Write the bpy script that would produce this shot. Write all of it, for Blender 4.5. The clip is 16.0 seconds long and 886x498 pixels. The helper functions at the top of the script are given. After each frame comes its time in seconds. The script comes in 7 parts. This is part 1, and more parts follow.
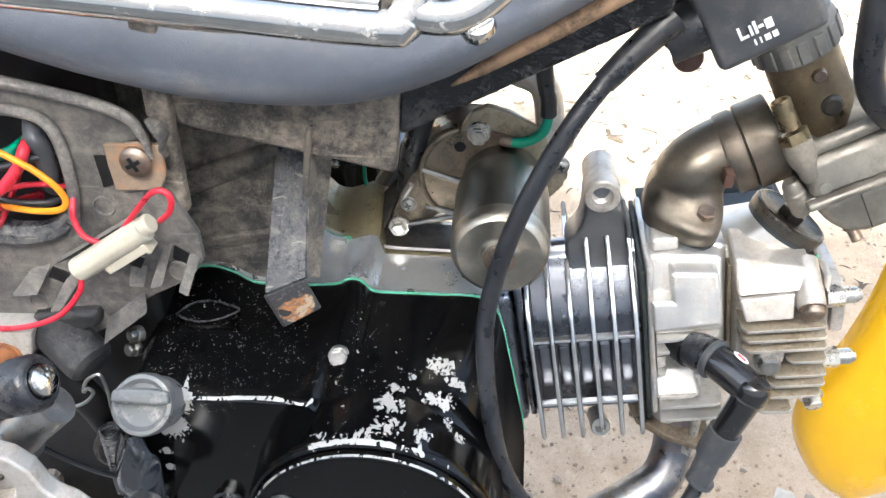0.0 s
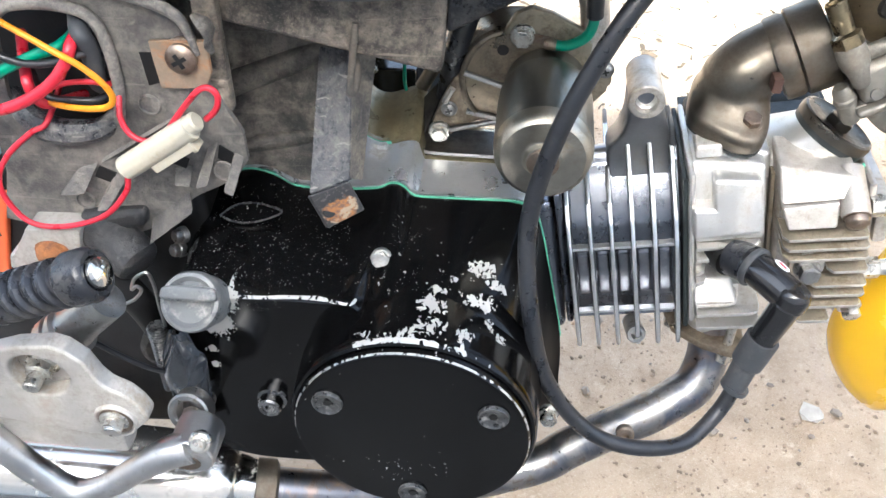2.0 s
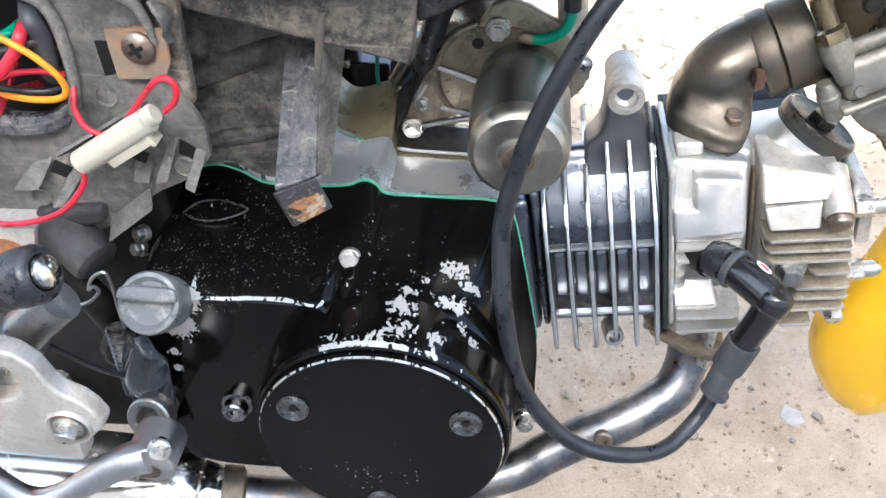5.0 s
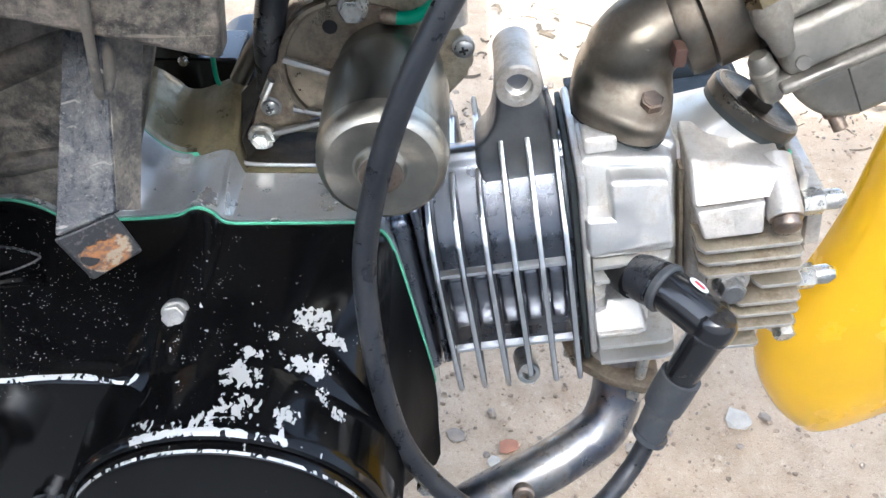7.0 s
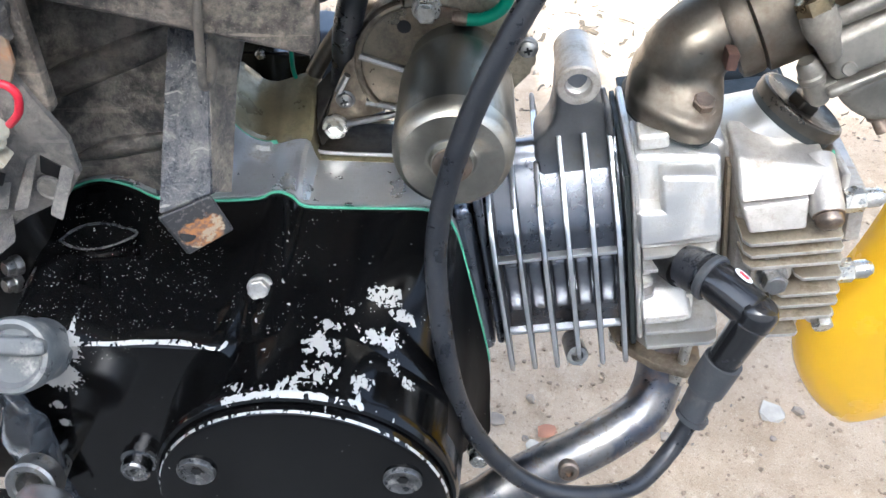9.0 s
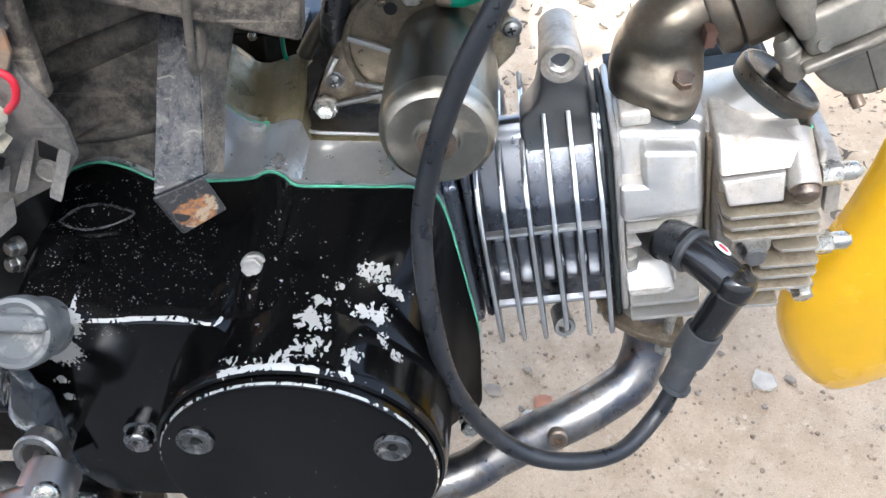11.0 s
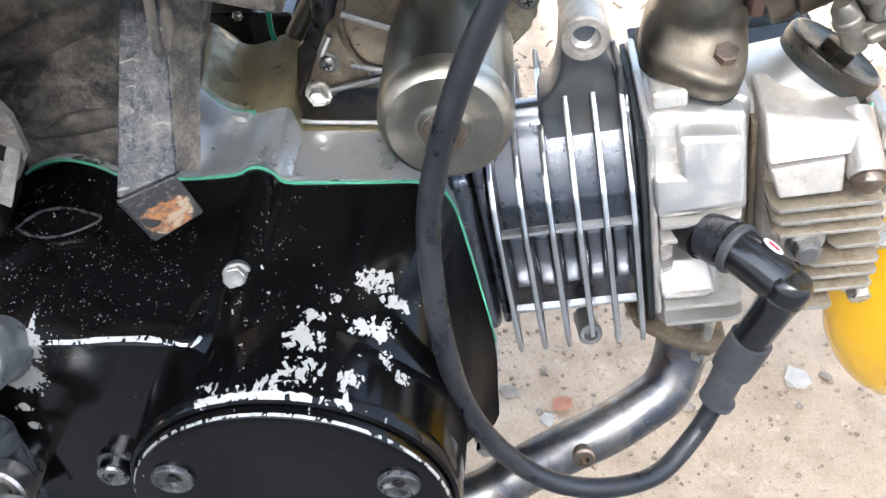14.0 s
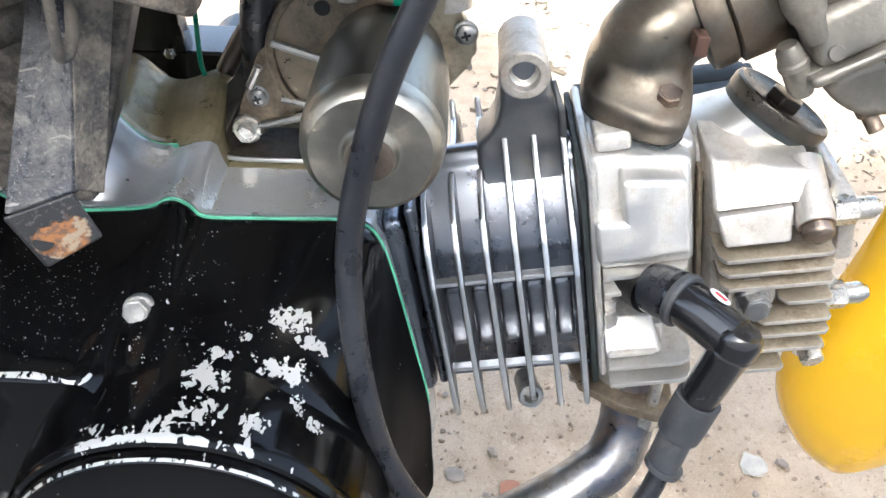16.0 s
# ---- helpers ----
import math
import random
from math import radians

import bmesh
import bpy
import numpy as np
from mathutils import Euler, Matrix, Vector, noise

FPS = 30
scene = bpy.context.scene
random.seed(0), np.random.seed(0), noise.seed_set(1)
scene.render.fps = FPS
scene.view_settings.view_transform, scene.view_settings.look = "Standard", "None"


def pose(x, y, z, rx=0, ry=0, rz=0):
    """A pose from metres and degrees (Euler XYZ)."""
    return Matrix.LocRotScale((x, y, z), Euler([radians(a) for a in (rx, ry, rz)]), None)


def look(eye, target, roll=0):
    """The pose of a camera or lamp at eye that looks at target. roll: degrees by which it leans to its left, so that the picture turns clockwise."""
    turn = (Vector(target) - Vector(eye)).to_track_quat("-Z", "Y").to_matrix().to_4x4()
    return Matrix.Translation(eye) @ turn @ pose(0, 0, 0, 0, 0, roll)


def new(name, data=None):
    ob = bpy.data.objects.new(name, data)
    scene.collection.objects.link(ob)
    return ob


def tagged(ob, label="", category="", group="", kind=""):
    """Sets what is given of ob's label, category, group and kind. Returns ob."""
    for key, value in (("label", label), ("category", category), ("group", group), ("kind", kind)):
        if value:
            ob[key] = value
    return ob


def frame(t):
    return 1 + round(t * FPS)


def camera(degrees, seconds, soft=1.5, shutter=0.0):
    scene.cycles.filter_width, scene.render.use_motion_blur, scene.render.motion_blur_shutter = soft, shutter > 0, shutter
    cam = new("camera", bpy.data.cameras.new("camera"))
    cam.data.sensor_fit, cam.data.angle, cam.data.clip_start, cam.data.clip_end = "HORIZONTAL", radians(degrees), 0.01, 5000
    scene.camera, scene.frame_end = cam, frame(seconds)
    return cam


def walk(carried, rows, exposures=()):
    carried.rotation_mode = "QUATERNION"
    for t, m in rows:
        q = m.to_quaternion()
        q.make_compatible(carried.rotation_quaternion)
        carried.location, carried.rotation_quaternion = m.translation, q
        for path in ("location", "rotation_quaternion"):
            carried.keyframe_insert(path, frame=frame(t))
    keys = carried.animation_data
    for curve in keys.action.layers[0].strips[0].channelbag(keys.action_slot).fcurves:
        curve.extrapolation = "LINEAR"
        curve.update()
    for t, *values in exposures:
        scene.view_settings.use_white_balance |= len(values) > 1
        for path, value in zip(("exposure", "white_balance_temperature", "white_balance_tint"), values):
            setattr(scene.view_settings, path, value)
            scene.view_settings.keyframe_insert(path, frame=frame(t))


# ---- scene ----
cam = camera(53.3, 16.0)
# seconds, place in metres, turn in degrees
PATH = [
    (0.0, 0.0582, -0.2836, 0.7494, 54.76, -0.50, 4.71),
    (0.5, 0.0510, -0.2958, 0.7472, 52.48, -0.66, 5.38),
    (1.0, 0.0543, -0.2928, 0.7456, 50.64, -0.29, 5.59),
    (1.5, 0.0528, -0.2935, 0.7449, 49.81, -0.11, 5.82),
    (2.0, 0.0484, -0.2911, 0.7423, 49.66, -0.12, 6.26),
    (2.5, 0.0462, -0.2919, 0.7452, 50.17, 0.17, 6.54),
    (3.0, 0.0426, -0.2890, 0.7482, 50.72, 0.51, 6.84),
    (3.5, 0.0421, -0.2856, 0.7462, 51.11, 0.45, 6.80),
    (3.7, 0.0427, -0.2873, 0.7441, 51.37, 0.48, 6.82),
    (5.8, 0.0570, -0.2734, 0.7272, 48.97, -1.17, 3.80),
    (6.0, 0.0571, -0.2742, 0.7271, 49.00, -0.77, 3.02),
    (6.5, 0.0838, -0.2025, 0.7042, 49.46, 0.22, 0.35),
    (7.0, 0.0816, -0.1875, 0.6823, 49.13, -0.66, 0.14),
    (7.5, 0.0801, -0.1876, 0.6824, 49.44, -1.08, 1.07),
    (8.0, 0.0728, -0.1888, 0.6821, 49.30, -0.81, 1.73),
    (8.5, 0.0688, -0.1929, 0.6840, 48.74, -0.68, 2.20),
    (8.7, 0.0670, -0.2054, 0.6936, 48.68, -0.66, 2.48),
    (10.8, 0.0715, -0.2237, 0.7088, 47.13, 0.03, 2.85),
    (11.0, 0.0754, -0.2208, 0.7088, 46.90, 0.18, 2.37),
    (11.5, 0.0874, -0.1866, 0.6858, 46.12, 1.13, 0.88),
    (12.0, 0.0839, -0.1595, 0.6643, 45.95, 1.59, 0.97),
    (12.5, 0.0787, -0.1603, 0.6688, 46.41, 1.33, 2.04),
    (13.0, 0.0765, -0.1596, 0.6654, 46.26, 1.69, 2.04),
    (13.5, 0.0779, -0.1568, 0.6764, 46.08, 2.33, 2.03),
    (14.0, 0.0738, -0.1785, 0.6785, 46.07, 1.33, 2.25),
    (14.5, 0.0770, -0.1904, 0.6877, 48.24, 0.14, 2.26),
    (15.0, 0.0779, -0.1876, 0.6504, 51.19, -1.01, 2.65),
    (15.5, 0.0764, -0.1807, 0.6437, 52.43, -1.29, 2.58),
    (16.0, 0.0873, -0.1734, 0.6448, 52.31, -1.37, 1.41),
]
EXPOSURE, TINT = 2.42, 6
walk(cam, [(t, pose(x, y, z, rx, ry, rz)) for t, x, y, z, rx, ry, rz in PATH], [(t, EXPOSURE + d, k, TINT) for t, d, k in ((0.0, 0.15, 5980), (2.5, 0.17, 5870), (3.5, 0.26, 5860), (6.0, 0.03, 5600), (8.5, 0.06, 5600), (11.0, -0.04, 5700), (11.5, -0.09, 5690), (12.2, -0.03, 5680), (13.3, 0.16, 5760), (14.0, 0.20, 5790), (15.0, 0.12, 5820), (16.0, 0.11, 5860))])

# ---- sky and sun: hazy sun behind the camera; an added unseen wall shades the machine ----
SUN_UP, SUN_ROUND = 40.0, 180.0
world = bpy.data.worlds.new("sky")
scene.world = world
world.use_nodes = True
wn = world.node_tree
sky = wn.nodes.new("ShaderNodeTexSky")
sky.sky_type, sky.sun_disc = "NISHITA", False
sky.sun_elevation, sky.sun_rotation = radians(SUN_UP), radians(SUN_ROUND)
sky.air_density, sky.dust_density, sky.ozone_density = 1.0, 6.0, 1.0
wn.nodes["Background"].inputs[1].default_value = 0.15
haze = wn.nodes.new("ShaderNodeHueSaturation")  # high thin cloud takes half of the blue out
haze.inputs["Saturation"].default_value = 0.65
wn.links.new(sky.outputs[0], haze.inputs["Color"])
wn.links.new(haze.outputs[0], wn.nodes["Background"].inputs[0])
sun_data = bpy.data.lights.new("sun", "SUN")
sun_data.energy, sun_data.angle, sun_data.color = 3.2, radians(1.5), (1.0, 0.97, 0.93)
sun = new("sun", sun_data)
toward = Vector((math.sin(radians(SUN_ROUND)) * math.cos(radians(SUN_UP)), math.cos(radians(SUN_ROUND)) * math.cos(radians(SUN_UP)), math.sin(radians(SUN_UP))))
sun.matrix_world = look(toward * 10, (0, 0, 0))

# ---- materials ----
class Nodes:
    """Short hand for a node tree of a material."""

    def __init__(self, name):
        self.mat = bpy.data.materials.new(name)
        self.mat.use_nodes = True
        self.tree = self.mat.node_tree
        self.bsdf = self.tree.nodes["Principled BSDF"]
        self.co = self.tree.nodes.new("ShaderNodeTexCoord").outputs["Object"]

    def put(self, socket, value):
        if isinstance(value, bpy.types.NodeSocket):
            self.tree.links.new(value, socket)
        elif isinstance(value, (tuple, list)) and len(value) == 3 and socket.type == "RGBA":
            socket.default_value = (*value, 1)
        else:
            socket.default_value = value

    def set(self, name, value):
        self.put(self.bsdf.inputs[name], value)

    def math(self, op, a, b=0.0, clamp=False):
        n = self.tree.nodes.new("ShaderNodeMath")
        n.operation, n.use_clamp = op, clamp
        self.put(n.inputs[0], a)
        self.put(n.inputs[1], b)
        return n.outputs[0]

    def noise(self, scale, detail=4.0, rough=0.6, stretch=None, distort=0.0):
        n = self.tree.nodes.new("ShaderNodeTexNoise")
        co = self.co
        if stretch:
            m = self.tree.nodes.new("ShaderNodeMapping")
            self.put(m.inputs["Vector"], co)
            m.inputs["Scale"].default_value = stretch
            co = m.outputs[0]
        self.put(n.inputs["Vector"], co)
        n.inputs["Scale"].default_value, n.inputs["Detail"].default_value = scale, detail
        n.inputs["Roughness"].default_value, n.inputs["Distortion"].default_value = rough, distort
        return n.outputs["Fac"]

    def cells(self, scale, feature="F1"):
        n = self.tree.nodes.new("ShaderNodeTexVoronoi")
        n.feature = feature
        self.put(n.inputs["Vector"], self.co)
        n.inputs["Scale"].default_value = scale
        return n.outputs["Distance"]

    def ramp(self, value, lo, hi, a=0.0, b=1.0):
        n = self.tree.nodes.new("ShaderNodeMapRange")
        n.interpolation_type = "SMOOTHSTEP"
        for i, v in enumerate((value, lo, hi, a, b)):
            self.put(n.inputs[i], v)
        return n.outputs[0]

    def mix(self, fac, a, b):
        n = self.tree.nodes.new("ShaderNodeMix")
        n.data_type = "RGBA"
        self.put(n.inputs[0], fac)
        self.put(n.inputs[6], a)
        self.put(n.inputs[7], b)
        return n.outputs[2]

    def axes(self):
        n = self.tree.nodes.new("ShaderNodeSeparateXYZ")
        self.put(n.inputs[0], self.co)
        return n.outputs

    def blob(self, x, y, z, sx, sy, sz):
        """1 in the middle of a soft ellipsoid, 0 outside."""
        ax = self.axes()
        total = None
        for a, c, s in zip(ax, (x, y, z), (sx, sy, sz)):
            d = self.math("DIVIDE", self.math("SUBTRACT", a, c), s)
            d = self.math("MULTIPLY", d, d)
            total = d if total is None else self.math("ADD", total, d)
        return self.math("SUBTRACT", 1.0, self.math("MINIMUM", total, 1.0))

    def bump(self, height, strength=0.3, distance=0.0005):
        n = self.tree.nodes.new("ShaderNodeBump")
        n.inputs["Strength"].default_value, n.inputs["Distance"].default_value = strength, distance
        self.put(n.inputs["Height"], height)
        self.put(self.bsdf.inputs["Normal"], n.outputs[0])


def scaled(c, k):
    return tuple(min(1.0, v * k) for v in c)


def surface(name, colour, rough, metal=0.0, var=0.15, scale=60, grain=0.2, fine=700, dirt=None, amount=0.4, dirt_scale=45, coat=0.0, stretch=None, spread=0.15, depth=0.0005, gloss=0.5, soft=0.0):
    """A surface with a broad and a fine variation, and dirt of its own colour lying on it in patches."""
    s = Nodes(name)
    broad, small = s.noise(scale, 5, 0.65, stretch), s.noise(fine, 3, 0.6, stretch)
    col = s.mix(s.ramp(broad, 0.3, 0.7), scaled(colour, 1 - var), scaled(colour, 1 + var))
    col = s.mix(s.math("MULTIPLY", s.ramp(small, 0.35, 0.7), var * 0.8), col, scaled(colour, 0.6))
    rgh = s.ramp(broad, 0.25, 0.75, max(0.02, rough - spread), min(1.0, rough + spread))
    met = metal
    if dirt:
        d = s.ramp(s.math("ADD", s.noise(dirt_scale, 8, 0.72, stretch, 0.15), s.math("MULTIPLY", small, 0.15)), 0.60 - amount * 0.30 - soft, 0.84 - amount * 0.20 + soft)
        col = s.mix(d, col, dirt)
        rgh = s.math("ADD", rgh, s.math("MULTIPLY", d, 0.4), True)
        met = s.math("MULTIPLY", metal, s.math("SUBTRACT", 1.0, d)) if metal else 0.0
    s.set("Base Color", col)
    s.set("Roughness", rgh)
    s.set("Metallic", met)
    s.set("Specular IOR Level", gloss)
    if coat:
        s.set("Coat Weight", coat)
        s.set("Coat Roughness", 0.08)
    s.bump(s.math("ADD", small, s.math("MULTIPLY", broad, 0.7)), grain, depth)
    return s.mat


def grimy(name, base, dust, cover, scale=40, rough=0.34, worn=0.5):
    """Dark paint or plastic under uneven dust, with pale specks, scratches and grit."""
    s = Nodes(name)
    a, b, c = s.noise(scale, 8, 0.72, None, 0.4), s.noise(scale * 5.3, 6, 0.7), s.noise(820, 3, 0.6)
    t = 0.62 - 0.24 * cover
    mask = s.ramp(s.math("ADD", s.math("MULTIPLY", a, 0.70), s.math("MULTIPLY", b, 0.30)), t - 0.13, t + 0.13)
    scratch = s.ramp(s.noise(75, 3, 0.5, (0.35, 1.0, 4.5), 0.2), 0.63, 0.67)
    col = s.mix(mask, base, s.mix(s.ramp(b, 0.35, 0.65), scaled(dust, 0.85), scaled(dust, 1.12)))
    col = s.mix(s.math("MULTIPLY", s.ramp(c, 0.60, 0.68), worn * 0.6), col, scaled(dust, 1.5))
    col = s.mix(s.math("MULTIPLY", s.ramp(c, 0.40, 0.33), 0.3), col, scaled(base, 0.5))
    col = s.mix(s.math("MULTIPLY", scratch, worn), col, scaled(dust, 1.35))
    s.set("Base Color", col)
    s.set("Roughness", s.math("ADD", rough, s.math("MULTIPLY", mask, 0.35)))
    s.bump(s.math("ADD", s.math("MULTIPLY", b, 1.0), s.math("ADD", s.math("MULTIPLY", c, 0.5), s.math("MULTIPLY", mask, 0.5))), 0.7, 0.0011)
    return s.mat


ALU_CAST = surface("cast aluminium", (0.53, 0.50, 0.455), 0.44, 0.8, 0.10, 70, 0.3, 900, (0.26, 0.205, 0.14), 0.20, 55, soft=0.06)
LUG_ALLOY = surface("grey weathered alloy", (0.205, 0.208, 0.214), 0.40, 0.9, 0.12, 60, 0.25, 700, (0.20, 0.185, 0.16), 0.05, 60)
ALU_BRIGHT = surface("bead blasted aluminium", (0.645, 0.63, 0.60), 0.42, 0.8, 0.07, 60, 0.25, 1200, (0.40, 0.345, 0.27), 0.08, 60, soft=0.04)
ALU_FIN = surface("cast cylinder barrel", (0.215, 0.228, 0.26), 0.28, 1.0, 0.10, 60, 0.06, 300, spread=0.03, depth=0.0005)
PAD_BRIGHT = surface("casting with reflected light in its colour", (0.31, 0.325, 0.36), 0.34, 1.0, 0.2, 60, 0.1, 500, spread=0.05)
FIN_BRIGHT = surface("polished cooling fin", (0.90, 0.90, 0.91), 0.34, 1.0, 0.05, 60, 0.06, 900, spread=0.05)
# cast fin sides, with the dark between the fins put into their colour
FIN_SIDE = surface("shade-darkened cast fin side", (0.16, 0.165, 0.18), 0.42, 0.9, 0.15, 60, 0.2, 400, (0.10, 0.10, 0.10), 0.2, 60)
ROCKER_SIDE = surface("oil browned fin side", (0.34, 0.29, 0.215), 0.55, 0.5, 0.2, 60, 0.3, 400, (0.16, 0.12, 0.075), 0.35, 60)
CARB_ALLOY = surface("grimy grey alloy", (0.265, 0.245, 0.21), 0.42, 0.8, 0.15, 60, 0.3, 600, (0.15, 0.13, 0.10), 0.25, 45)
ALU_CASE = surface("satin aluminium case", (0.56, 0.57, 0.585), 0.36, 0.8, 0.08, 40, 0.12, 900, (0.34, 0.31, 0.25), 0.0, 40)
ALU_OILY = surface("oil filmed aluminium case", (0.25, 0.215, 0.125), 0.36, 0.40, 0.22, 40, 0.25, 140, (0.12, 0.095, 0.05), 0.25, 40, coat=0.35, depth=0.0012)
ALU_DULL = surface("dull cast alloy plate", (0.52, 0.50, 0.465), 0.55, 0.65, 0.12, 45, 0.4, 500, (0.30, 0.255, 0.20), 0.30, 40)
HOUSING = surface("brown stained casting", (0.27, 0.225, 0.165), 0.36, 0.85, 0.15, 60, 0.3, 500, (0.085, 0.062, 0.040), 0.34, 45)
FLANGE_TAN = surface("oil tanned casting", (0.36, 0.315, 0.235), 0.42, 0.7, 0.15, 60, 0.3, 500, (0.12, 0.09, 0.055), 0.25, 50)
STEEL_GREASY = surface("brushed plated steel", (0.235, 0.235, 0.213), 0.36, 1.0, 0.12, 50, 0.12, 600, (0.18, 0.145, 0.10), 0.08, 50, stretch=(1, 0.3, 1), spread=0.08)
STARTER_CAP = surface("tarnished plated steel", (0.42, 0.395, 0.335), 0.36, 1.0, 0.14, 60, 0.15, 600, (0.30, 0.23, 0.15), 0.08, 35, spread=0.08)
STEEL_BROWN = surface("heat browned steel", (0.155, 0.138, 0.112), 0.38, 1.0, 0.2, 22, 0.25, 500, (0.085, 0.050, 0.026), 0.16, 28, soft=0.08)
BOLT = surface("zinc plated bolt", (0.56, 0.55, 0.51), 0.30, 1.0, 0.12, 150, 0.2, 900, (0.25, 0.2, 0.14), 0.15, 120)
BOLT_GREY = surface("weathered steel bolt", (0.36, 0.355, 0.34), 0.38, 1.0, 0.12, 150, 0.2, 900, (0.18, 0.15, 0.12), 0.12, 120)
BOLT_OLD = surface("tarnished bolt", (0.27, 0.215, 0.17), 0.40, 1.0, 0.2, 150, 0.25, 900, (0.16, 0.085, 0.045), 0.10, 140)
SATIN = surface("satin kick lever alloy", (0.55, 0.55, 0.55), 0.38, 1.0, 0.06, 50, 0.08, 500, (0.3, 0.27, 0.23), 0.06, 70, spread=0.06)
CHROME = surface("chrome plate", (0.66, 0.645, 0.61), 0.14, 1.0, 0.04, 40, 0.0, 500, (0.4, 0.36, 0.3), 0.08, 60, spread=0.04)
TOWER_BROWN = surface("oil varnished brown casting", (0.150, 0.118, 0.072), 0.34, 0.75, 0.2, 40, 0.25, 400, (0.055, 0.038, 0.022), 0.30, 38, soft=0.08)
BRASS = surface("brass fitting", (0.25, 0.20, 0.12), 0.34, 1.0, 0.2, 120, 0.2, 900, (0.14, 0.1, 0.05), 0.3, 90)
BLACK_STEEL = grimy("dusty worn black paint", (0.026, 0.024, 0.022), (0.26, 0.22, 0.175), 0.44, 34)
BLACK_STRAP = grimy("scraped black painted strap", (0.034, 0.036, 0.042), (0.21, 0.197, 0.18), 0.26, 45, 0.26, 0.8)
MUDGUARD = grimy("dirt splashed black moulded plastic", (0.014, 0.0135, 0.013), (0.23, 0.20, 0.165), 0.44, 26, 0.28, 0.25)
PANEL = grimy("dusty grey moulded plastic", (0.062, 0.060, 0.058), (0.185, 0.168, 0.146), 0.50, 30, 0.36, 0.35)
FLANGE_DUST = grimy("tan dust on black paint", (0.030, 0.030, 0.032), (0.21, 0.182, 0.145), 0.55, 38, 0.36, 0.5)
DUSTY_STRAP = surface("dust caked steel", (0.15, 0.13, 0.105), 0.8, 0.0, 0.3, 60, 0.4, 500, (0.07, 0.066, 0.06), 0.3, 60)
RUSTY_NUT = surface("reddish rusted nut", (0.12, 0.068, 0.052), 0.5, 0.5, 0.2, 120, 0.4, 500)
RUSTY = surface("rusted steel", (0.32, 0.125, 0.04), 0.85, 0.0, 0.4, 120, 0.9, 500, (0.13, 0.055, 0.03), 0.45, 110)
SOCKET_BOLT = surface("worn blackened bolt", (0.26, 0.26, 0.265), 0.20, 1.0, 0.2, 90, 0.1, 900, (0.04, 0.04, 0.04), 0.3, 90)
SCREW_BLACK = surface("worn black screw", (0.10, 0.10, 0.10), 0.32, 0.8, 0.3, 200, 0.2, 900, (0.30, 0.29, 0.27), 0.2, 250)
TAB_RUST = surface("dusty rusting steel tab", (0.24, 0.18, 0.125), 0.75, 0.0, 0.2, 90, 0.4, 500, (0.38, 0.16, 0.06), 0.35, 45)
RUBBER = surface("black rubber", (0.014, 0.0155, 0.019), 0.34, 0.0, 0.15, 80, 0.25, 800, (0.045, 0.043, 0.042), 0.04, 110, soft=0.03)
BUSHING = grimy("dusty rubber bushing", (0.018, 0.018, 0.019), (0.070, 0.066, 0.062), 0.35, 50, 0.45, 0.2)
PEG_RUBBER = surface("scuffed black peg rubber", (0.017, 0.018, 0.022), 0.30, 0.0, 0.2, 80, 0.3, 800, (0.085, 0.08, 0.075), 0.15, 60)
PANEL_EDGE = grimy("dust along moulded edges", (0.105, 0.101, 0.097), (0.26, 0.24, 0.213), 0.55, 60, 0.45, 0.3)
CAP_GREY = surface("dusty grey plastic cap", (0.105, 0.104, 0.098), 0.5, 0.0, 0.15, 80, 0.3, 800, (0.20, 0.185, 0.16), 0.2, 60)
RUBBER_GREY = surface("worn grey rubber", (0.042, 0.045, 0.050), 0.50, 0.0, 0.15, 80, 0.3, 800, (0.10, 0.095, 0.09), 0.2, 60)
PLASTIC_BLACK = surface("glossy black plastic", (0.012, 0.012, 0.013), 0.16, 0.0, 0.1, 80, 0.04, 800, coat=0.4)
PLASTIC_GREY = surface("grey moulded cap", (0.135, 0.14, 0.14), 0.36, 0.0, 0.10, 100, 0.2, 800, (0.40, 0.38, 0.34), 0.1, 70)
PLASTIC_WHITE = surface("yellowed white nylon", (0.45, 0.42, 0.335), 0.45, 0.0, 0.06, 90, 0.15, 700, (0.42, 0.36, 0.26), 0.15, 80)
YELLOW = surface("yellow painted plastic", (0.70, 0.40, 0.003), 0.22, 0.0, 0.02, 12, 0.03, 500, coat=0.5)
SCUFF = surface("pale scratched plastic", (0.80, 0.74, 0.58), 0.7, 0.0, 0.1, 90)
CAP_BROWN = surface("oil browned steel", (0.068, 0.060, 0.049), 0.34, 0.7, 0.18, 50, 0.2, 600, (0.07, 0.055, 0.04), 0.2, 60)
VINYL = surface("dusty grey seat vinyl", (0.165, 0.174, 0.197), 0.45, 0.0, 0.12, 25, 0.8, 1300, (0.24, 0.235, 0.23), 0.1, 30)
PIPING = surface("tan seat piping", (0.30, 0.19, 0.11), 0.7, 0.0, 0.25, 60, 0.3, 500, (0.06, 0.045, 0.03), 0.3, 70)
GASKET = surface("green paper gasket", (0.13, 0.46, 0.30), 0.6, 0.0, 0.15, 120, 0.2, 600)
GASKET_DARK = surface("dark gasket", (0.02, 0.025, 0.025), 0.6, 0.0, 0.2, 120, 0.2, 600)
WIRE_RED, WIRE_GREEN = surface("red wire", (0.55, 0.02, 0.04), 0.35, 0.0, 0.1), surface("green wire", (0.0, 0.22, 0.13), 0.35, 0.0, 0.1)
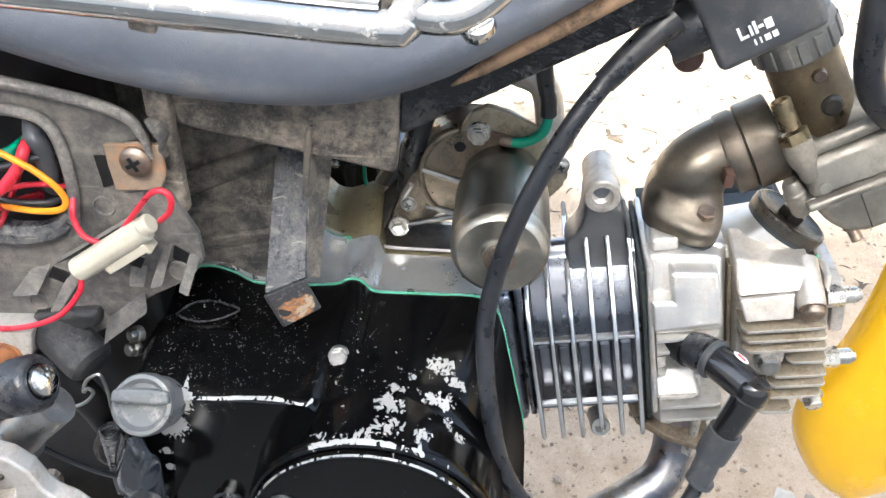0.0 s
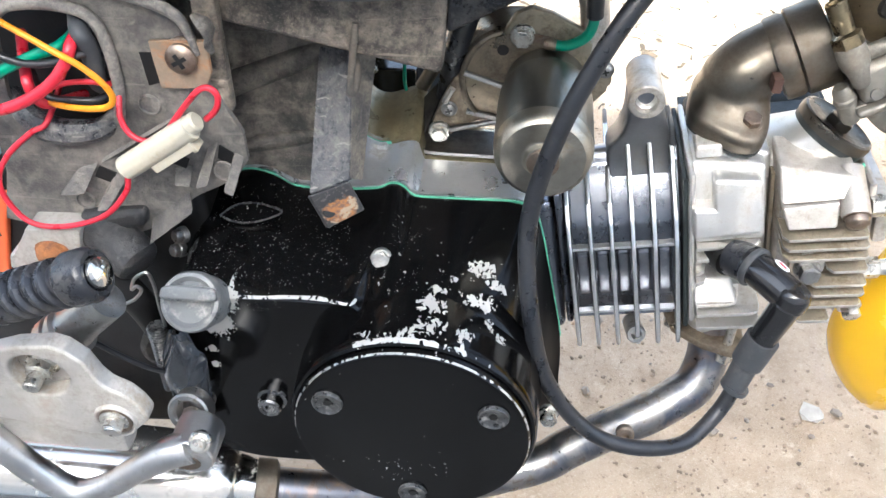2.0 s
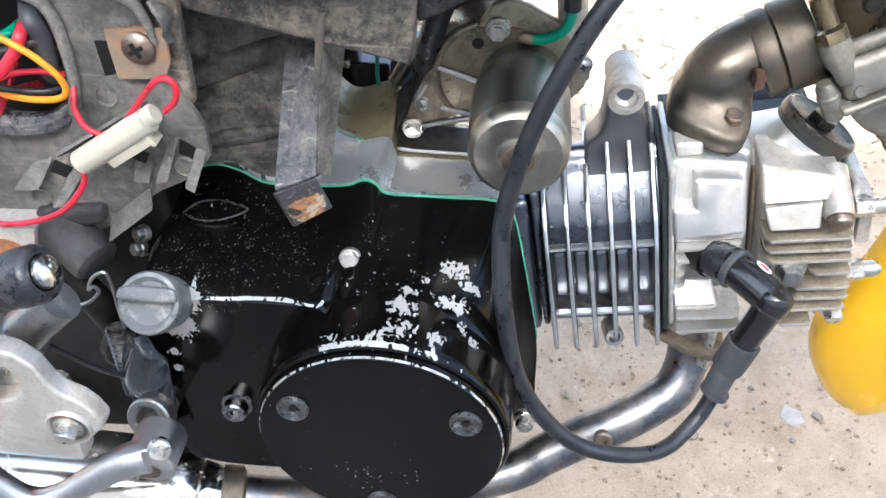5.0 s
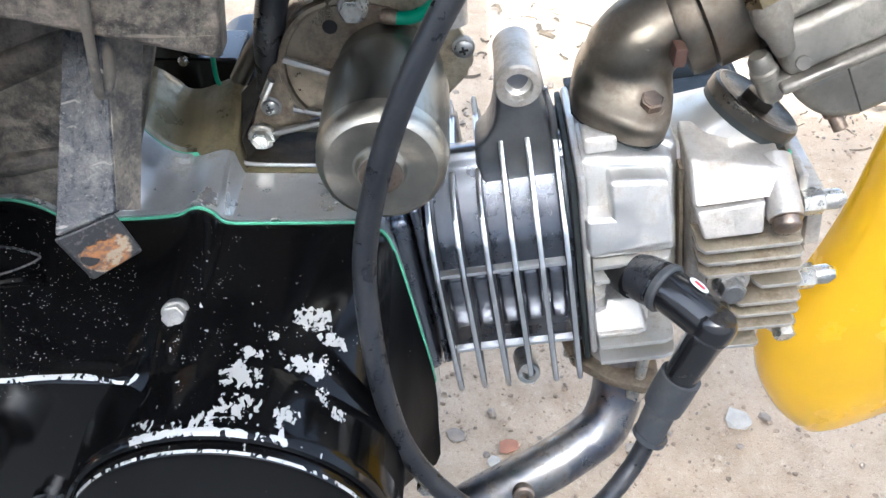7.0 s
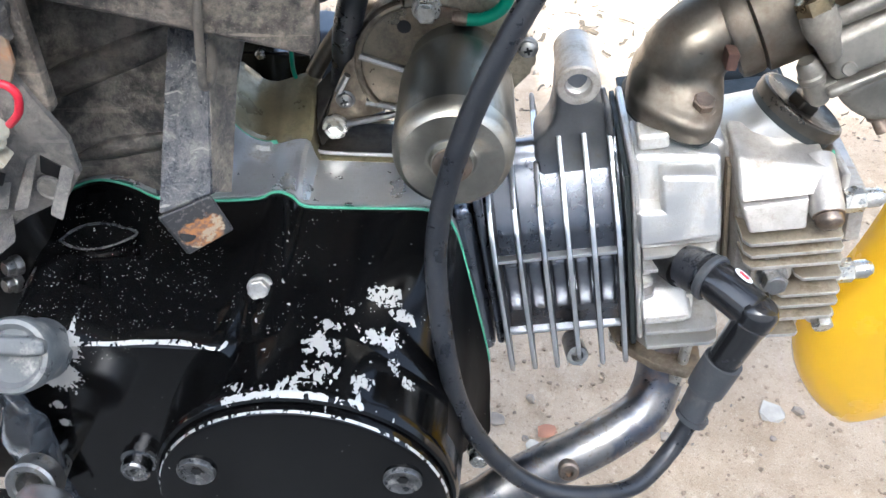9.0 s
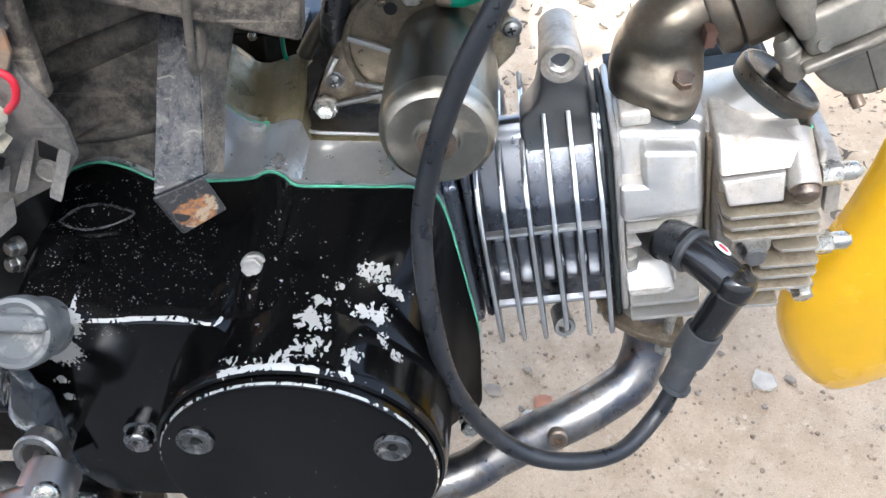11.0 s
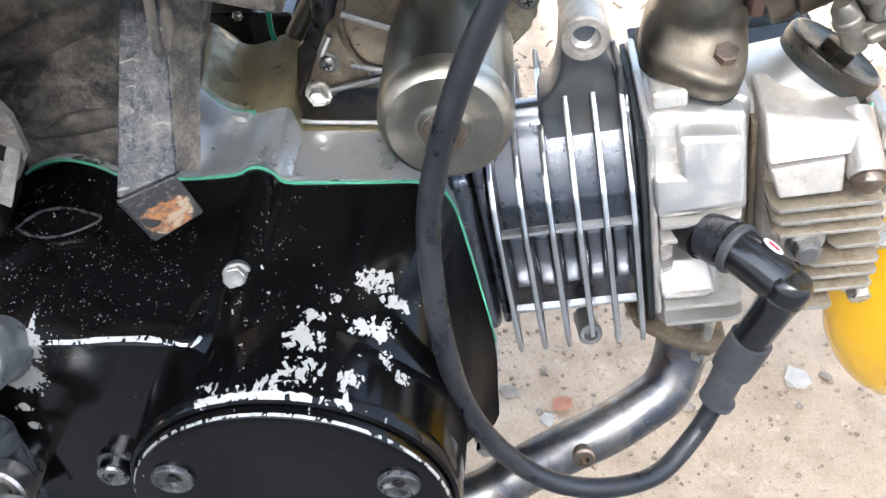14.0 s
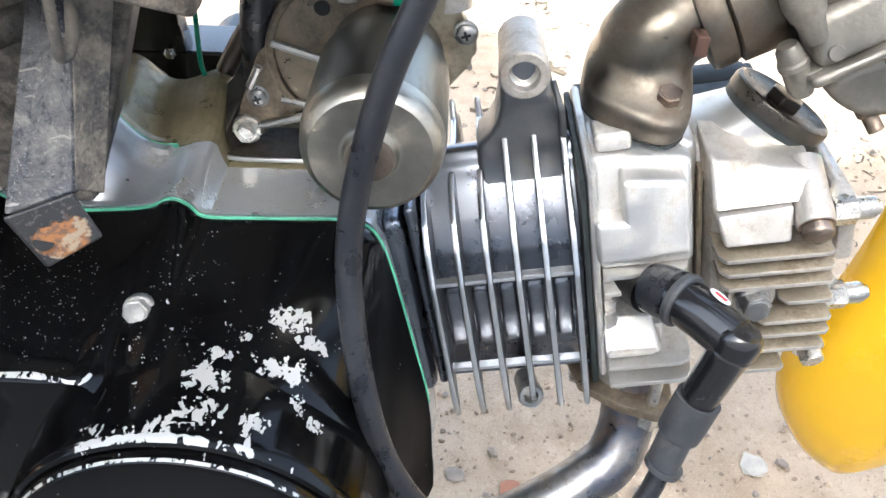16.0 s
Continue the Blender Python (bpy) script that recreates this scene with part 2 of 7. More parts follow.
WIRE_ORANGE, WIRE_BLACK = surface("orange wire", (0.75, 0.27, 0.01), 0.35, 0.0, 0.1), surface("black wire", (0.018, 0.018, 0.02), 0.4, 0.0, 0.2)
BLUE, ORANGE = surface("pale blue battery case", (0.36, 0.58, 0.72), 0.4, 0.0, 0.08, 20), surface("orange paper label", (0.72, 0.13, 0.04), 0.5, 0.0, 0.06, 20)
BLUE_GREY = surface("blue-grey moulded plastic", (0.10, 0.125, 0.17), 0.4, 0.0, 0.15, 60)
BLACK_FILM = surface("crumpled black plastic film", (0.012, 0.012, 0.013), 0.22, 0.0, 0.3, 40, 1.0, 90, (0.09, 0.083, 0.075), 0.12, 60, depth=0.004)
INK_WHITE, INK_DARK, INK_RED = surface("white print", (0.75, 0.75, 0.74), 0.5, 0.0, 0.05), surface("dark print", (0.08, 0.03, 0.03), 0.5, 0.0, 0.05), surface("red print", (0.55, 0.03, 0.05), 0.5, 0.0, 0.05)
BLACK_BROWN = surface("black-brown mottled alloy", (0.030, 0.025, 0.018), 0.42, 0.0, 0.3, 90, 0.4, 400, (0.012, 0.010, 0.008), 0.4, 60)
# near-black that also stands in for shade inside holes, slots and the plug well
DARK = surface("near-black fill", (0.0045, 0.004, 0.0036), 0.5, 0.0, 0.3, 60, 0.3, 400)
CLEAR_FLAKE = surface("peeled paint film", (0.020, 0.025, 0.033), 0.16, 0.0, 0.3, 60, 0.2, 500, coat=0.6)


def exhaust_steel():
    """Bare steel tempered blue and straw by heat, with scale and dust on it."""
    s = Nodes("heat blued exhaust steel")
    a, b, d = s.noise(28, 5, 0.6, None, 0.6), s.noise(90, 6, 0.7, None, 0.4), s.noise(420, 4, 0.65)
    col = s.mix(s.ramp(a, 0.38, 0.56), (0.30, 0.29, 0.28), (0.16, 0.168, 0.195))
    col = s.mix(s.ramp(a, 0.56, 0.66), col, (0.25, 0.20, 0.18))
    col = s.mix(s.math("MULTIPLY", s.ramp(b, 0.54, 0.68), 0.7), col, (0.17, 0.13, 0.095))
    scale = s.ramp(s.math("ADD", s.math("MULTIPLY", b, 0.6), s.math("MULTIPLY", d, 0.4)), 0.57, 0.66)
    s.set("Base Color", s.mix(scale, col, (0.19, 0.14, 0.10)))
    s.set("Metallic", s.math("SUBTRACT", 1.0, s.math("MULTIPLY", scale, 0.8)))
    s.set("Roughness", s.math("ADD", s.ramp(b, 0.3, 0.7, 0.24, 0.50), s.math("MULTIPLY", scale, 0.3), True))
    s.bump(s.math("ADD", b, s.math("MULTIPLY", d, 0.4)), 0.25, 0.0005)
    return s.mat


def chipped_black():
    """Gloss black paint over aluminium, flaked off along the rim, round the filler and in ragged patches above the round cover."""
    s = Nodes("chipped gloss black paint")
    x, y, z = s.axes()
    flake, speck, broad = s.noise(340, 3, 0.55, (1.3, 0.85, 0.9), 0.6), s.noise(900, 2, 0.5), s.noise(20, 3)
    big = s.noise(170, 3, 0.6, (1.2, 0.9, 0.8), 1.2)
    patches = ((0.0075, 0.0330, 0.0085, 0.0080, 1.0), (0.0080, 0.0185, 0.0095, 0.0075, 0.85), (-0.0030, 0.0110, 0.0100, 0.0055, 0.9), (-0.0160, 0.0105, 0.0050, 0.0045, 0.8), (-0.0250, 0.0110, 0.0070, 0.0065, 0.8), (0.0310, 0.0640, 0.0095, 0.0070, 0.86), (0.0400, 0.0560, 0.0070, 0.0035, 1.0), (0.0320, 0.0425, 0.0105, 0.0060, 1.0), (0.0378, 0.0330, 0.0030, 0.0080, 0.8), (0.0265, 0.0190, 0.0050, 0.0050, 0.85), (0.0258, 0.0105, 0.0040, 0.0065, 0.75), (0.0106, 0.0440, 0.0060, 0.0040, 0.85), (0.0440, 0.0270, 0.0060, 0.0040, 0.6), (0.0160, 0.0530, 0.0050, 0.0030, 0.6))
    splash = None
    for px, py, rx, ry, w in patches:
        one = s.math("MULTIPLY", s.blob(px, py, 0.064, rx * 1.15, ry * 1.15, 0.045), w)
        splash = one if splash is None else s.math("MAXIMUM", splash, one)
    filler = None
    for px, pz, rx, rz in ((-0.1105, 0.0400, 0.0150, 0.0150), (-0.1010, 0.0570, 0.0065, 0.0150), (-0.1165, 0.0190, 0.0055, 0.0040), (-0.1155, 0.0080, 0.0050, 0.0035)):
        one = s.blob(px, 0.033, pz, rx, 0.02, rz)
        filler = one if filler is None else s.math("MAXIMUM", filler, one)
    few = s.blob(0.012, 0.045, 0.066, 0.060, 0.055, 0.03)
    low = s.blob(-0.010, 0.0, -0.030, 0.045, 0.01, 0.02)
    rnd = s.math("SQRT", s.math("ADD", s.math("MULTIPLY", x, x), s.math("MULTIPLY", z, z)))
    rim = s.math("MULTIPLY", s.math("LESS_THAN", s.math("ABSOLUTE", s.math("SUBTRACT", rnd, 0.0664)), 0.0006), s.math("LESS_THAN", y, 0.0095))
    rim = s.math("MULTIPLY", rim, s.math("MULTIPLY", s.ramp(x, -0.034, -0.024), s.ramp(x, 0.010, 0.030, 0.85, 0.25)))
    lip = s.math("MULTIPLY", s.math("LESS_THAN", s.math("ABSOLUTE", s.math("SUBTRACT", rnd, 0.0632)), 0.00032), s.math("LESS_THAN", y, 0.004))
    edge = s.math("MULTIPLY", s.math("MAXIMUM", rim, lip), s.ramp(z, -0.07, 0.02))
    away = s.math("ADD", x, 0.035)
    bend = s.math("SUBTRACT", 0.0652, s.math("MULTIPLY", s.math("MULTIPLY", away, away), 1.2))
    ledge = s.math("MULTIPLY", s.math("LESS_THAN", s.math("ABSOLUTE", s.math("SUBTRACT", z, bend)), 0.0005), s.math("LESS_THAN", s.math("ABSOLUTE", s.math("SUBTRACT", y, 0.0322)), 0.0028))
    ledge = s.math("MULTIPLY", ledge, s.math("LESS_THAN", x, -0.030))
    edge = s.math("ADD", s.math("MULTIPLY", edge, 0.285), s.math("MULTIPLY", ledge, 0.30))
    field = s.math("ADD", s.math("MULTIPLY", splash, 0.312), s.math("ADD", edge, s.math("MULTIPLY", filler, 0.42)))
    field = s.math("ADD", field, s.math("ADD", s.math("MULTIPLY", few, 0.088), s.math("MULTIPLY", low, 0.105)))
    chip = s.ramp(s.math("ADD", s.math("ADD", s.math("MULTIPLY", flake, 0.70), s.math("MULTIPLY", big, 0.75)), field), 0.975, 1.000)
    here = s.math("MAXIMUM", s.ramp(s.blob(-0.09, 0.07, 0.07, 0.06, 0.05, 0.05), 0.1, 0.6), s.math("MULTIPLY", s.ramp(s.blob(0.005, 0.07, 0.06, 0.07, 0.06, 0.05), 0.05, 0.4), s.ramp(s.noise(38, 2), 0.42, 0.66, 0.0, 0.7)))
    dots = s.math("MULTIPLY", s.ramp(s.math("ADD", s.cells(760), s.math("MULTIPLY", s.noise(210, 2), 0.55)), 0.34, 0.40, 1.0, 0.0), s.ramp(here, 0.3, 0.5))
    dots = s.math("MAXIMUM", dots, s.math("MULTIPLY", s.ramp(s.math("ADD", s.cells(210), s.math("MULTIPLY", s.noise(90, 3), 0.8)), 0.37, 0.41, 1.0, 0.0), s.ramp(here, 0.2, 0.5)))
    chip = s.math("MAXIMUM", chip, dots)
    col = s.mix(s.ramp(broad, 0.3, 0.7), (0.0018, 0.0018, 0.0019), (0.0034, 0.0033, 0.0034))
    s.set("Base Color", s.mix(chip, col, (0.485, 0.477, 0.45)))
    dull = s.math("MULTIPLY", s.ramp(x, 0.056, 0.068), s.math("GREATER_THAN", y, 0.02))  # less gloss on the flank by the cylinder keeps its ground reflection dark
    s.set("Roughness", s.math("ADD", s.ramp(broad, 0.3, 0.7, 0.08, 0.15), s.math("MAXIMUM", s.math("MULTIPLY", chip, 0.34), s.math("MULTIPLY", dull, 0.45))))
    s.set("Metallic", s.math("MULTIPLY", chip, 0.5))
    s.set("Specular IOR Level", s.math("SUBTRACT", 0.27, s.math("MULTIPLY", dull, 0.22)))
    s.bump(s.math("ADD", s.math("MULTIPLY", chip, -1.0), s.math("MULTIPLY", speck, 0.1)), 0.5, 0.0004)
    return s.mat


def dirt_ground():
    s = Nodes("dry sandy soil")
    a, b, c, d, g = s.noise(1.7, 6, 0.6), s.noise(16, 8, 0.7), s.noise(220, 6, 0.75), s.noise(34, 6, 0.7), s.noise(700, 3, 0.7)
    col = s.mix(s.ramp(a, 0.3, 0.7), (0.425, 0.318, 0.216), (0.50, 0.395, 0.284))
    col = s.mix(s.ramp(b, 0.40, 0.7), col, (0.355, 0.262, 0.172))
    col = s.mix(s.ramp(d, 0.58, 0.68), col, (0.52, 0.415, 0.30))
    col = s.mix(s.math("MULTIPLY", s.ramp(c, 0.54, 0.68), 0.8), col, (0.22, 0.15, 0.095))
    col = s.mix(s.math("MULTIPLY", s.ramp(g, 0.56, 0.66), 0.5), col, (0.66, 0.57, 0.45))
    s.set("Base Color", col)
    s.set("Roughness", 0.95)
    s.bump(s.math("ADD", s.math("MULTIPLY", b, 1.0), s.math("ADD", s.math("MULTIPLY", c, 0.5), s.math("MULTIPLY", g, 0.2))), 0.8, 0.006)
    return s.mat


def rusted_foot():
    """Black paint worn through to rust in the middle of the bracket's foot."""
    s = Nodes("black paint worn to rust")
    a, b = s.noise(130, 5, 0.65), s.noise(500, 4, 0.6)
    worn = s.blob(0.0065, -0.027, -0.0285, 0.0105, 0.03, 0.0100)
    f = s.ramp(s.math("ADD", s.math("MULTIPLY", a, 0.7), s.math("MULTIPLY", worn, 0.55)), 0.52, 0.62)
    rust = s.mix(s.ramp(b, 0.4, 0.6), (0.30, 0.13, 0.045), (0.15, 0.085, 0.055))
    rust = s.mix(s.ramp(a, 0.55, 0.62), rust, (0.30, 0.24, 0.17))
    s.set("Base Color", s.mix(f, s.mix(s.ramp(b, 0.55, 0.7), (0.03, 0.03, 0.032), (0.12, 0.11, 0.10)), rust))
    s.set("Roughness", s.ramp(f, 0, 1, 0.42, 0.8))
    s.bump(s.math("ADD", s.math("MULTIPLY", f, -1.0), b), 0.5, 0.0005)
    return s.mat


RUST_FOOT = rusted_foot()
PAINT_EDGE = surface("paint edge with a glint in its colour", (0.05, 0.05, 0.055), 0.20, 0.5, 0.4, 150, 0.1, 500, (0.004, 0.004, 0.004), 0.5, 160)
EXHAUST, PAINT, SOIL = exhaust_steel(), chipped_black(), dirt_ground()
GRIT = surface("brown grit", (0.30, 0.22, 0.15), 0.9, 0.0, 0.5, 40, 0.5, 300)
STONE = surface("grey brown stone", (0.26, 0.215, 0.17), 0.9, 0.0, 0.3, 60, 0.6, 300)
STONE_RED = surface("red brick chip", (0.33, 0.15, 0.09), 0.9, 0.0, 0.2, 60, 0.6, 300)
STONE_WHITE = surface("pale plaster chip", (0.40, 0.365, 0.31), 0.8, 0.0, 0.15, 90, 0.4, 300)
LEAF = surface("dry leaf litter", (0.085, 0.062, 0.038), 0.8, 0.0, 0.4, 60, 0.3, 300)
CONCRETE = surface("dark mottled concrete", (0.17, 0.162, 0.148), 0.8, 0.0, 0.2, 3, 0.4, 80, (0.07, 0.062, 0.055), 0.3, 4)
RENDER = surface("weathered lime render", (0.80, 0.79, 0.77), 0.9, 0.0, 0.15, 2, 0.4, 90, (0.52, 0.49, 0.45), 0.3, 3)

# ---- building blocks ----
BASE = {}


def thing(name, place, label, category, group=""):
    ob = new(name)
    ob.empty_display_size = 0.02
    ob.location = place
    BASE[ob] = Vector(place)
    return tagged(ob, label, category, group)


def mesh_of(name, bm, material, origin, sharp=35):
    bmesh.ops.recalc_face_normals(bm, faces=bm.faces)
    bmesh.ops.translate(bm, verts=bm.verts, vec=-Vector(origin))
    me = bpy.data.meshes.new(name)
    bm.to_mesh(me)
    bm.free()
    me.materials.append(material)
    me.shade_smooth()
    me.set_sharp_from_angle(angle=radians(sharp))
    return me


def even_normals(ob):
    """Keeps flat faces flat beside their rounded edges."""
    mod = ob.modifiers.new("normals", "WEIGHTED_NORMAL")
    mod.keep_sharp, mod.weight = True, 100


def part(name, bm, material, parent, label="", sharp=35):
    """Links a bmesh, built in world metres, as one mesh under a thing or a part."""
    ob = new(name, mesh_of(name, bm, material, BASE[parent], sharp))
    even_normals(ob)
    ob.parent = parent
    BASE[ob] = BASE[parent]
    return tagged(ob, label) if label else ob


def darker_sides(ob, sides, axis):
    """Gives the faces that look along axis the duller side material."""
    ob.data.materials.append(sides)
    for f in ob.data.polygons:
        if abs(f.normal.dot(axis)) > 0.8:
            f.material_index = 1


def single(name, bm, material, place, label, category, group="", kind="", sharp=35):
    ob = new(name, mesh_of(name, bm, material, place, sharp))
    if kind != "stuff":
        even_normals(ob)
    ob.location = place
    BASE[ob] = Vector(place)
    return tagged(ob, label, category, group, kind)


def at(o, d, up=(0, 0, 1)):
    """A matrix at o whose z axis points along d."""
    z = Vector(d).normalized()
    x = Vector(up).cross(z)
    if x.length < 1e-4:
        x = Vector((1, 0, 0)).cross(z)
    x.normalize()
    y = z.cross(x)
    m = Matrix((x, y, z)).transposed().to_4x4()
    m.translation = Vector(o)
    return m


def bevel(bm, edges, size, seg=2):
    if size > 0:
        bmesh.ops.bevel(bm, geom=edges, offset=size, segments=seg, profile=0.5, affect="EDGES", clamp_overlap=True)


def prism(bm, poly, a, b, axis="y", round_by=0.0, seg=2, m=None):
    """A polygon of two coordinates drawn out along the third axis from a to b."""
    def p3(p, h):
        return {"y": (p[0], h, p[1]), "x": (h, p[0], p[1]), "z": (p[0], p[1], h)}[axis]
    lo, hi = [bm.verts.new(p3(p, a)) for p in poly], [bm.verts.new(p3(p, b)) for p in poly]
    n = len(poly)
    faces = [bm.faces.new(lo), bm.faces.new(hi[::-1])] + [bm.faces.new((lo[(i + 1) % n], lo[i], hi[i], hi[(i + 1) % n])) for i in range(n)]
    if m:
        bmesh.ops.transform(bm, matrix=m, verts=lo + hi)
    bevel(bm, list({e for f in faces for e in f.edges}), round_by, seg)
    return bm


def box(bm, x, y, z, round_by=0.001, m=None, seg=2):
    return prism(bm, [(x[0], z[0]), (x[1], z[0]), (x[1], z[1]), (x[0], z[1])], y[0], y[1], "y", round_by, seg, m)


def hexa(bm, front, back, round_by=0.0015, m=None):
    """A solid between two four-cornered faces."""
    lo, hi = [bm.verts.new(p) for p in front], [bm.verts.new(p) for p in back]
    faces = [bm.faces.new(lo), bm.faces.new(hi[::-1])] + [bm.faces.new((lo[(i + 1) % 4], lo[i], hi[i], hi[(i + 1) % 4])) for i in range(4)]
    if m:
        bmesh.ops.transform(bm, matrix=m, verts=lo + hi)
    bevel(bm, list({e for f in faces for e in f.edges}), round_by, 3)
    return bm


def lathe(bm, prof, m, n=32, cap=True):
    """A profile of (radius, height) turned round the z axis of m."""
    rings = []
    for r, h in prof:
        if r < 1e-6:
            rings.append([bm.verts.new(m @ Vector((0, 0, h)))])
        else:
            rings.append([bm.verts.new(m @ Vector((r * math.cos(2 * math.pi * i / n), r * math.sin(2 * math.pi * i / n), h))) for i in range(n)])
    for a, b in zip(rings, rings[1:]):
        for i in range(n):
            j = (i + 1) % n
            q = [a[i % len(a)], a[j % len(a)], b[j % len(b)], b[i % len(b)]]
            q = list(dict.fromkeys(q))
            if len(q) > 2:
                bm.faces.new(q)
    for r in (rings[0], rings[-1]):
        if cap and len(r) > 1:
            bm.faces.new(r)
    return bm


def spline(pts, step=8):
    p = [Vector(q) for q in pts]
    p = [2 * p[0] - p[1]] + p + [2 * p[-1] - p[-2]]
    out = []
    for i in range(1, len(p) - 2):
        a, b, c, d = p[i - 1:i + 3]
        for k in range(step):
            t = k / step
            out.append(0.5 * (2 * b + (c - a) * t + (2 * a - 5 * b + 4 * c - d) * t * t + (3 * b - a - 3 * c + d) * t ** 3))
    return out + [p[-2]]


def tube(bm, pts, r, n=12, step=8, flat=1.0):
    """A round bar along a smooth line; r is one radius or one for each given point."""
    line = spline(pts, step) if step > 1 else [Vector(p) for p in pts]
    if not isinstance(r, (int, float)):
        k = len(line) - 1
        r = [float(v) for v in np.interp(np.linspace(0, len(r) - 1, k + 1), range(len(r)), r)]
    else:
        r = [r] * len(line)
    ref = Vector((0, 0, 1))
    rings, last = [], None
    for i, p in enumerate(line):
        d = (line[min(i + 1, len(line) - 1)] - line[max(i - 1, 0)]).normalized()
        side = d.cross(ref) if last is None else last - d * last.dot(d)
        if side.length < 1e-5:
            side = d.cross(Vector((0, 1, 0)))
        side.normalize()
        last = side
        up = side.cross(d)
        rings.append([bm.verts.new(p + (side * math.cos(2 * math.pi * j / n) + up * math.sin(2 * math.pi * j / n) * flat) * r[i]) for j in range(n)])
    for a, b in zip(rings, rings[1:]):
        for j in range(n):
            bm.faces.new((a[j], a[(j + 1) % n], b[(j + 1) % n], b[j]))
    bm.faces.new(rings[0])
    bm.faces.new(rings[-1][::-1])
    return bm


def hexbolt(o, d, af=0.010, head=0.006, flange=0.0068, spin=0.0):
    """A flanged hex bolt head at o that looks along d."""
    bm = bmesh.new()
    m = at(o, d) @ Matrix.Rotation(spin, 4, "Z")
    if flange:
        lathe(bm, [(0, -0.002), (flange, -0.002), (flange, 0.0008), (flange * 0.9, 0.0016), (0, 0.0017)], m, 24)
    r = af / 2 / math.cos(math.pi / 6)
    hexagon = [(r * math.cos(math.pi / 3 * i), r * math.sin(math.pi / 3 * i)) for i in range(6)]
    prism(bm, hexagon, 0.0, head, "z", 0.0007, 2, m)
    lathe(bm, [(0, head - 0.0003), (r * 0.78, head - 0.0003), (r * 0.72, head + 0.0004), (0, head + 0.0002)], m, 20)
    return bm


def crossbolt(o, d, r=0.006, spin=0.3):
    """A domed cross-head screw."""
    bm = bmesh.new()
    m = at(o, d) @ Matrix.Rotation(spin, 4, "Z")
    lathe(bm, [(r * 1.25, -0.002), (r * 1.25, 0.0), (r, 0.0004), (r, r * 0.4), (r * 0.8, r * 0.62), (r * 0.45, r * 0.72), (0, r * 0.74)], m, 24)
    return bm


def cross_slot(o, d, r=0.006, spin=0.3):
    bm = bmesh.new()
    m = at(o, d) @ Matrix.Rotation(spin, 4, "Z")
    h = r * 0.77
    for a, b in ((r * 0.5, r * 0.13), (r * 0.13, r * 0.5)):
        prism(bm, [(-a, -b), (a, -b), (a, b), (-a, b)], h - 0.0012, h + 0.0001 * (a > b), "z", 0, 1, m)
    return bm


def loft(bm, rings, cap=(True, True)):
    vs = [[bm.verts.new(p) for p in r] for r in rings]
    n = len(vs[0])
    for a, b in zip(vs, vs[1:]):
        for i in range(n):
            bm.faces.new((a[i], a[(i + 1) % n], b[(i + 1) % n], b[i]))
    if cap[0]:
        bm.faces.new(vs[0])
    if cap[1]:
        bm.faces.new(vs[-1][::-1])
    return bm


LEAN_UP = Matrix.Rotation(radians(-10), 4, "Y")  # the cylinder points forward and 10 degrees up


def up10(u, y, v):
    return LEAN_UP @ Vector((u, y, v))

# ---- ground ----
def ground():
    def steps(lo, hi, fine, far):
        near = np.arange(lo, hi + 1e-6, fine)
        out = np.array([0.1, 0.3, 0.7, 1.5, 3, 7, 16, 40, 110, far])
        return np.concatenate([lo - out[::-1], near, hi + out])
    xs, ys = steps(-0.4, 1.0, 0.02, 400), steps(-0.1, 2.2, 0.02, 400)
    verts, faces = [], []
    for y in ys:
        for x in xs:
            near = -0.45 < x < 1.05 and -0.15 < y < 2.25
            h = 0.010 * (noise.noise((x * 5, y * 5, 0)) - 0.2) + 0.004 * noise.noise((x * 17, y * 17, 3)) + 0.0025 * noise.noise((x * 40, y * 40, 7)) if near else 0.0
            verts.append((x, y, h))
    n = len(xs)
    for j in range(len(ys) - 1):
        for i in range(n - 1):
            a = j * n + i
            faces.append((a, a + 1, a + n + 1, a + n))
    me = bpy.data.meshes.new("ground")
    me.from_pydata(verts, [], faces)
    me.materials.append(SOIL)
    me.shade_smooth()
    return tagged(new("ground", me), "dry sandy bare soil with small stones", "ground", kind="structure")


ground()

# unseen dark concrete slab, added on the camera's side to darken metal reflections
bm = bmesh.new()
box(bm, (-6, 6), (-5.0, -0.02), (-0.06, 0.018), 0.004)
single("pavement", bm, CONCRETE, (0, -2.5, 0), "unseen dark slab added to darken reflections in the metal", "pavement", kind="structure")

# unseen plain wall with a coping, added to shade the machine and bounce fill
bm = bmesh.new()
box(bm, (-9, 9), (-3.45, -3.20), (-0.1, 3.34), 0.01)
single("shade_wall", bm, RENDER, (0, -3.3, 0), "unseen pale wall added to shade the machine", "wall", kind="structure")
bm = bmesh.new()
box(bm, (-9.05, 9.05), (-3.50, -3.15), (3.34, 3.44), 0.01)
single("trim", bm, CONCRETE, (0, -3.3, 3.4), "coping of the added shade wall", "coping", kind="structure")

# ---- right engine cover ----
CX, CZ = 0.0, 0.36  # middle of the round cover, whose face lies at y = 0
cover = thing("engine_cover", (CX, 0, CZ), "gloss black engine cover with flaking paint bolted to the crankcase", "engine cover")
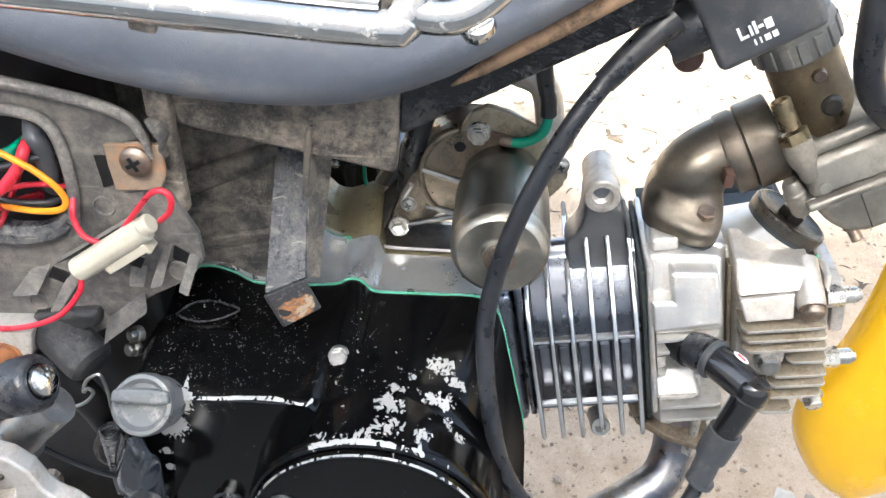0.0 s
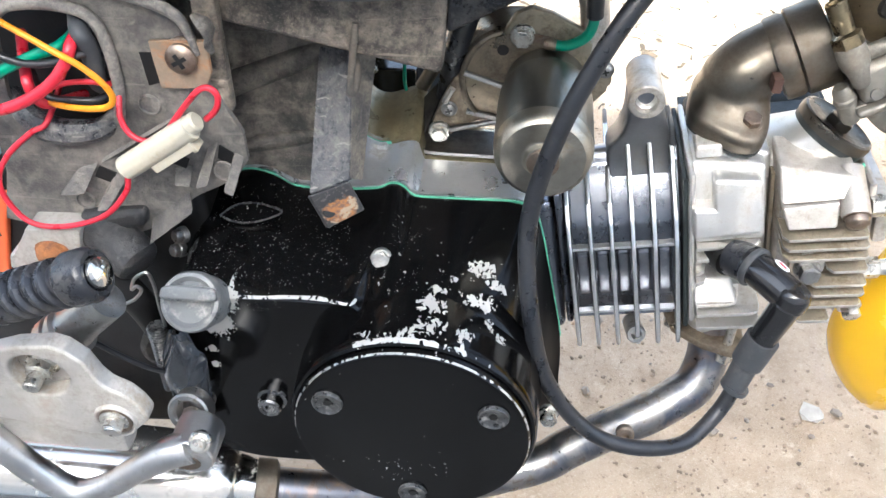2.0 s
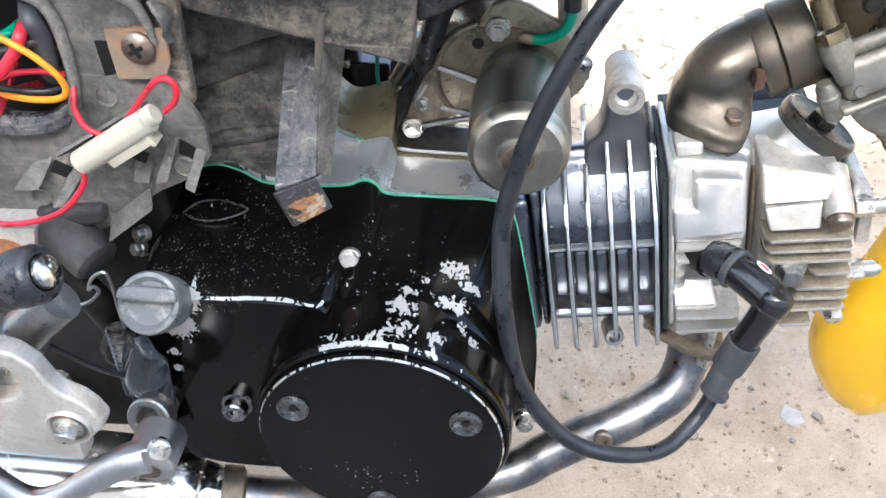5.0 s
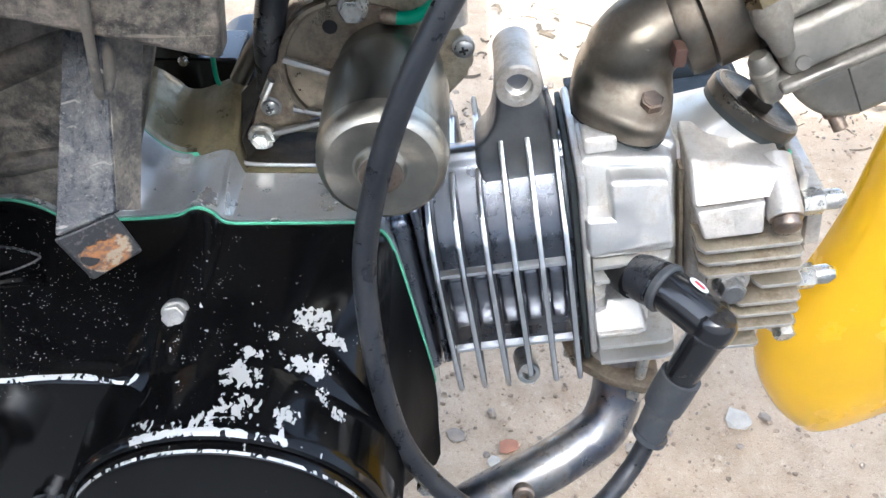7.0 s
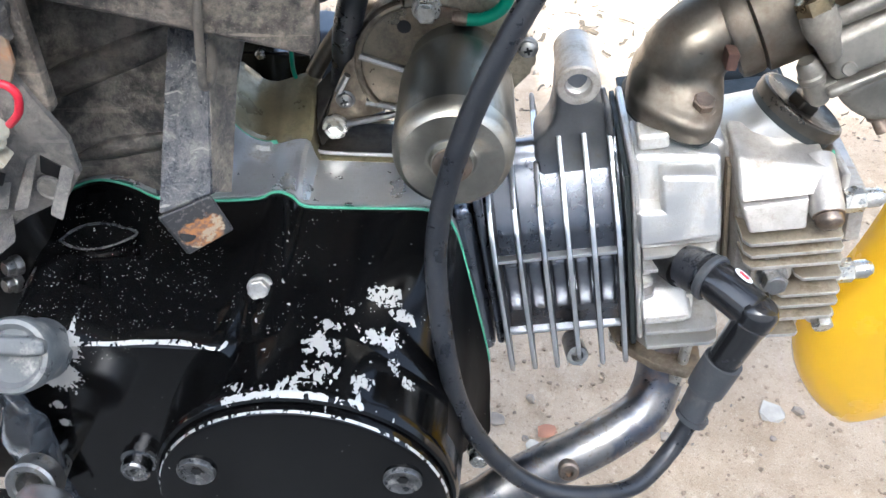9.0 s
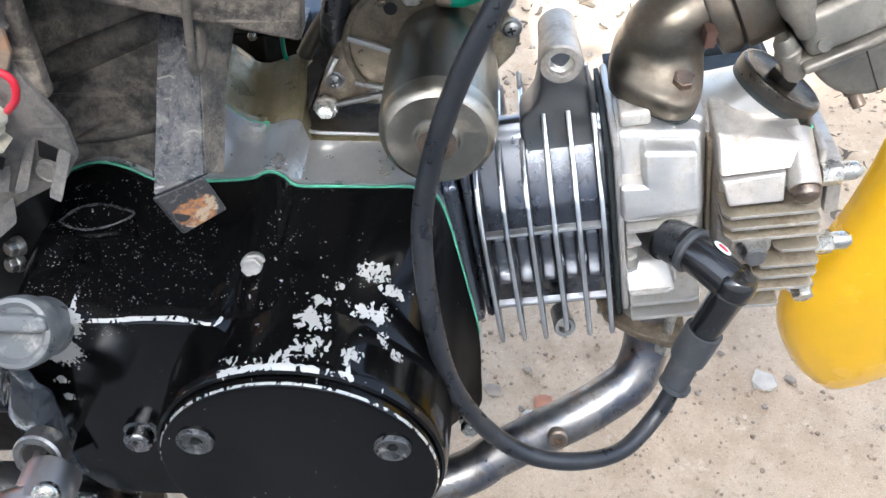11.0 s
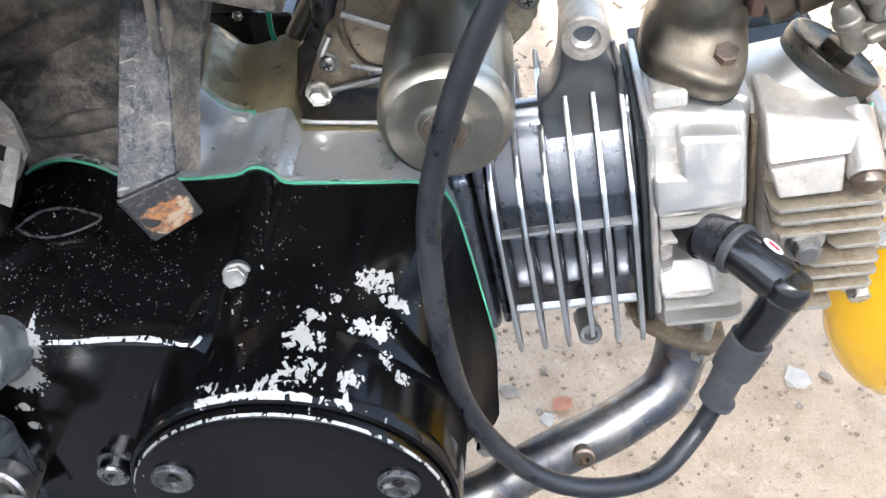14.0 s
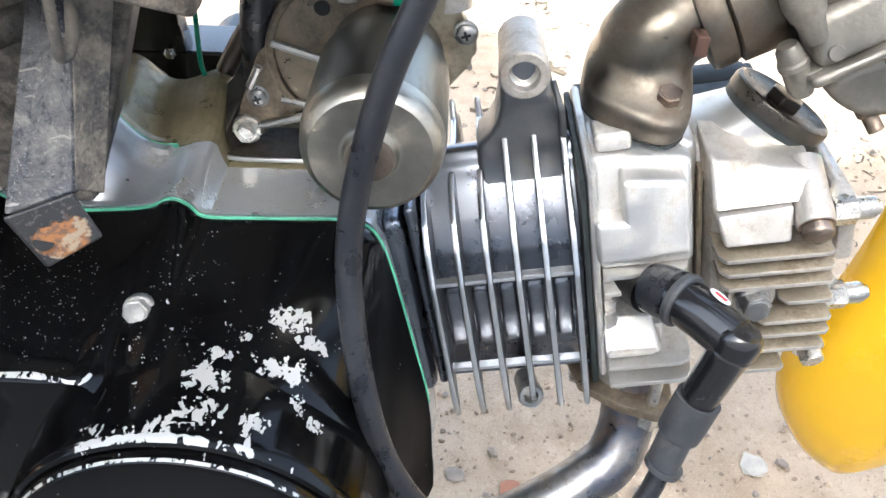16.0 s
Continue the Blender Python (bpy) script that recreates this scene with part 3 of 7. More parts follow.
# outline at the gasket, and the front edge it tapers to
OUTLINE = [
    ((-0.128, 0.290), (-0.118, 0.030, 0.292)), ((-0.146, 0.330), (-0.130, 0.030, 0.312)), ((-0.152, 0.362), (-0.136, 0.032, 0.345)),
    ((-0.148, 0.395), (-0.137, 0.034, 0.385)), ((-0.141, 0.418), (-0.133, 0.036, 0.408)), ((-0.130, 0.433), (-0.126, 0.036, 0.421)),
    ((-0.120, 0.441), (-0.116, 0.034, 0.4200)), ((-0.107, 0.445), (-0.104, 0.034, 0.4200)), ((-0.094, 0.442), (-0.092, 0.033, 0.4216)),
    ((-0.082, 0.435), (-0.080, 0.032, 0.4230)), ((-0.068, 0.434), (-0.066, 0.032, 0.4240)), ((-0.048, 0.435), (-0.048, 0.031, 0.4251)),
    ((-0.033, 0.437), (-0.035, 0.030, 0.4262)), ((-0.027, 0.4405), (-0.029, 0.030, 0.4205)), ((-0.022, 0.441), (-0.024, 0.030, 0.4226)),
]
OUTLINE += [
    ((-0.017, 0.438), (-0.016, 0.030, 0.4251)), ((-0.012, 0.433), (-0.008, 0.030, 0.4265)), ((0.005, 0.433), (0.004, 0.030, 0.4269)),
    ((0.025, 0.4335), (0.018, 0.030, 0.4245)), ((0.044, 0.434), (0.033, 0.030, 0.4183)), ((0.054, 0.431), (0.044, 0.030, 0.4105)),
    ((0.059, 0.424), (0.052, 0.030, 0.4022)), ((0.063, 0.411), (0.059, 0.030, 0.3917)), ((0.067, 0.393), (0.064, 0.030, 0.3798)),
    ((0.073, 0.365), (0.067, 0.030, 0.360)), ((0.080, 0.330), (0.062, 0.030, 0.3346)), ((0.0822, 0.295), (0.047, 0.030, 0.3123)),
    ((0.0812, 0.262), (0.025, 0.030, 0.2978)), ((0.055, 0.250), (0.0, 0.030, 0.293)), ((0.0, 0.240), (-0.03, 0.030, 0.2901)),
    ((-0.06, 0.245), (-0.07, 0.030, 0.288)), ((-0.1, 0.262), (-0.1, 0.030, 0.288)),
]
GY = 0.115
fine = 3
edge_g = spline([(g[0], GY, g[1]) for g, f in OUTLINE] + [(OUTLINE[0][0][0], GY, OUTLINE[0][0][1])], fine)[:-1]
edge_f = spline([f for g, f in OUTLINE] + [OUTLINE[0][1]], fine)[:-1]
mid = Vector((-0.03, 0, 0.36))


def swell(p, k):
    """Moves p outwards from the middle of the cover by k, in the plane of the gasket."""
    d = Vector((p.x - mid.x, 0, p.z - mid.z)).normalized()
    return p + d * k


rings = [[swell(g, 0.0008) for g in edge_g], [swell(g, 0.0010) + Vector((0, -0.003, 0)) for g in edge_g]]
for t, k in ((0.085, 0.0002), (0.3, 0.0006), (0.6, 0.0008), (0.88, 0.0006), (0.97, 0.0)):
    rings.append([swell(g.lerp(f, t), k) for g, f in zip(edge_g, edge_f)])
rings.append([swell(f, -0.0012) for f in edge_f])
bm = bmesh.new()
loft(bm, rings)
body = part("body", bm, PAINT, cover, sharp=30)
bm = bmesh.new()
to_us = at((CX, 0, CZ), (0, -1, 0))
lathe(bm, [(0.060, -0.05), (0.0690, -0.05), (0.0672, -0.012), (0.0670, -0.0085), (0.0660, -0.0062), (0.0646, -0.0054), (0.0640, -0.0075), (0.060, -0.0075)], to_us, 96)
part("rim", bm, PAINT, cover, "black rim worn to bare metal")
bm = bmesh.new()
lathe(bm, [(0.0636, -0.0075), (0.0636, -0.0022), (0.0626, -0.0006), (0.0605, 0.0), (0.04, 0.0002), (0.0, 0.0002)], to_us, 96)
lid = part("round_cover", bm, PAINT, cover, "flat round black access cover")
for a in (28.6, 151.4, 270):
    o = Vector((CX + 0.0494 * math.cos(radians(a)), 0.0, CZ + 0.0494 * math.sin(radians(a))))
    bm = bmesh.new()
    lathe(bm, [(0.0, 0.0004), (0.0026, 0.0004), (0.0034, 0.0010), (0.0062, 0.0013), (0.0078, 0.0024), (0.0082, 0.0016), (0.0082, -0.001)], at(o, (0, -1, 0)), 28)
    s = part("screw", bm, SCREW_BLACK, lid, "black countersunk screw")
    bm = bmesh.new()
    lathe(bm, [(0.0024, 0.0006), (0.0024, 0.0012), (0.0, 0.0012)], at(o, (0, -1, 0)), 6)
    part("socket", bm, DARK, s)
# raised eye-shaped mark on the shelf
EYE = Matrix.Translation((-0.0995, 0.0835, 0.4380)) @ Matrix.Rotation(radians(13), 4, "X") @ Matrix.Rotation(radians(4), 4, "Z")
eye_line = [(-0.0170, -0.0025), (-0.0100, 0.0045), (0.0000, 0.0068), (0.0090, 0.0046), (0.0172, 0.0005), (0.0090, -0.0050), (0.0, -0.0076), (-0.0095, -0.0066)]
bm = bmesh.new()
prism(bm, eye_line, -0.004, 0.0014, "z", 0.0006, 2, EYE)
mark = part("casting_mark", bm, PAINT, cover)
# outline in paler paint stands in for the sky's glint on the edge
bm = bmesh.new()
tube(bm, [EYE @ Vector((x, y, 0.0015)) for x, y in eye_line + eye_line[:1]], 0.0006, 8, 5)
part("mark_edge", bm, PAINT_EDGE, mark, "edge of the mark, paler for its sky glint")
# boss of the kick shaft and of the bolts
for o, r, y in (((-0.1335, 0.020, 0.334), 0.0115, 0.02),):
    bm = bmesh.new()
    lathe(bm, [(r * 1.15, -0.03), (r, -0.001), (r * 0.93, 0.0), (r * 0.6, 0.0), (r * 0.6, -0.004), (0, -0.004)], at(o, (0, -1, 0)), 32)
    part("boss", bm, ALU_DULL if r > 0.012 else PAINT, cover)
part("bolt", hexbolt((-0.0235, 0.0640, 0.4288), (0.05, -0.87, 0.49), 0.0086, 0.006, 0.0060, 0.2), BOLT_GREY, cover, "grey flanged bolt")
bm = bmesh.new()
SB = at((-0.0855, 0.0300, 0.3445), (0, -1, 0))
lathe(bm, [(0.0, -0.02), (0.0088, -0.02), (0.0088, 0.0006), (0.0070, 0.0012), (0.0070, 0.0066), (0.0062, 0.0076), (0.0042, 0.0076), (0.0042, 0.004), (0.0, 0.004)], SB, 28)
lathe(bm, [(0.0, 0.0041), (0.0042, 0.0041), (0.0042, 0.0073), (0.0032, 0.0073), (0.0032, 0.0045), (0, 0.0045)], SB, 6)
part("bolt", bm, SOCKET_BOLT, cover, "worn socket bolt with bright edges")
part("bolt", hexbolt((0.0775, 0.085, 0.287), (0, -1, 0), 0.010, 0.008), BOLT, cover)
for o in ((-0.1405, 0.078, 0.4235), (-0.1440, 0.078, 0.4125)):
    part("bolt", hexbolt(o, (-0.5, -0.8, 0.3), 0.0070, 0.005, 0.0048, 0.3), BOLT_GREY, cover, "greasy edge bolt")
# filler cap with its grip
FC, FD = Vector((-0.1135, 0.020, 0.4290)), Vector((0.02, -0.74, 0.67)).normalized()
m = at(FC, FD)
bm = bmesh.new()
lathe(bm, [(0.0, -0.02), (0.0138, -0.02), (0.0138, -0.004), (0.0156, -0.003), (0.0158, 0.004), (0.0149, 0.0062), (0.0130, 0.0066), (0.0108, 0.0046), (0.0, 0.0036)], m, 48)
cap = part("filler_cap", bm, PLASTIC_GREY, cover, "grey screw-in oil filler cap with a grip bar")
bm = bmesh.new()
prism(bm, [(-0.0150, 0.0012), (-0.009, 0.0005), (0.009, 0.0005), (0.0150, 0.0012), (0.0140, 0.0070), (0.009, 0.0082), (-0.009, 0.0082), (-0.0140, 0.0070)], 0.002, 0.0105, "z", 0.0018, 3, m)
part("grip", bm, PLASTIC_GREY, cap)
bm = bmesh.new()
film_left = spline([(-0.1349, 0.0275, 0.3989), (-0.1413, 0.0270, 0.3825), (-0.1440, 0.0265, 0.3681), (-0.1431, 0.0260, 0.3513), (-0.1405, 0.0255, 0.3364), (-0.1330, 0.0250, 0.3240), (-0.1300, 0.0250, 0.3150)], 4)
film_right = spline([(-0.1247, 0.0235, 0.4044), (-0.1202, 0.0235, 0.3895), (-0.1165, 0.0240, 0.3832), (-0.1184, 0.0240, 0.3643), (-0.1205, 0.0240, 0.3392), (-0.1192, 0.0240, 0.3265), (-0.1179, 0.0240, 0.3171)], 4)
loft(bm, [[p.lerp(q, u) + Vector((0.0008 * math.sin(9 * u + 0.4 * i), -0.0045 * math.sin(math.pi * u) + 0.0012 * math.sin(7 * u + 0.5 * i) + d, 0)) for u, d in [(v / 8, 0.0) for v in range(9)] + [(v / 8, 0.0006) for v in range(8, -1, -1)]] for i, (p, q) in enumerate(zip(film_left, film_right))])
for line in (film_left, film_right):
    tube(bm, [p + Vector((0, -0.0003, 0)) for p in line], 0.0005, 6, 1)
part("paint_film", bm, CLEAR_FLAKE, cover, "bluish peeling film on the cover's edge")
# green gasket between the cover and the case
bm = bmesh.new()
loft(bm, [[swell(g, 0.0016 if g.z > 0.324 or g.x < 0 else -0.003) + Vector((0, dy, 0)) for g in edge_g] for dy in (0.0003, 0.0012)])
part("gasket", bm, GASKET, cover, "green paper gasket edge")

# ---- crankcase ----
case = thing("crankcase", (0.0, 0.16, 0.36), "bare aluminium crankcase with an oily rear half", "crankcase")


FOLD_X = [-0.100, -0.088, -0.078, -0.068, -0.060, -0.0555, -0.0520, -0.0475, -0.0430, -0.0380, -0.0330, -0.0290, -0.0240, -0.0195, -0.0165, -0.0145, -0.0125, -0.0110]
FOLD_Z = [0.4340, 0.4480, 0.4570, 0.4610, 0.4590, 0.4560, 0.4510, 0.4458, 0.4428, 0.4414, 0.4418, 0.4428, 0.4447, 0.4457, 0.4455, 0.4440, 0.4360, 0.4325]


def case_top(g, y, k, far=0.0):
    """The outline of the case at depth y: a broad dome over the gears, a fold beside it and a flat floor under the starter."""
    p = swell(Vector((g.x, y, g.z)), k)
    if g.z > 0.425 and g.x > -0.10:
        e = min(1.0, max(0.0, (y - 0.119) / 0.024)) ** 0.8
        fold = float(np.interp(g.x, FOLD_X, FOLD_Z))
        if g.x < -0.0135:
            fold += 0.0085 * min(1.0, max(0.0, (y - 0.160) / 0.032)) * math.exp(-(((g.x + 0.024) / 0.026) ** 2))
        p.z = p.z * (1 - e) + (fold - (far if g.x < -0.0135 else max(far, 0.0))) * e + k
    return p


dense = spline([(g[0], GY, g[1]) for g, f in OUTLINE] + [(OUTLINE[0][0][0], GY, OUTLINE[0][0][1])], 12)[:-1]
bm = bmesh.new()
loft(bm, [[case_top(g, y, min(k, -0.001) if g.x > -0.034 and g.z > 0.425 and y > 0.122 else k) for g in dense] for y, k in ((0.1172, 0.0010), (0.1195, 0.0010), (0.1205, -0.0005), (0.123, -0.001), (0.127, -0.001), (0.132, -0.001), (0.138, -0.001), (0.144, -0.001), (0.151, -0.001), (0.153, 0.0006), (0.157, 0.0006))])
part("case_half", bm, ALU_CASE, case, "clean silver case half")
bm = bmesh.new()
loft(bm, [[case_top(g, y, 0.0008 if g.x < -0.032 else -0.002) for g in dense] for y in (0.1572, 0.1578)])
part("gasket", bm, GASKET, case)
bm = bmesh.new()
loft(bm, [[case_top(g, y, min(k, -0.001) if g.x > -0.034 and g.z > 0.425 else k, far) for g in dense] for y, k, far in ((0.1575, 0.0006, 0.0), (0.161, 0.0006, 0.0), (0.163, -0.001, 0.0), (0.172, -0.002, -0.002), (0.18, -0.002, -0.004), (0.19, -0.002, -0.006), (0.20, -0.003, -0.007), (0.215, -0.008, 0.002), (0.24, -0.02, 0.02))])
part("case_half", bm, ALU_OILY, case, "oil-stained case half")
bm = bmesh.new()
tube(bm, [(-0.0155, 0.172, 0.4340), (-0.0150, 0.1655, 0.4337), (-0.0085, 0.1612, 0.4335), (0.020, 0.1612, 0.4332), (0.055, 0.1612, 0.4330)], 0.0011, 10, 6)
part("lip", bm, ALU_CASE, case)
# black-brown floor and block beside the starter
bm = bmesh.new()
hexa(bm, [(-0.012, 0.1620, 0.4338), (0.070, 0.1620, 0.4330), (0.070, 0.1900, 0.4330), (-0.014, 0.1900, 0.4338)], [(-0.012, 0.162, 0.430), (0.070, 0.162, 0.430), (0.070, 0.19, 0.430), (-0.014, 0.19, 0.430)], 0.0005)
part("starter_floor", bm, BLACK_BROWN, case, "black-brown floor under the starter")
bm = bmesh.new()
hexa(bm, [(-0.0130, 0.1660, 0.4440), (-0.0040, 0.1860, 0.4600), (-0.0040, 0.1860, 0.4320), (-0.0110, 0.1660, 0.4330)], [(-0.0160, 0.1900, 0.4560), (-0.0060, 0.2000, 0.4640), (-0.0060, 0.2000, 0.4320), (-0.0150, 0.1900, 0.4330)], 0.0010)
part("starter_wall", bm, BLACK_BROWN, case, "black-brown block beside the starter foot")

# ---- starter motor ----
SX, SZ, SR = 0.0592, 0.4805, 0.0268
starter = thing("starter_motor", (SX, 0.12, SZ), "tarnished plated starter motor on the crankcase", "starter motor")
m = at((SX, 0.165, SZ), (0, -1, 0))
bm = bmesh.new()
lathe(bm, [(SR * 0.90, -0.004), (SR * 0.91, 0.006), (SR * 0.96, 0.010), (SR * 0.99, 0.014), (SR, 0.018), (SR, 0.0610), (SR * 0.985, 0.0635), (SR * 0.985, 0.0640)], m, 72)
part("case", bm, STEEL_GREASY, starter)
bm = bmesh.new()
lathe(bm, [(SR * 0.99, 0.0625), (SR * 0.975, 0.0672), (SR * 0.925, 0.0710), (SR * 0.83, 0.0730), (SR * 0.44, 0.0722), (SR * 0.38, 0.0730), (SR * 0.34, 0.0755), (SR * 0.22, 0.0765), (0, 0.0765)], m, 72)
end = part("end_cap", bm, STARTER_CAP, starter, "brownish tarnished end cap")
bm = bmesh.new()
lathe(bm, [(0.0088, 0.0735), (0.0085, 0.0768), (0.0070, 0.0775), (0, 0.0775)], m, 32)
part("bush", bm, BOLT_OLD, end)
bm = bmesh.new()
plate = [(0.0258, 0.4978), (0.0318, 0.5100), (0.0391, 0.5233), (0.0477, 0.5278), (0.0611, 0.5244), (0.0777, 0.5150), (0.0894, 0.5015), (0.0966, 0.4903), (0.0970, 0.4821), (0.0930, 0.4800), (0.0840, 0.4640), (0.0500, 0.4580), (0.0340, 0.4710), (0.0313, 0.4960)]
prism(bm, plate, 0.1705, 0.1775, "y", 0.002)
part("flange", bm, FLANGE_TAN, starter, "greasy tan cast mounting flange")
bm = bmesh.new()
lathe(bm, [(0.0, 0.0), (0.030, 0.0), (0.033, 0.004), (0.0335, 0.03), (0, 0.03)], at((0.0395, 0.170, 0.4815), (0, 1, 0)), 56)
prism(bm, [(-0.013, 0.440), (-0.004, 0.434), (0.004, 0.440), (0.012, 0.452), (0.030, 0.455), (0.05, 0.47), (0.03, 0.51), (0.010, 0.497), (0.0, 0.470), (-0.006, 0.455)], 0.1725, 0.186, "y", 0.003)
housing = part("gear_housing", bm, HOUSING, starter, "brown-stained cast gear housing with ribs")
for a, b in (((0.011, 0.169, 0.486), (0.036, 0.169, 0.478)), ((0.002, 0.171, 0.4450), (0.032, 0.1690, 0.4545)), ((0.013, 0.169, 0.4600), (0.034, 0.169, 0.4560)), ((-0.001, 0.1715, 0.464), (0.004, 0.171, 0.474))):
    bm = bmesh.new()
    tube(bm, [a, b], 0.0019, 8, 1)
    part("rib", bm, BOLT_GREY, housing, "rib worn bright")
bm = bmesh.new()
tube(bm, [(0.010 + 0.031 * (1 - math.cos(t)), 0.1695, 0.4815 + 0.0325 * math.sin(t)) for t in np.linspace(-0.9, 1.3, 9)], 0.002, 8, 4)
part("rib", bm, HOUSING, housing)
part("bolt", hexbolt((0.0438, 0.1700, 0.5112), (0, -1, 0.02), 0.010, 0.0065, 0.0072), BOLT, starter)
part("bolt", hexbolt((-0.0039, 0.170, 0.4436), (0, -1, 0), 0.0085, 0.005, 0.0068), BOLT, starter)
for o in ((0.0020, 0.172, 0.4590), (0.0920, 0.1655, 0.4945)):
    s = part("screw", crossbolt(o, (0, -1, 0), 0.0041), BOLT_GREY, starter, "cross-head screw")
    part("slot", cross_slot(o, (0, -1, 0), 0.0041), DARK, s)
bm = bmesh.new()
lathe(bm, [(0.0034, -0.001), (0.0034, 0.0006), (0.0, 0.0006)], at((0.0330, 0.1705, 0.5015), (0, -1, 0)), 20)
part("hole", bm, DARK, starter)
# earth wire with its crimped tag
bm = bmesh.new()
prism(bm, [(0.047, 0.5085), (0.060, 0.5062), (0.060, 0.5115), (0.047, 0.5135)], 0.1685, 0.1700, "y", 0.0004)
lathe(bm, [(0, 0), (0.0030, 0), (0.0035, 0.002), (0.0035, 0.007), (0, 0.007)], at((0.0560, 0.1670, 0.5085), (1, -0.1, -0.05)), 14)
part("terminal", bm, BOLT_OLD, starter, "crimped brown terminal")
bm = bmesh.new()
tube(bm, [(0.0605, 0.1665, 0.5080), (0.0690, 0.165, 0.5090), (0.0768, 0.163, 0.5140), (0.0808, 0.161, 0.5208), (0.0820, 0.160, 0.5300), (0.0815, 0.158, 0.540)], 0.0030, 12)
part("wire", bm, WIRE_GREEN, starter, "green insulated wire")
bm = bmesh.new()
tube(bm, [(0.0820, 0.160, 0.5300), (0.0812, 0.158, 0.540), (0.0790, 0.156, 0.550), (0.075, 0.150, 0.575), (0.072, 0.145, 0.595)], 0.0049, 14)
part("sleeve", bm, RUBBER, starter, "black rubber wire sleeve")
bm = bmesh.new()
tube(bm, [(0.0862, 0.178, 0.50), (0.080, 0.182, 0.535), (0.062, 0.184, 0.545), (0.052, 0.186, 0.552)], 0.0085, 14)
part("neck", bm, ALU_CAST, starter)

# ---- cylinder ----
cyl = thing("engine_cylinder", up10(0.18, 0.18, 0.355), "polished finned aluminium cylinder", "engine cylinder")
bm = bmesh.new()
section = spline([(0, 0.222, 0.298), (0, 0.152, 0.297), (0, 0.1452, 0.301), (0, 0.1436, 0.311), (0, 0.1420, 0.325), (0, 0.1412, 0.342), (0, 0.1415, 0.358), (0, 0.1440, 0.376), (0, 0.1485, 0.386), (0, 0.1545, 0.395), (0, 0.1605, 0.403), (0, 0.1660, 0.410), (0, 0.178, 0.413), (0, 0.222, 0.384)], 5)
prism(bm, [(p.y, p.z) for p in section], 0.146, 0.2165, "x", 0.0, 1, LEAN_UP)
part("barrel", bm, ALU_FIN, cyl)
bm = bmesh.new()
box(bm, (0.131, 0.1405), (0.128, 0.235), (0.303, 0.408), 0.006, LEAN_UP, 3)
box(bm, (0.1415, 0.146), (0.130, 0.232), (0.306, 0.412), 0.006, LEAN_UP, 3)
part("base_flange", bm, ALU_FIN, cyl)
FIN_LOW = [(0.1228, 0.372), (0.1215, 0.345), (0.1205, 0.318), (0.1206, 0.302), (0.1222, 0.2912), (0.1245, 0.2935), (0.129, 0.305), (0.136, 0.314), (0.150, 0.320), (0.215, 0.312), (0.236, 0.330), (0.240, 0.370), (0.236, 0.396), (0.2210, 0.4060), (0.2185, 0.4150), (0.2135, 0.4060)]
FIN_TOP = [(0.180, 0.4060), (0.160, 0.4075), (0.146, 0.4050), (0.1350, 0.3985), (0.1280, 0.3880)]
FIN_RISING = [(0.185, 0.4245), (0.1670, 0.4245), (0.1600, 0.4215), (0.1480, 0.4125), (0.1370, 0.4010), (0.1290, 0.3890)]
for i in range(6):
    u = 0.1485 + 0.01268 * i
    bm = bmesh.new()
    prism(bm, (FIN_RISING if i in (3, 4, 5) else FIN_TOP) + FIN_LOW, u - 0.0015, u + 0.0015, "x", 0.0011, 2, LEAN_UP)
    darker_sides(part("fin", bm, FIN_BRIGHT, cyl), FIN_SIDE, up10(1, 0, 0))
for v, y0, h in ((0.3725, 0.1215, 0.0015), (0.3200, 0.1212, 0.0013)):
    bm = bmesh.new()
    box(bm, (0.1485, 0.2119), (y0 + 0.0035, y0 + 0.0085), (v - h * 0.7, v + h * 0.7), 0.0006, LEAN_UP)
    part("rib", bm, FIN_BRIGHT, cyl)
# pads in paler metal stand in for the sunlit ground's reflection between the fins
for i in range(5):
    u = 0.1485 + 0.01268 * (i + 0.5)
    bm = bmesh.new()
    box(bm, (u - 0.0040, u + 0.0040), (0.1378, 0.1450), (0.324, 0.357), 0.0016, LEAN_UP)
    part("pad", bm, PAD_BRIGHT, cyl, "cast pad between the fins, paler for the ground's reflection")
LU, LV = 0.1982, 0.4553
bm = bmesh.new()
rings = []
for v, ul, ur, yf in ((0.4590, 0.1900, 0.2065, 0.1620), (0.4480, 0.1876, 0.2090, 0.1585), (0.4380, 0.1862, 0.2102, 0.1590), (0.4300, 0.1838, 0.2112, 0.1605), (0.4245, 0.1800, 0.2120, 0.1616), (0.4200, 0.1752, 0.2126, 0.1620), (0.4150, 0.1738, 0.2128, 0.1622), (0.4100, 0.1735, 0.2128, 0.1620), (0.4030, 0.1735, 0.2128, 0.1600), (0.3960, 0.1735, 0.2128, 0.1565)):
    rings.append([up10(u, y, v) for u, y in ((ul, 0.184), (ul, yf + 0.003), (ul + 0.0008, yf + 0.0008), (ul + 0.003, yf), (ur - 0.003, yf), (ur - 0.0008, yf + 0.0008), (ur, yf + 0.003), (ur, 0.184))])
loft(bm, rings)
tower = part("lug", bm, LUG_ALLOY, cyl, "cast mounting lug flaring down between the fins", sharp=50)
bm = bmesh.new()
tube(bm, [up10(0.2100, 0.1600, 0.4480), up10(0.2118, 0.1585, 0.4360), up10(0.2122, 0.1605, 0.4250), up10(0.2126, 0.1600, 0.4160)], [0.0010, 0.0016, 0.0018, 0.0014], 12, 6)
part("lug_rib", bm, LUG_ALLOY, tower)
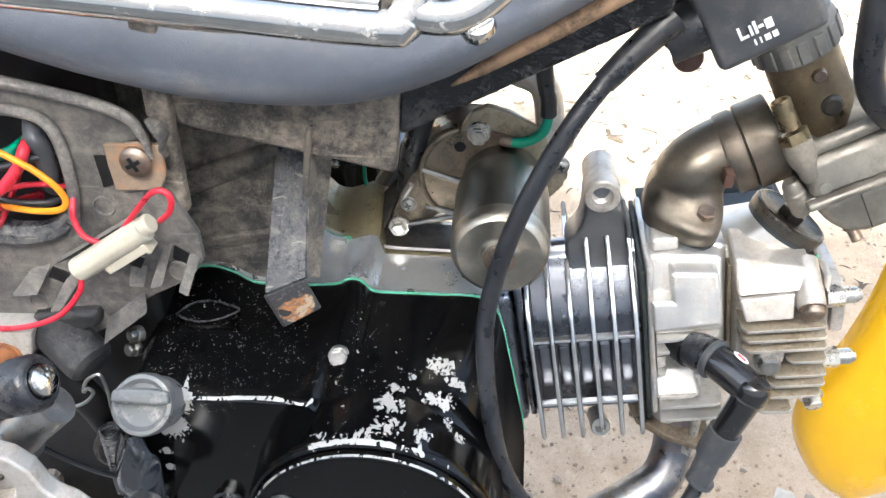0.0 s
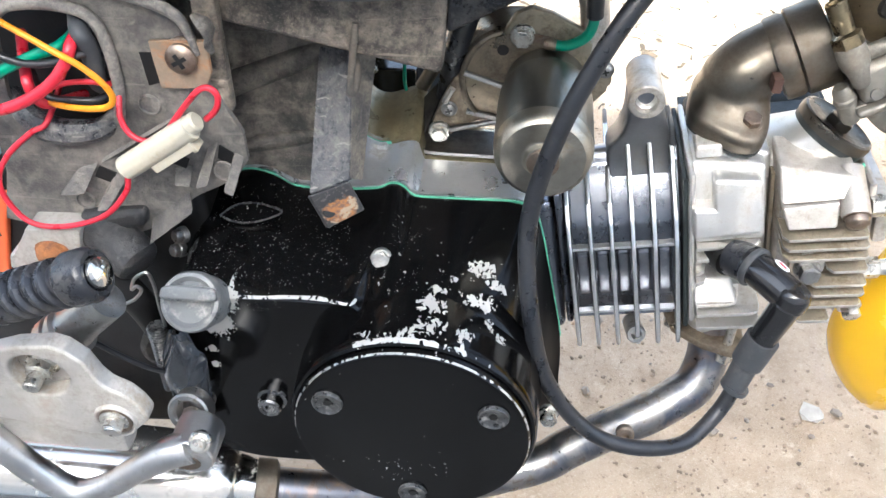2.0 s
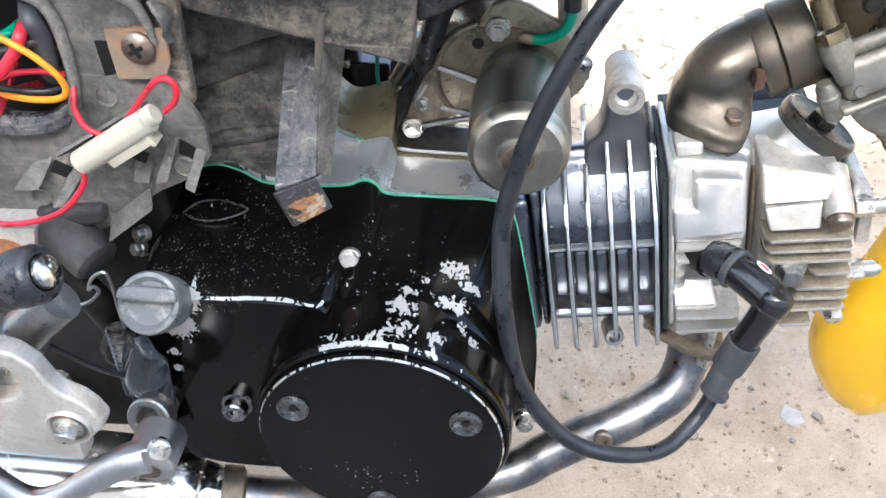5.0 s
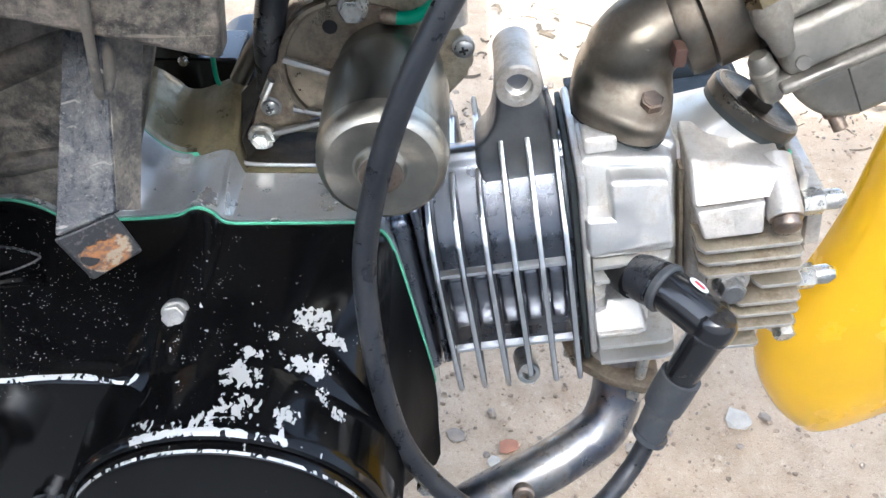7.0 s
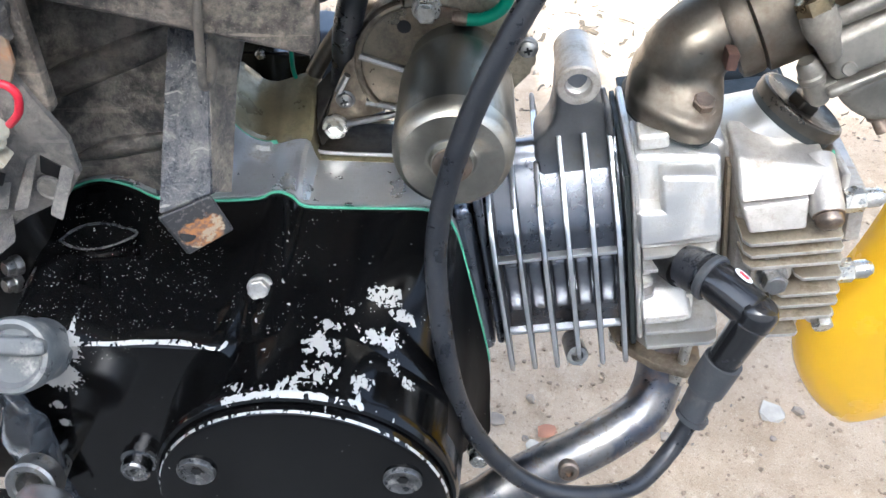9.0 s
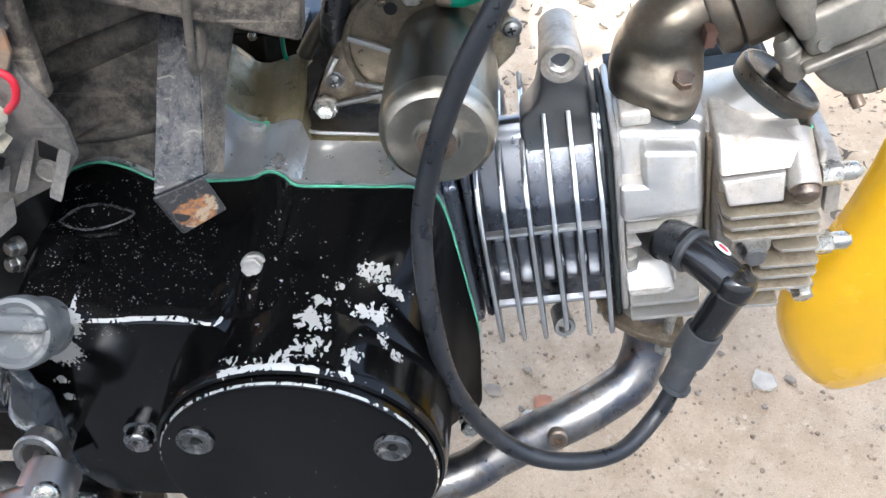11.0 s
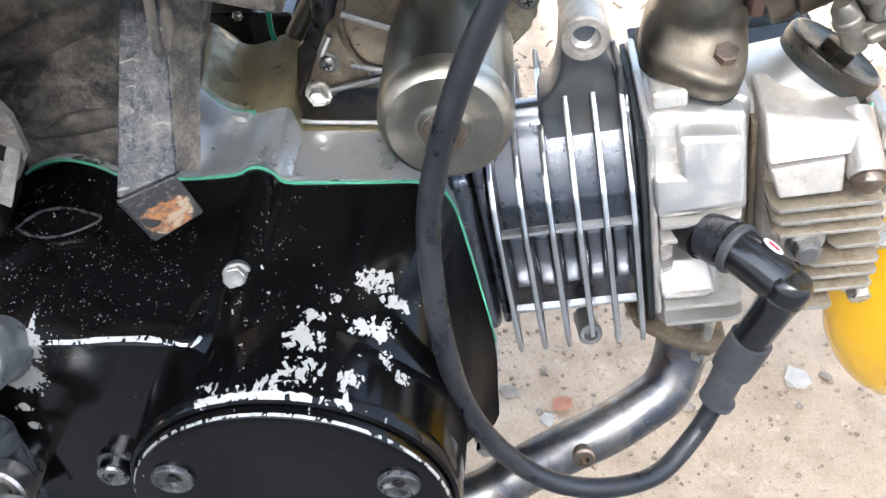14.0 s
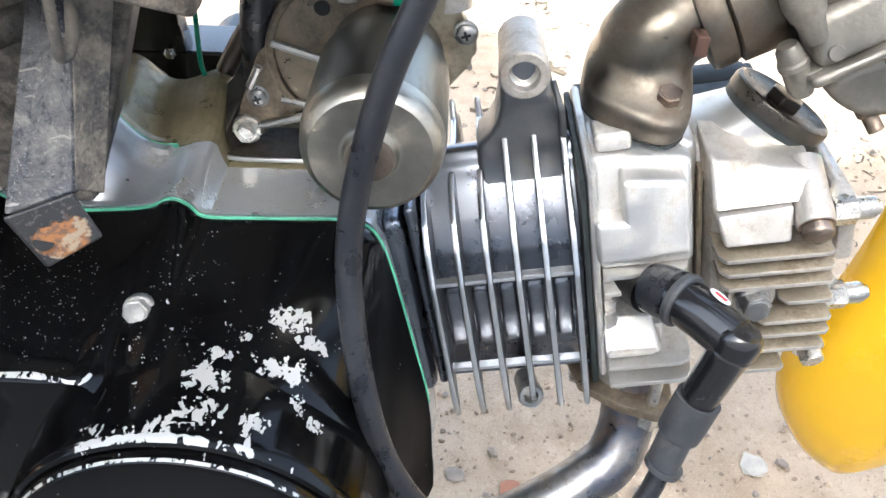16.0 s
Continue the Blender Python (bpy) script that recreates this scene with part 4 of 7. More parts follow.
bm = bmesh.new()
lathe(bm, [(0.0060, -0.030), (0.0060, 0.0010), (0.0068, 0.0022), (0.0098, 0.0022), (0.0106, 0.0012), (0.0106, -0.0035), (0.0100, -0.0045), (0.0100, -0.036), (0.0092, -0.038), (0, -0.038)], at(up10(LU, 0.1540, LV), (0, -1, 0)), 40)
part("eye", bm, ALU_CAST, tower)
bm = bmesh.new()
lathe(bm, [(0.0061, -0.0015), (0.0053, -0.0022), (0.0057, -0.003), (0.0051, -0.0038), (0.0055, -0.0048), (0.0048, -0.0056), (0.0052, -0.0075), (0.0048, -0.0095), (0.0052, -0.0105), (0.0048, -0.012), (0.0048, -0.028)], at(up10(LU, 0.1540, LV), (0, -1, 0)), 32, False)
part("thread", bm, ALU_BRIGHT, tower)
bm = bmesh.new()
lathe(bm, [(0.0, -0.006), (0.0028, -0.006), (0.0036, 0.0002), (0.0056, 0.0002), (0.0062, -0.0008), (0.0058, -0.022), (0, -0.022)], at((0.1300, 0.1200, 0.3305), (0.05, -0.92, 0.38)), 28)
part("stud_hole", bm, BOLT_GREY, cyl)

# ---- cylinder head ----
head = thing("engine_top_end", up10(0.245, 0.18, 0.36), "bright bead-blasted aluminium cylinder head", "cylinder head")
bm = bmesh.new()
box(bm, (0.2155, 0.2185), (0.128, 0.206), (0.300, 0.418), 0.001, LEAN_UP)
box(bm, (0.2155, 0.2185), (0.206, 0.235), (0.300, 0.392), 0.001, LEAN_UP)
part("head_gasket", bm, GASKET_DARK, head)
bm = bmesh.new()
box(bm, (0.2187, 0.2225), (0.126, 0.204), (0.306, 0.422), 0.002, LEAN_UP)
box(bm, (0.222, 0.267), (0.146, 0.200), (0.306, 0.420), 0.006, LEAN_UP, 3)
box(bm, (0.219, 0.267), (0.194, 0.232), (0.306, 0.386), 0.004, LEAN_UP, 3)
block = part("casting", bm, ALU_BRIGHT, head)
bm = bmesh.new()
hexa(bm, [(0.2215, 0.1405, 0.4205), (0.2628, 0.1375, 0.4168), (0.2618, 0.1240, 0.3735), (0.2215, 0.1250, 0.3720)], [(0.2215, 0.170, 0.4225), (0.2628, 0.170, 0.4195), (0.2618, 0.170, 0.3735), (0.2215, 0.170, 0.372)], 0.0030, LEAN_UP)
part("face_plate", bm, ALU_BRIGHT, head)
bm = bmesh.new()
hexa(bm, [(0.2208, 0.1236, 0.3985), (0.2608, 0.1226, 0.3965), (0.2590, 0.1182, 0.3820), (0.2208, 0.1192, 0.3788)], [(0.2208, 0.145, 0.3995), (0.2608, 0.145, 0.3975), (0.2590, 0.145, 0.3815), (0.2208, 0.145, 0.3785)], 0.0026, LEAN_UP)
part("face_lip", bm, ALU_BRIGHT, head)
bm = bmesh.new()
hexa(bm, [(0.2325, 0.1278, 0.4152), (0.2592, 0.1266, 0.4128), (0.2600, 0.1181, 0.3825), (0.2325, 0.1190, 0.3802)], [(0.2325, 0.145, 0.4165), (0.2592, 0.145, 0.4140), (0.2600, 0.140, 0.3830), (0.2325, 0.140, 0.3805)], 0.0026, LEAN_UP)
part("face_boss", bm, ALU_BRIGHT, head)
bm = bmesh.new()
hexa(bm, [(0.2240, 0.1430, 0.4290), (0.2390, 0.1430, 0.4290), (0.2390, 0.1420, 0.4210), (0.2240, 0.1420, 0.4210)], [(0.2240, 0.170, 0.4300), (0.2390, 0.170, 0.4300), (0.2390, 0.170, 0.4210), (0.2240, 0.170, 0.4210)], 0.002, LEAN_UP)
part("top_pad", bm, ALU_BRIGHT, head)
for v, u1, y0 in ((0.3708, 0.2600, 0.1205), (0.3616, 0.2465, 0.1205), (0.3512, 0.2290, 0.1208), (0.3426, 0.2290, 0.1208), (0.3262, 0.2480, 0.1186), (0.3186, 0.2612, 0.1176), (0.3088, 0.2612, 0.1162)):
    bm = bmesh.new()
    prism(bm, [(0.2228, 0.165), (0.2228, y0), (u1 - 0.006, y0), (u1 - 0.0015, y0 + 0.002), (u1, y0 + 0.007), (u1, 0.165)], v - 0.0013, v + 0.0013, "z", 0.0008, 2, LEAN_UP)
    part("fin", bm, ALU_BRIGHT, head)
bm = bmesh.new()
box(bm, (0.2228, 0.2268), (0.128, 0.150), (0.322, 0.365), 0.001, LEAN_UP)
hexa(bm, [(0.2216, 0.1300, 0.3400), (0.2440, 0.1300, 0.3400), (0.2472, 0.1192, 0.3255), (0.2216, 0.1196, 0.3250)], [(0.2216, 0.150, 0.3400), (0.2440, 0.150, 0.3400), (0.2472, 0.150, 0.3255), (0.2216, 0.150, 0.3250)], 0.0015, LEAN_UP)
box(bm, (0.2228, 0.2500), (0.134, 0.150), (0.309, 0.330), 0.001, LEAN_UP)
part("web", bm, ALU_BRIGHT, head)
# near-black disc for the shade in the plug well
bm = bmesh.new()
lathe(bm, [(0.0, 0.0), (0.011, 0.0), (0.011, 0.006), (0, 0.006)], at(up10(0.246, 0.147, 0.340), (0, -1, 0)), 24)
part("plug_well", bm, DARK, head)
bm = bmesh.new()
lathe(bm, [(0.0, 0.0), (0.0165, 0.0), (0.0175, 0.030), (0, 0.030)], at((0.1790, 0.143, 0.3200), (0.0, 0.1, 1)), 32)
part("exhaust_port", bm, ALU_DULL, head)
# tower under the tappet cap
TD = Vector((0.46, 0.02, 0.89)).normalized()
TC = Vector((0.2285, 0.171, 0.4625))
m = at(TC, TD, (0, 1, 0))
bm = bmesh.new()
rings = []
for k, out in ((0.0, 0.0), (0.25, 0.001), (0.5, 0.0), (0.75, -0.001), (0.92, -0.0005), (1.0, 0.0)):
    ring = []
    for i in range(40):
        a = 2 * math.pi * i / 40
        c, w = math.cos(a), math.sin(a)
        e = max(abs(c), abs(w)) ** 0.7
        low = up10(0.2580 + 0.0300 * c / e, 0.192 + 0.036 * w / e, 0.392)
        top = m @ Vector((0.0224 * c, 0.0224 * w, -0.0055))
        ring.append(low.lerp(top, k) + Vector((c * out, w * out, 0)))
    rings.append(ring)
loft(bm, rings)
part("tappet_tower", bm, ALU_BRIGHT, head)
bm = bmesh.new()
lathe(bm, [(0.0, -0.0056), (0.0230, -0.0056), (0.0230, -0.0018), (0, -0.0018)], m, 48)
part("seal", bm, GASKET_DARK, head)
bm = bmesh.new()
lathe(bm, [(0.0, -0.002), (0.0236, -0.002), (0.0238, 0.0024), (0.0232, 0.0040), (0.0216, 0.0045), (0.0186, 0.0028), (0.0, 0.0018)], m, 56)
prism(bm, [(0.0085 * math.cos(math.pi / 3 * i), 0.0085 * math.sin(math.pi / 3 * i)) for i in range(6)], 0.002, 0.0075, "z", 0.001, 2, m)
part("tappet_cap", bm, CAP_BROWN, head, "tarnished steel tappet cap with a hex")
# far side of the head with its black cam cover
bm = bmesh.new()
box(bm, (0.226, 0.316), (0.2365, 0.262), (0.32, 0.398), 0.010, LEAN_UP, 4)
box(bm, (0.2685, 0.316), (0.2015, 0.2400), (0.32, 0.396), 0.004, LEAN_UP, 3)
for v in (0.372, 0.380, 0.388):
    box(bm, (0.224, 0.318), (0.2345, 0.264), (v, v + 0.003), 0.001, LEAN_UP)
part("cam_housing", bm, GASKET_DARK, head, "dark ribbed cam chain side")

# ---- rocker cover ----
rock = thing("rocker_cover", up10(0.295, 0.17, 0.36), "cast aluminium finned rocker cover on the head", "rocker cover")
bm = bmesh.new()
box(bm, (0.2672, 0.2695), (0.146, 0.200), (0.316, 0.404), 0.0006, LEAN_UP)
part("gasket", bm, ROCKER_SIDE, rock)
bm = bmesh.new()
box(bm, (0.270, 0.314), (0.134, 0.200), (0.318, 0.405), 0.004, LEAN_UP)
part("casting", bm, ALU_CAST, rock)
bm = bmesh.new()
hexa(bm, [(0.2692, 0.1362, 0.4160), (0.3120, 0.1312, 0.4075), (0.3085, 0.1218, 0.4002), (0.2692, 0.1238, 0.3972)], [(0.2692, 0.165, 0.4190), (0.3120, 0.165, 0.4100), (0.3085, 0.160, 0.4005), (0.2692, 0.160, 0.3975)], 0.0022, LEAN_UP)
part("upper_plate", bm, ALU_CAST, rock)
bm = bmesh.new()
hexa(bm, [(0.2700, 0.1222, 0.3962), (0.3000, 0.1205, 0.3995), (0.2985, 0.1150, 0.3855), (0.2722, 0.1156, 0.3850)], [(0.2700, 0.150, 0.3962), (0.3000, 0.150, 0.3995), (0.2985, 0.150, 0.3855), (0.2722, 0.150, 0.3850)], 0.0014, LEAN_UP)
part("lower_plate", bm, ALU_CAST, rock)
bm = bmesh.new()
box(bm, (0.3185, 0.3235), (0.136, 0.200), (0.338, 0.399), 0.002, LEAN_UP)
part("end_plate", bm, ALU_CAST, rock)
bm = bmesh.new()
box(bm, (0.326, 0.334), (0.140, 0.20), (0.352, 0.385), 0.002, LEAN_UP)
part("end_boss", bm, ALU_CAST, rock)
for v, u0, u1 in ((0.3781, 0.2700, 0.3165), (0.3704, 0.2708, 0.3175), (0.3626, 0.2712, 0.3180), (0.3524, 0.2965, 0.3185), (0.3416, 0.2870, 0.3190), (0.3338, 0.2870, 0.3188), (0.3250, 0.2850, 0.3170), (0.3130, 0.2800, 0.3010)):
    bm = bmesh.new()
    prism(bm, [(u0, 0.150), (u0, 0.119), (u0 + 0.003, 0.1146), (u1 - 0.002, 0.1140), (u1, 0.116), (u1, 0.150)], v - 0.0013, v + 0.0013, "z", 0.0008, 2, LEAN_UP)
    darker_sides(part("fin", bm, ALU_CAST, rock), ROCKER_SIDE, up10(0, 0, 1))
bm = bmesh.new()
lathe(bm, [(0.0, -0.03), (0.0082, -0.03), (0.0080, -0.002), (0.0074, 0.0), (0, 0.0)], at(up10(0.3080, 0.1165, 0.3915), (0.06, -0.90, -0.42)), 28)
part("boss", bm, ALU_CAST, rock)
bm = bmesh.new()
lathe(bm, [(0.0, 0.0068), (0.0036, 0.0064), (0.0058, 0.0050), (0.0064, 0.0036), (0.0064, 0.0008), (0.0074, 0.0006), (0.0074, -0.002), (0, -0.002)], at(up10(0.3080, 0.1165, 0.3915), (0.06, -0.90, -0.42)), 32)
part("bolt", bm, BOLT_OLD, rock, "brown tarnished domed cap bolt")
bm = bmesh.new()
tube(bm, [(0.2450, 0.1545, 0.4500), (0.2466, 0.1535, 0.4450), (0.2478, 0.1530, 0.4410), (0.2482, 0.1530, 0.4380)], [0.0006, 0.0015, 0.0013, 0.0005], 10, 5)
part("gasket_edge", bm, GASKET, rock, "sliver of green gasket")
bm = bmesh.new()
lathe(bm, [(0.0, -0.02), (0.010, -0.02), (0.010, -0.001), (0, -0.001)], at(up10(0.2852, 0.1182, 0.3545), (0, -1, 0)), 28)
part("boss", bm, ALU_CAST, rock)
part("bolt", hexbolt(up10(0.2852, 0.1168, 0.3540), (0.05, -1, 0.1), 0.0110, 0.0072, 0.0078, 0.4), BOLT_GREY, rock)
part("bolt", hexbolt(up10(0.3143, 0.1255, 0.3145), (0.1, -0.92, -0.3), 0.0100, 0.0075, 0.0072, 0.1), BOLT, rock)
for u, y, v in ((0.330, 0.128, 0.3850), (0.330, 0.126, 0.3395), (0.330, 0.185, 0.425)):
    m = LEAN_UP @ at((u - 0.010, y + 0.006, v), (1, 0, 0))
    bm = bmesh.new()
    lathe(bm, [(0.0, 0), (0.0066, 0), (0.0066, 0.009), (0.0056, 0.010), (0, 0.010)], m, 6)
    lathe(bm, [(0.0, 0.009), (0.0048, 0.009), (0.0050, 0.016), (0.0030, 0.0195), (0, 0.020)], m, 20)
    part("stud_nut", bm, BOLT, rock, "bright domed stud nut")

# ---- intake ----
intake = thing("intake_manifold", (0.17, 0.17, 0.47), "heat-browned steel intake elbow bolted to the head", "intake manifold")
bm = bmesh.new()
tube(bm, [(0.1665, 0.1765, 0.4690), (0.1660, 0.1755, 0.4770), (0.1690, 0.175, 0.4905), (0.1815, 0.180, 0.4995), (0.1985, 0.181, 0.5065)], [0.0195, 0.0200, 0.0204, 0.0202, 0.0212], 40, 10)
FM = at((0.1655, 0.1740, 0.4712), (-0.02, -0.30, 0.95), (0, 1, 0))
shape = [(0.0225, 0.004), (0.0190, 0.0150), (0.008, 0.0225), (-0.008, 0.0240), (-0.0195, 0.016), (-0.0235, 0.0), (-0.0245, -0.0130), (-0.0215, -0.0190), (-0.0100, -0.0280), (0.0020, -0.0350), (0.0105, -0.0372), (0.0170, -0.0335), (0.0205, -0.0240), (0.0220, -0.0120)]
def reach(a):
    """How far the foot's outline lies from its middle in the direction a."""
    d, best = (math.cos(a), math.sin(a)), 0.0
    for p, q in zip(shape, shape[1:] + shape[:1]):
        e = (q[0] - p[0], q[1] - p[1])
        den = d[0] * e[1] - d[1] * e[0]
        if abs(den) > 1e-9:
            t, s = (p[0] * e[1] - p[1] * e[0]) / den, (p[0] * d[1] - p[1] * d[0]) / den
            if t > 0 and 0 <= s <= 1:
                best = max(best, t)
    return best


rings = []
for inward, h in ((0.06, -0.003), (0.0, -0.001), (0.0, 0.0055), (0.05, 0.0085), (0.16, 0.0105), (0.38, 0.0125), (0.62, 0.0155), (0.85, 0.0195), (1.0, 0.0245)):
    shift = Vector((0.0022, 0.0070, 0.0)) * inward
    rings.append([FM @ (Vector((math.cos(a), math.sin(a), 0)) * (reach(a) * (1 - inward) + 0.0196 * inward) + Vector((0, 0, h))) + shift for a in np.linspace(0, 2 * math.pi, 48, endpoint=False)])
for k in range(2):
    rings = [[(a + 2 * b + c) / 4 for a, b, c in zip(g[-1:] + g[:-1], g, g[1:] + g[:1])] for g in rings]
loft(bm, rings)
elbow = part("elbow", bm, STEEL_BROWN, intake, "smooth browned elbow with a flared foot", sharp=60)
elbow.modifiers.clear()
blend = elbow.modifiers.new("blend", "REMESH")
blend.mode, blend.voxel_size, blend.use_smooth_shade = "VOXEL", 0.0010, True
soften = elbow.modifiers.new("soften", "SMOOTH")
soften.factor, soften.iterations = 0.5, 14
bm = bmesh.new()
loft(bm, [[FM @ (Vector((math.cos(a), math.sin(a), 0)) * (reach(a) * 0.965) + Vector((0, 0, h))) for a in np.linspace(0, 2 * math.pi, 48, endpoint=False)] for h in (-0.0034, -0.0022)])
part("foot_gasket", bm, GASKET_DARK, intake, "dark gasket under the foot")
bm = bmesh.new()
lathe(bm, [(0.0205, -0.022), (0.0240, -0.021), (0.0246, -0.019), (0.0246, -0.012), (0.0235, -0.010)], at((0.2060, 0.1815, 0.5085), (0.88, 0.02, 0.47)), 48)
part("collar", bm, STEEL_BROWN, intake)
part("bolt", hexbolt(FM @ Vector((0.0095, -0.0215, 0.0100)), (0.02, -0.38, 0.92), 0.0095, 0.0060, 0.0074, 0.2), BOLT_OLD, intake, "browned flange bolt")
bm = bmesh.new()
m = at((0.2060, 0.1815, 0.5085), (0.88, 0.02, 0.47))
lathe(bm, [(0.0238, -0.0095), (0.0256, -0.0085), (0.0258, 0.0085), (0.0245, 0.0095), (0, 0.0095)], m, 48)
part("clamp_band", bm, STEEL_BROWN, intake, "grey steel clamp band")
bm = bmesh.new()
box(bm, (0.1815, 0.1870), (0.1500, 0.1600), (0.4940, 0.5030), 0.0012)
part("clamp_screw", bm, RUSTY_NUT, intake, "reddish rusted clamp nut")

# ---- carburettor ----
carb = thing("carburettor", (0.25, 0.18, 0.50), "dirty cast metal carburettor with a black screw cap", "carburettor")
CM = Matrix.Translation((0.240, 0.182, 0.515)) @ Matrix.Rotation(radians(-30), 4, "Y")  # local x runs along the bore, local z up the slide tower
bm = bmesh.new()
lathe(bm, [(0, -0.030), (0.0195, -0.030), (0.0195, 0.06), (0, 0.06)], CM @ at((0, 0, 0.004), (1, 0, 0)), 36)
hexa(bm, [(-0.0165, -0.0345, 0.0075), (0.0340, -0.0345, 0.0085), (0.0365, -0.0415, -0.0130), (-0.0215, -0.0415, -0.0130)], [(-0.0165, 0.022, 0.0085), (0.0340, 0.022, 0.0095), (0.0365, 0.022, -0.0130), (-0.0215, 0.022, -0.0130)], 0.0050, CM)
body = part("body", bm, CARB_ALLOY, carb, "grey cast carburettor body")
bm = bmesh.new()
tube(bm, [CM @ Vector(q) for q in ((-0.0140, -0.0300, 0.0125), (0.0060, -0.0310, 0.0132), (0.0320, -0.0310, 0.0140))], 0.0042, 16, 4)
part("gallery", bm, CARB_ALLOY, body)
bm = bmesh.new()
box(bm, (-0.0245, 0.0400), (-0.0440, 0.024), (-0.0178, -0.0130), 0.0020, CM, 3)
part("bowl_flange", bm, CARB_ALLOY, carb)
bm = bmesh.new()
prism(bm, [(-0.0210, -0.0170), (0.0370, -0.0170), (0.0372, -0.0300), (0.0315, -0.0415), (0.0190, -0.0475), (0.0, -0.0478), (-0.0120, -0.0415), (-0.0192, -0.0290)], -0.0395, 0.020, "y", 0.0060, 4, CM)
bowl = part("float_bowl", bm, CARB_ALLOY, carb, "rounded grey float bowl")
bm = bmesh.new()
box(bm, (0.0030, 0.0038), (-0.0398, -0.0385), (-0.0440, -0.0185), 0.0002, CM)
part("seam", bm, BLACK_BROWN, bowl)
bm = bmesh.new()
lathe(bm, [(0, -0.008), (0.0050, -0.008), (0.0045, 0.0), (0.0034, 0.001), (0.0034, 0.0075), (0.0022, 0.0080), (0.0018, 0.0060), (0, 0.0060)], CM @ at((-0.0060, -0.0300, -0.0475), (0.05, -0.55, -0.83)), 18)
part("drain_screw", bm, BOLT_OLD, bowl)
bm = bmesh.new()
lathe(bm, [(0, 0.0), (0.0030, 0.0), (0.0034, -0.0020), (0, -0.0020)], CM @ at((-0.0125, -0.0412, -0.0075), (0, -0.95, 0.3)), 16)
part("raised_mark", bm, CARB_ALLOY, body)
for i, w in enumerate((0.0022, 0.0026, 0.0018, 0.0008, 0.0024, 0.0030, 0.0026, 0.0030)):
    bm = bmesh.new()
    hexa(bm, [(x, -0.0392 + dy, z) for x, z, dy in ((-0.0065 + 0.0046 * i, -0.0048, 0.0010), (-0.0065 + 0.0046 * i + w, -0.0048 + 0.0008 * (i % 2), 0.0010), (-0.0065 + 0.0046 * i + w, -0.0085, 0.0), (-0.0065 + 0.0046 * i, -0.0082 - 0.0008 * (i % 3), 0.0))], [(x, -0.0350, z) for x, z in ((-0.0065 + 0.0046 * i, -0.0048), (-0.0065 + 0.0046 * i + w, -0.0048), (-0.0065 + 0.0046 * i + w, -0.0085), (-0.0065 + 0.0046 * i, -0.0082))], 0.0003, CM)
    part("raised_mark", bm, CARB_ALLOY, body)
bm = bmesh.new()
lathe(bm, [(0, 0.0105), (0.0038, 0.0105), (0.0052, 0.0080), (0.0054, 0.0035), (0.0062, 0.0025), (0.0062, 0.0002), (0.0054, -0.0008), (0.0056, -0.0100), (0.0044, -0.0130), (0, -0.0130)], CM @ at((-0.0275, -0.0340, -0.0095), (0, 0, 1)), 24)
box(bm, (-0.0260, -0.0180), (-0.0390, -0.0290), (-0.0180, -0.0120), 0.0015, CM)
part("bowl_screw_boss", bm, CARB_ALLOY, carb)
bm = bmesh.new()
lathe(bm, [(0.0, -0.024), (0.0225, -0.024), (0.0215, -0.008), (0.0200, 0.002), (0.0198, 0.054), (0, 0.054)], CM @ at((0.002, 0.0, 0.006), (0, 0, 1)), 40)
tower = part("slide_tower", bm, TOWER_BROWN, carb, "brown oil-varnished slide tower")
for o, r in (((0.0055, -0.0195, 0.0470), 0.0040), ((0.0065, -0.0198, 0.0270), 0.0058), ((-0.0130, -0.0300, 0.0210), 0.0036)):
    bm = bmesh.new()
    lathe(bm, [(r, -0.004), (r, 0.0010), (r * 0.75, 0.0026), (0, 0.0028)], CM @ at(o, (0, -1, 0)), 18)
    part("plug", bm, BLACK_BROWN if r > 0.005 else BOLT_OLD, tower)
bm = bmesh.new()
mm = CM @ at((0.002, 0.0, 0.060), (0, 0, 1))
lathe(bm, [(0.0, -0.003), (0.0225, -0.003), (0.0232, 0.0), (0.0232, 0.0120), (0.0218, 0.0160), (0.013, 0.0185), (0.006, 0.025), (0, 0.025)], mm, 48)
for i in range(16):
    a = 2 * math.pi * i / 16
    prism(bm, [(0.0226, -0.0030), (0.0242, -0.0026), (0.0242, 0.0026), (0.0226, 0.0030)], -0.002, 0.0100, "z", 0.0004, 1, mm @ Matrix.Rotation(a, 4, "Z"))
part("screw_cap", bm, CAP_GREY, carb, "ribbed dark grey screw cap")
VALVE = Vector((-0.482, 0.227, 0.846))
for o, prof, mt in (((0.2022, 0.1560, 0.5462), [(0, -0.006), (0.0036, -0.006), (0.0042, -0.0004), (0.0050, 0.0), (0.0056, -0.0008), (0.0054, -0.0170), (0.0, -0.0175)], BRASS),
                    ((0.2112, 0.1518, 0.5304), [(0, 0.0), (0.0082, 0.0), (0.0082, -0.0065), (0, -0.0065)], BRASS),
                    ((0.2142, 0.1504, 0.5252), [(0, 0.0), (0.0078, 0.0), (0.0082, -0.0080), (0.0072, -0.0125), (0.0058, -0.0150), (0.0046, -0.0225), (0.0036, -0.0242), (0.0018, -0.0236), (0, -0.0230)], CARB_ALLOY)):
    bm = bmesh.new()
    lathe(bm, prof, at(o, VALVE), 6 if len(prof) == 4 else 24)
    part("fuel_nipple" if mt is BRASS else "valve_stem", bm, mt, carb, "tarnished brass fuel nipple" if mt is BRASS else "")
bm = bmesh.new()
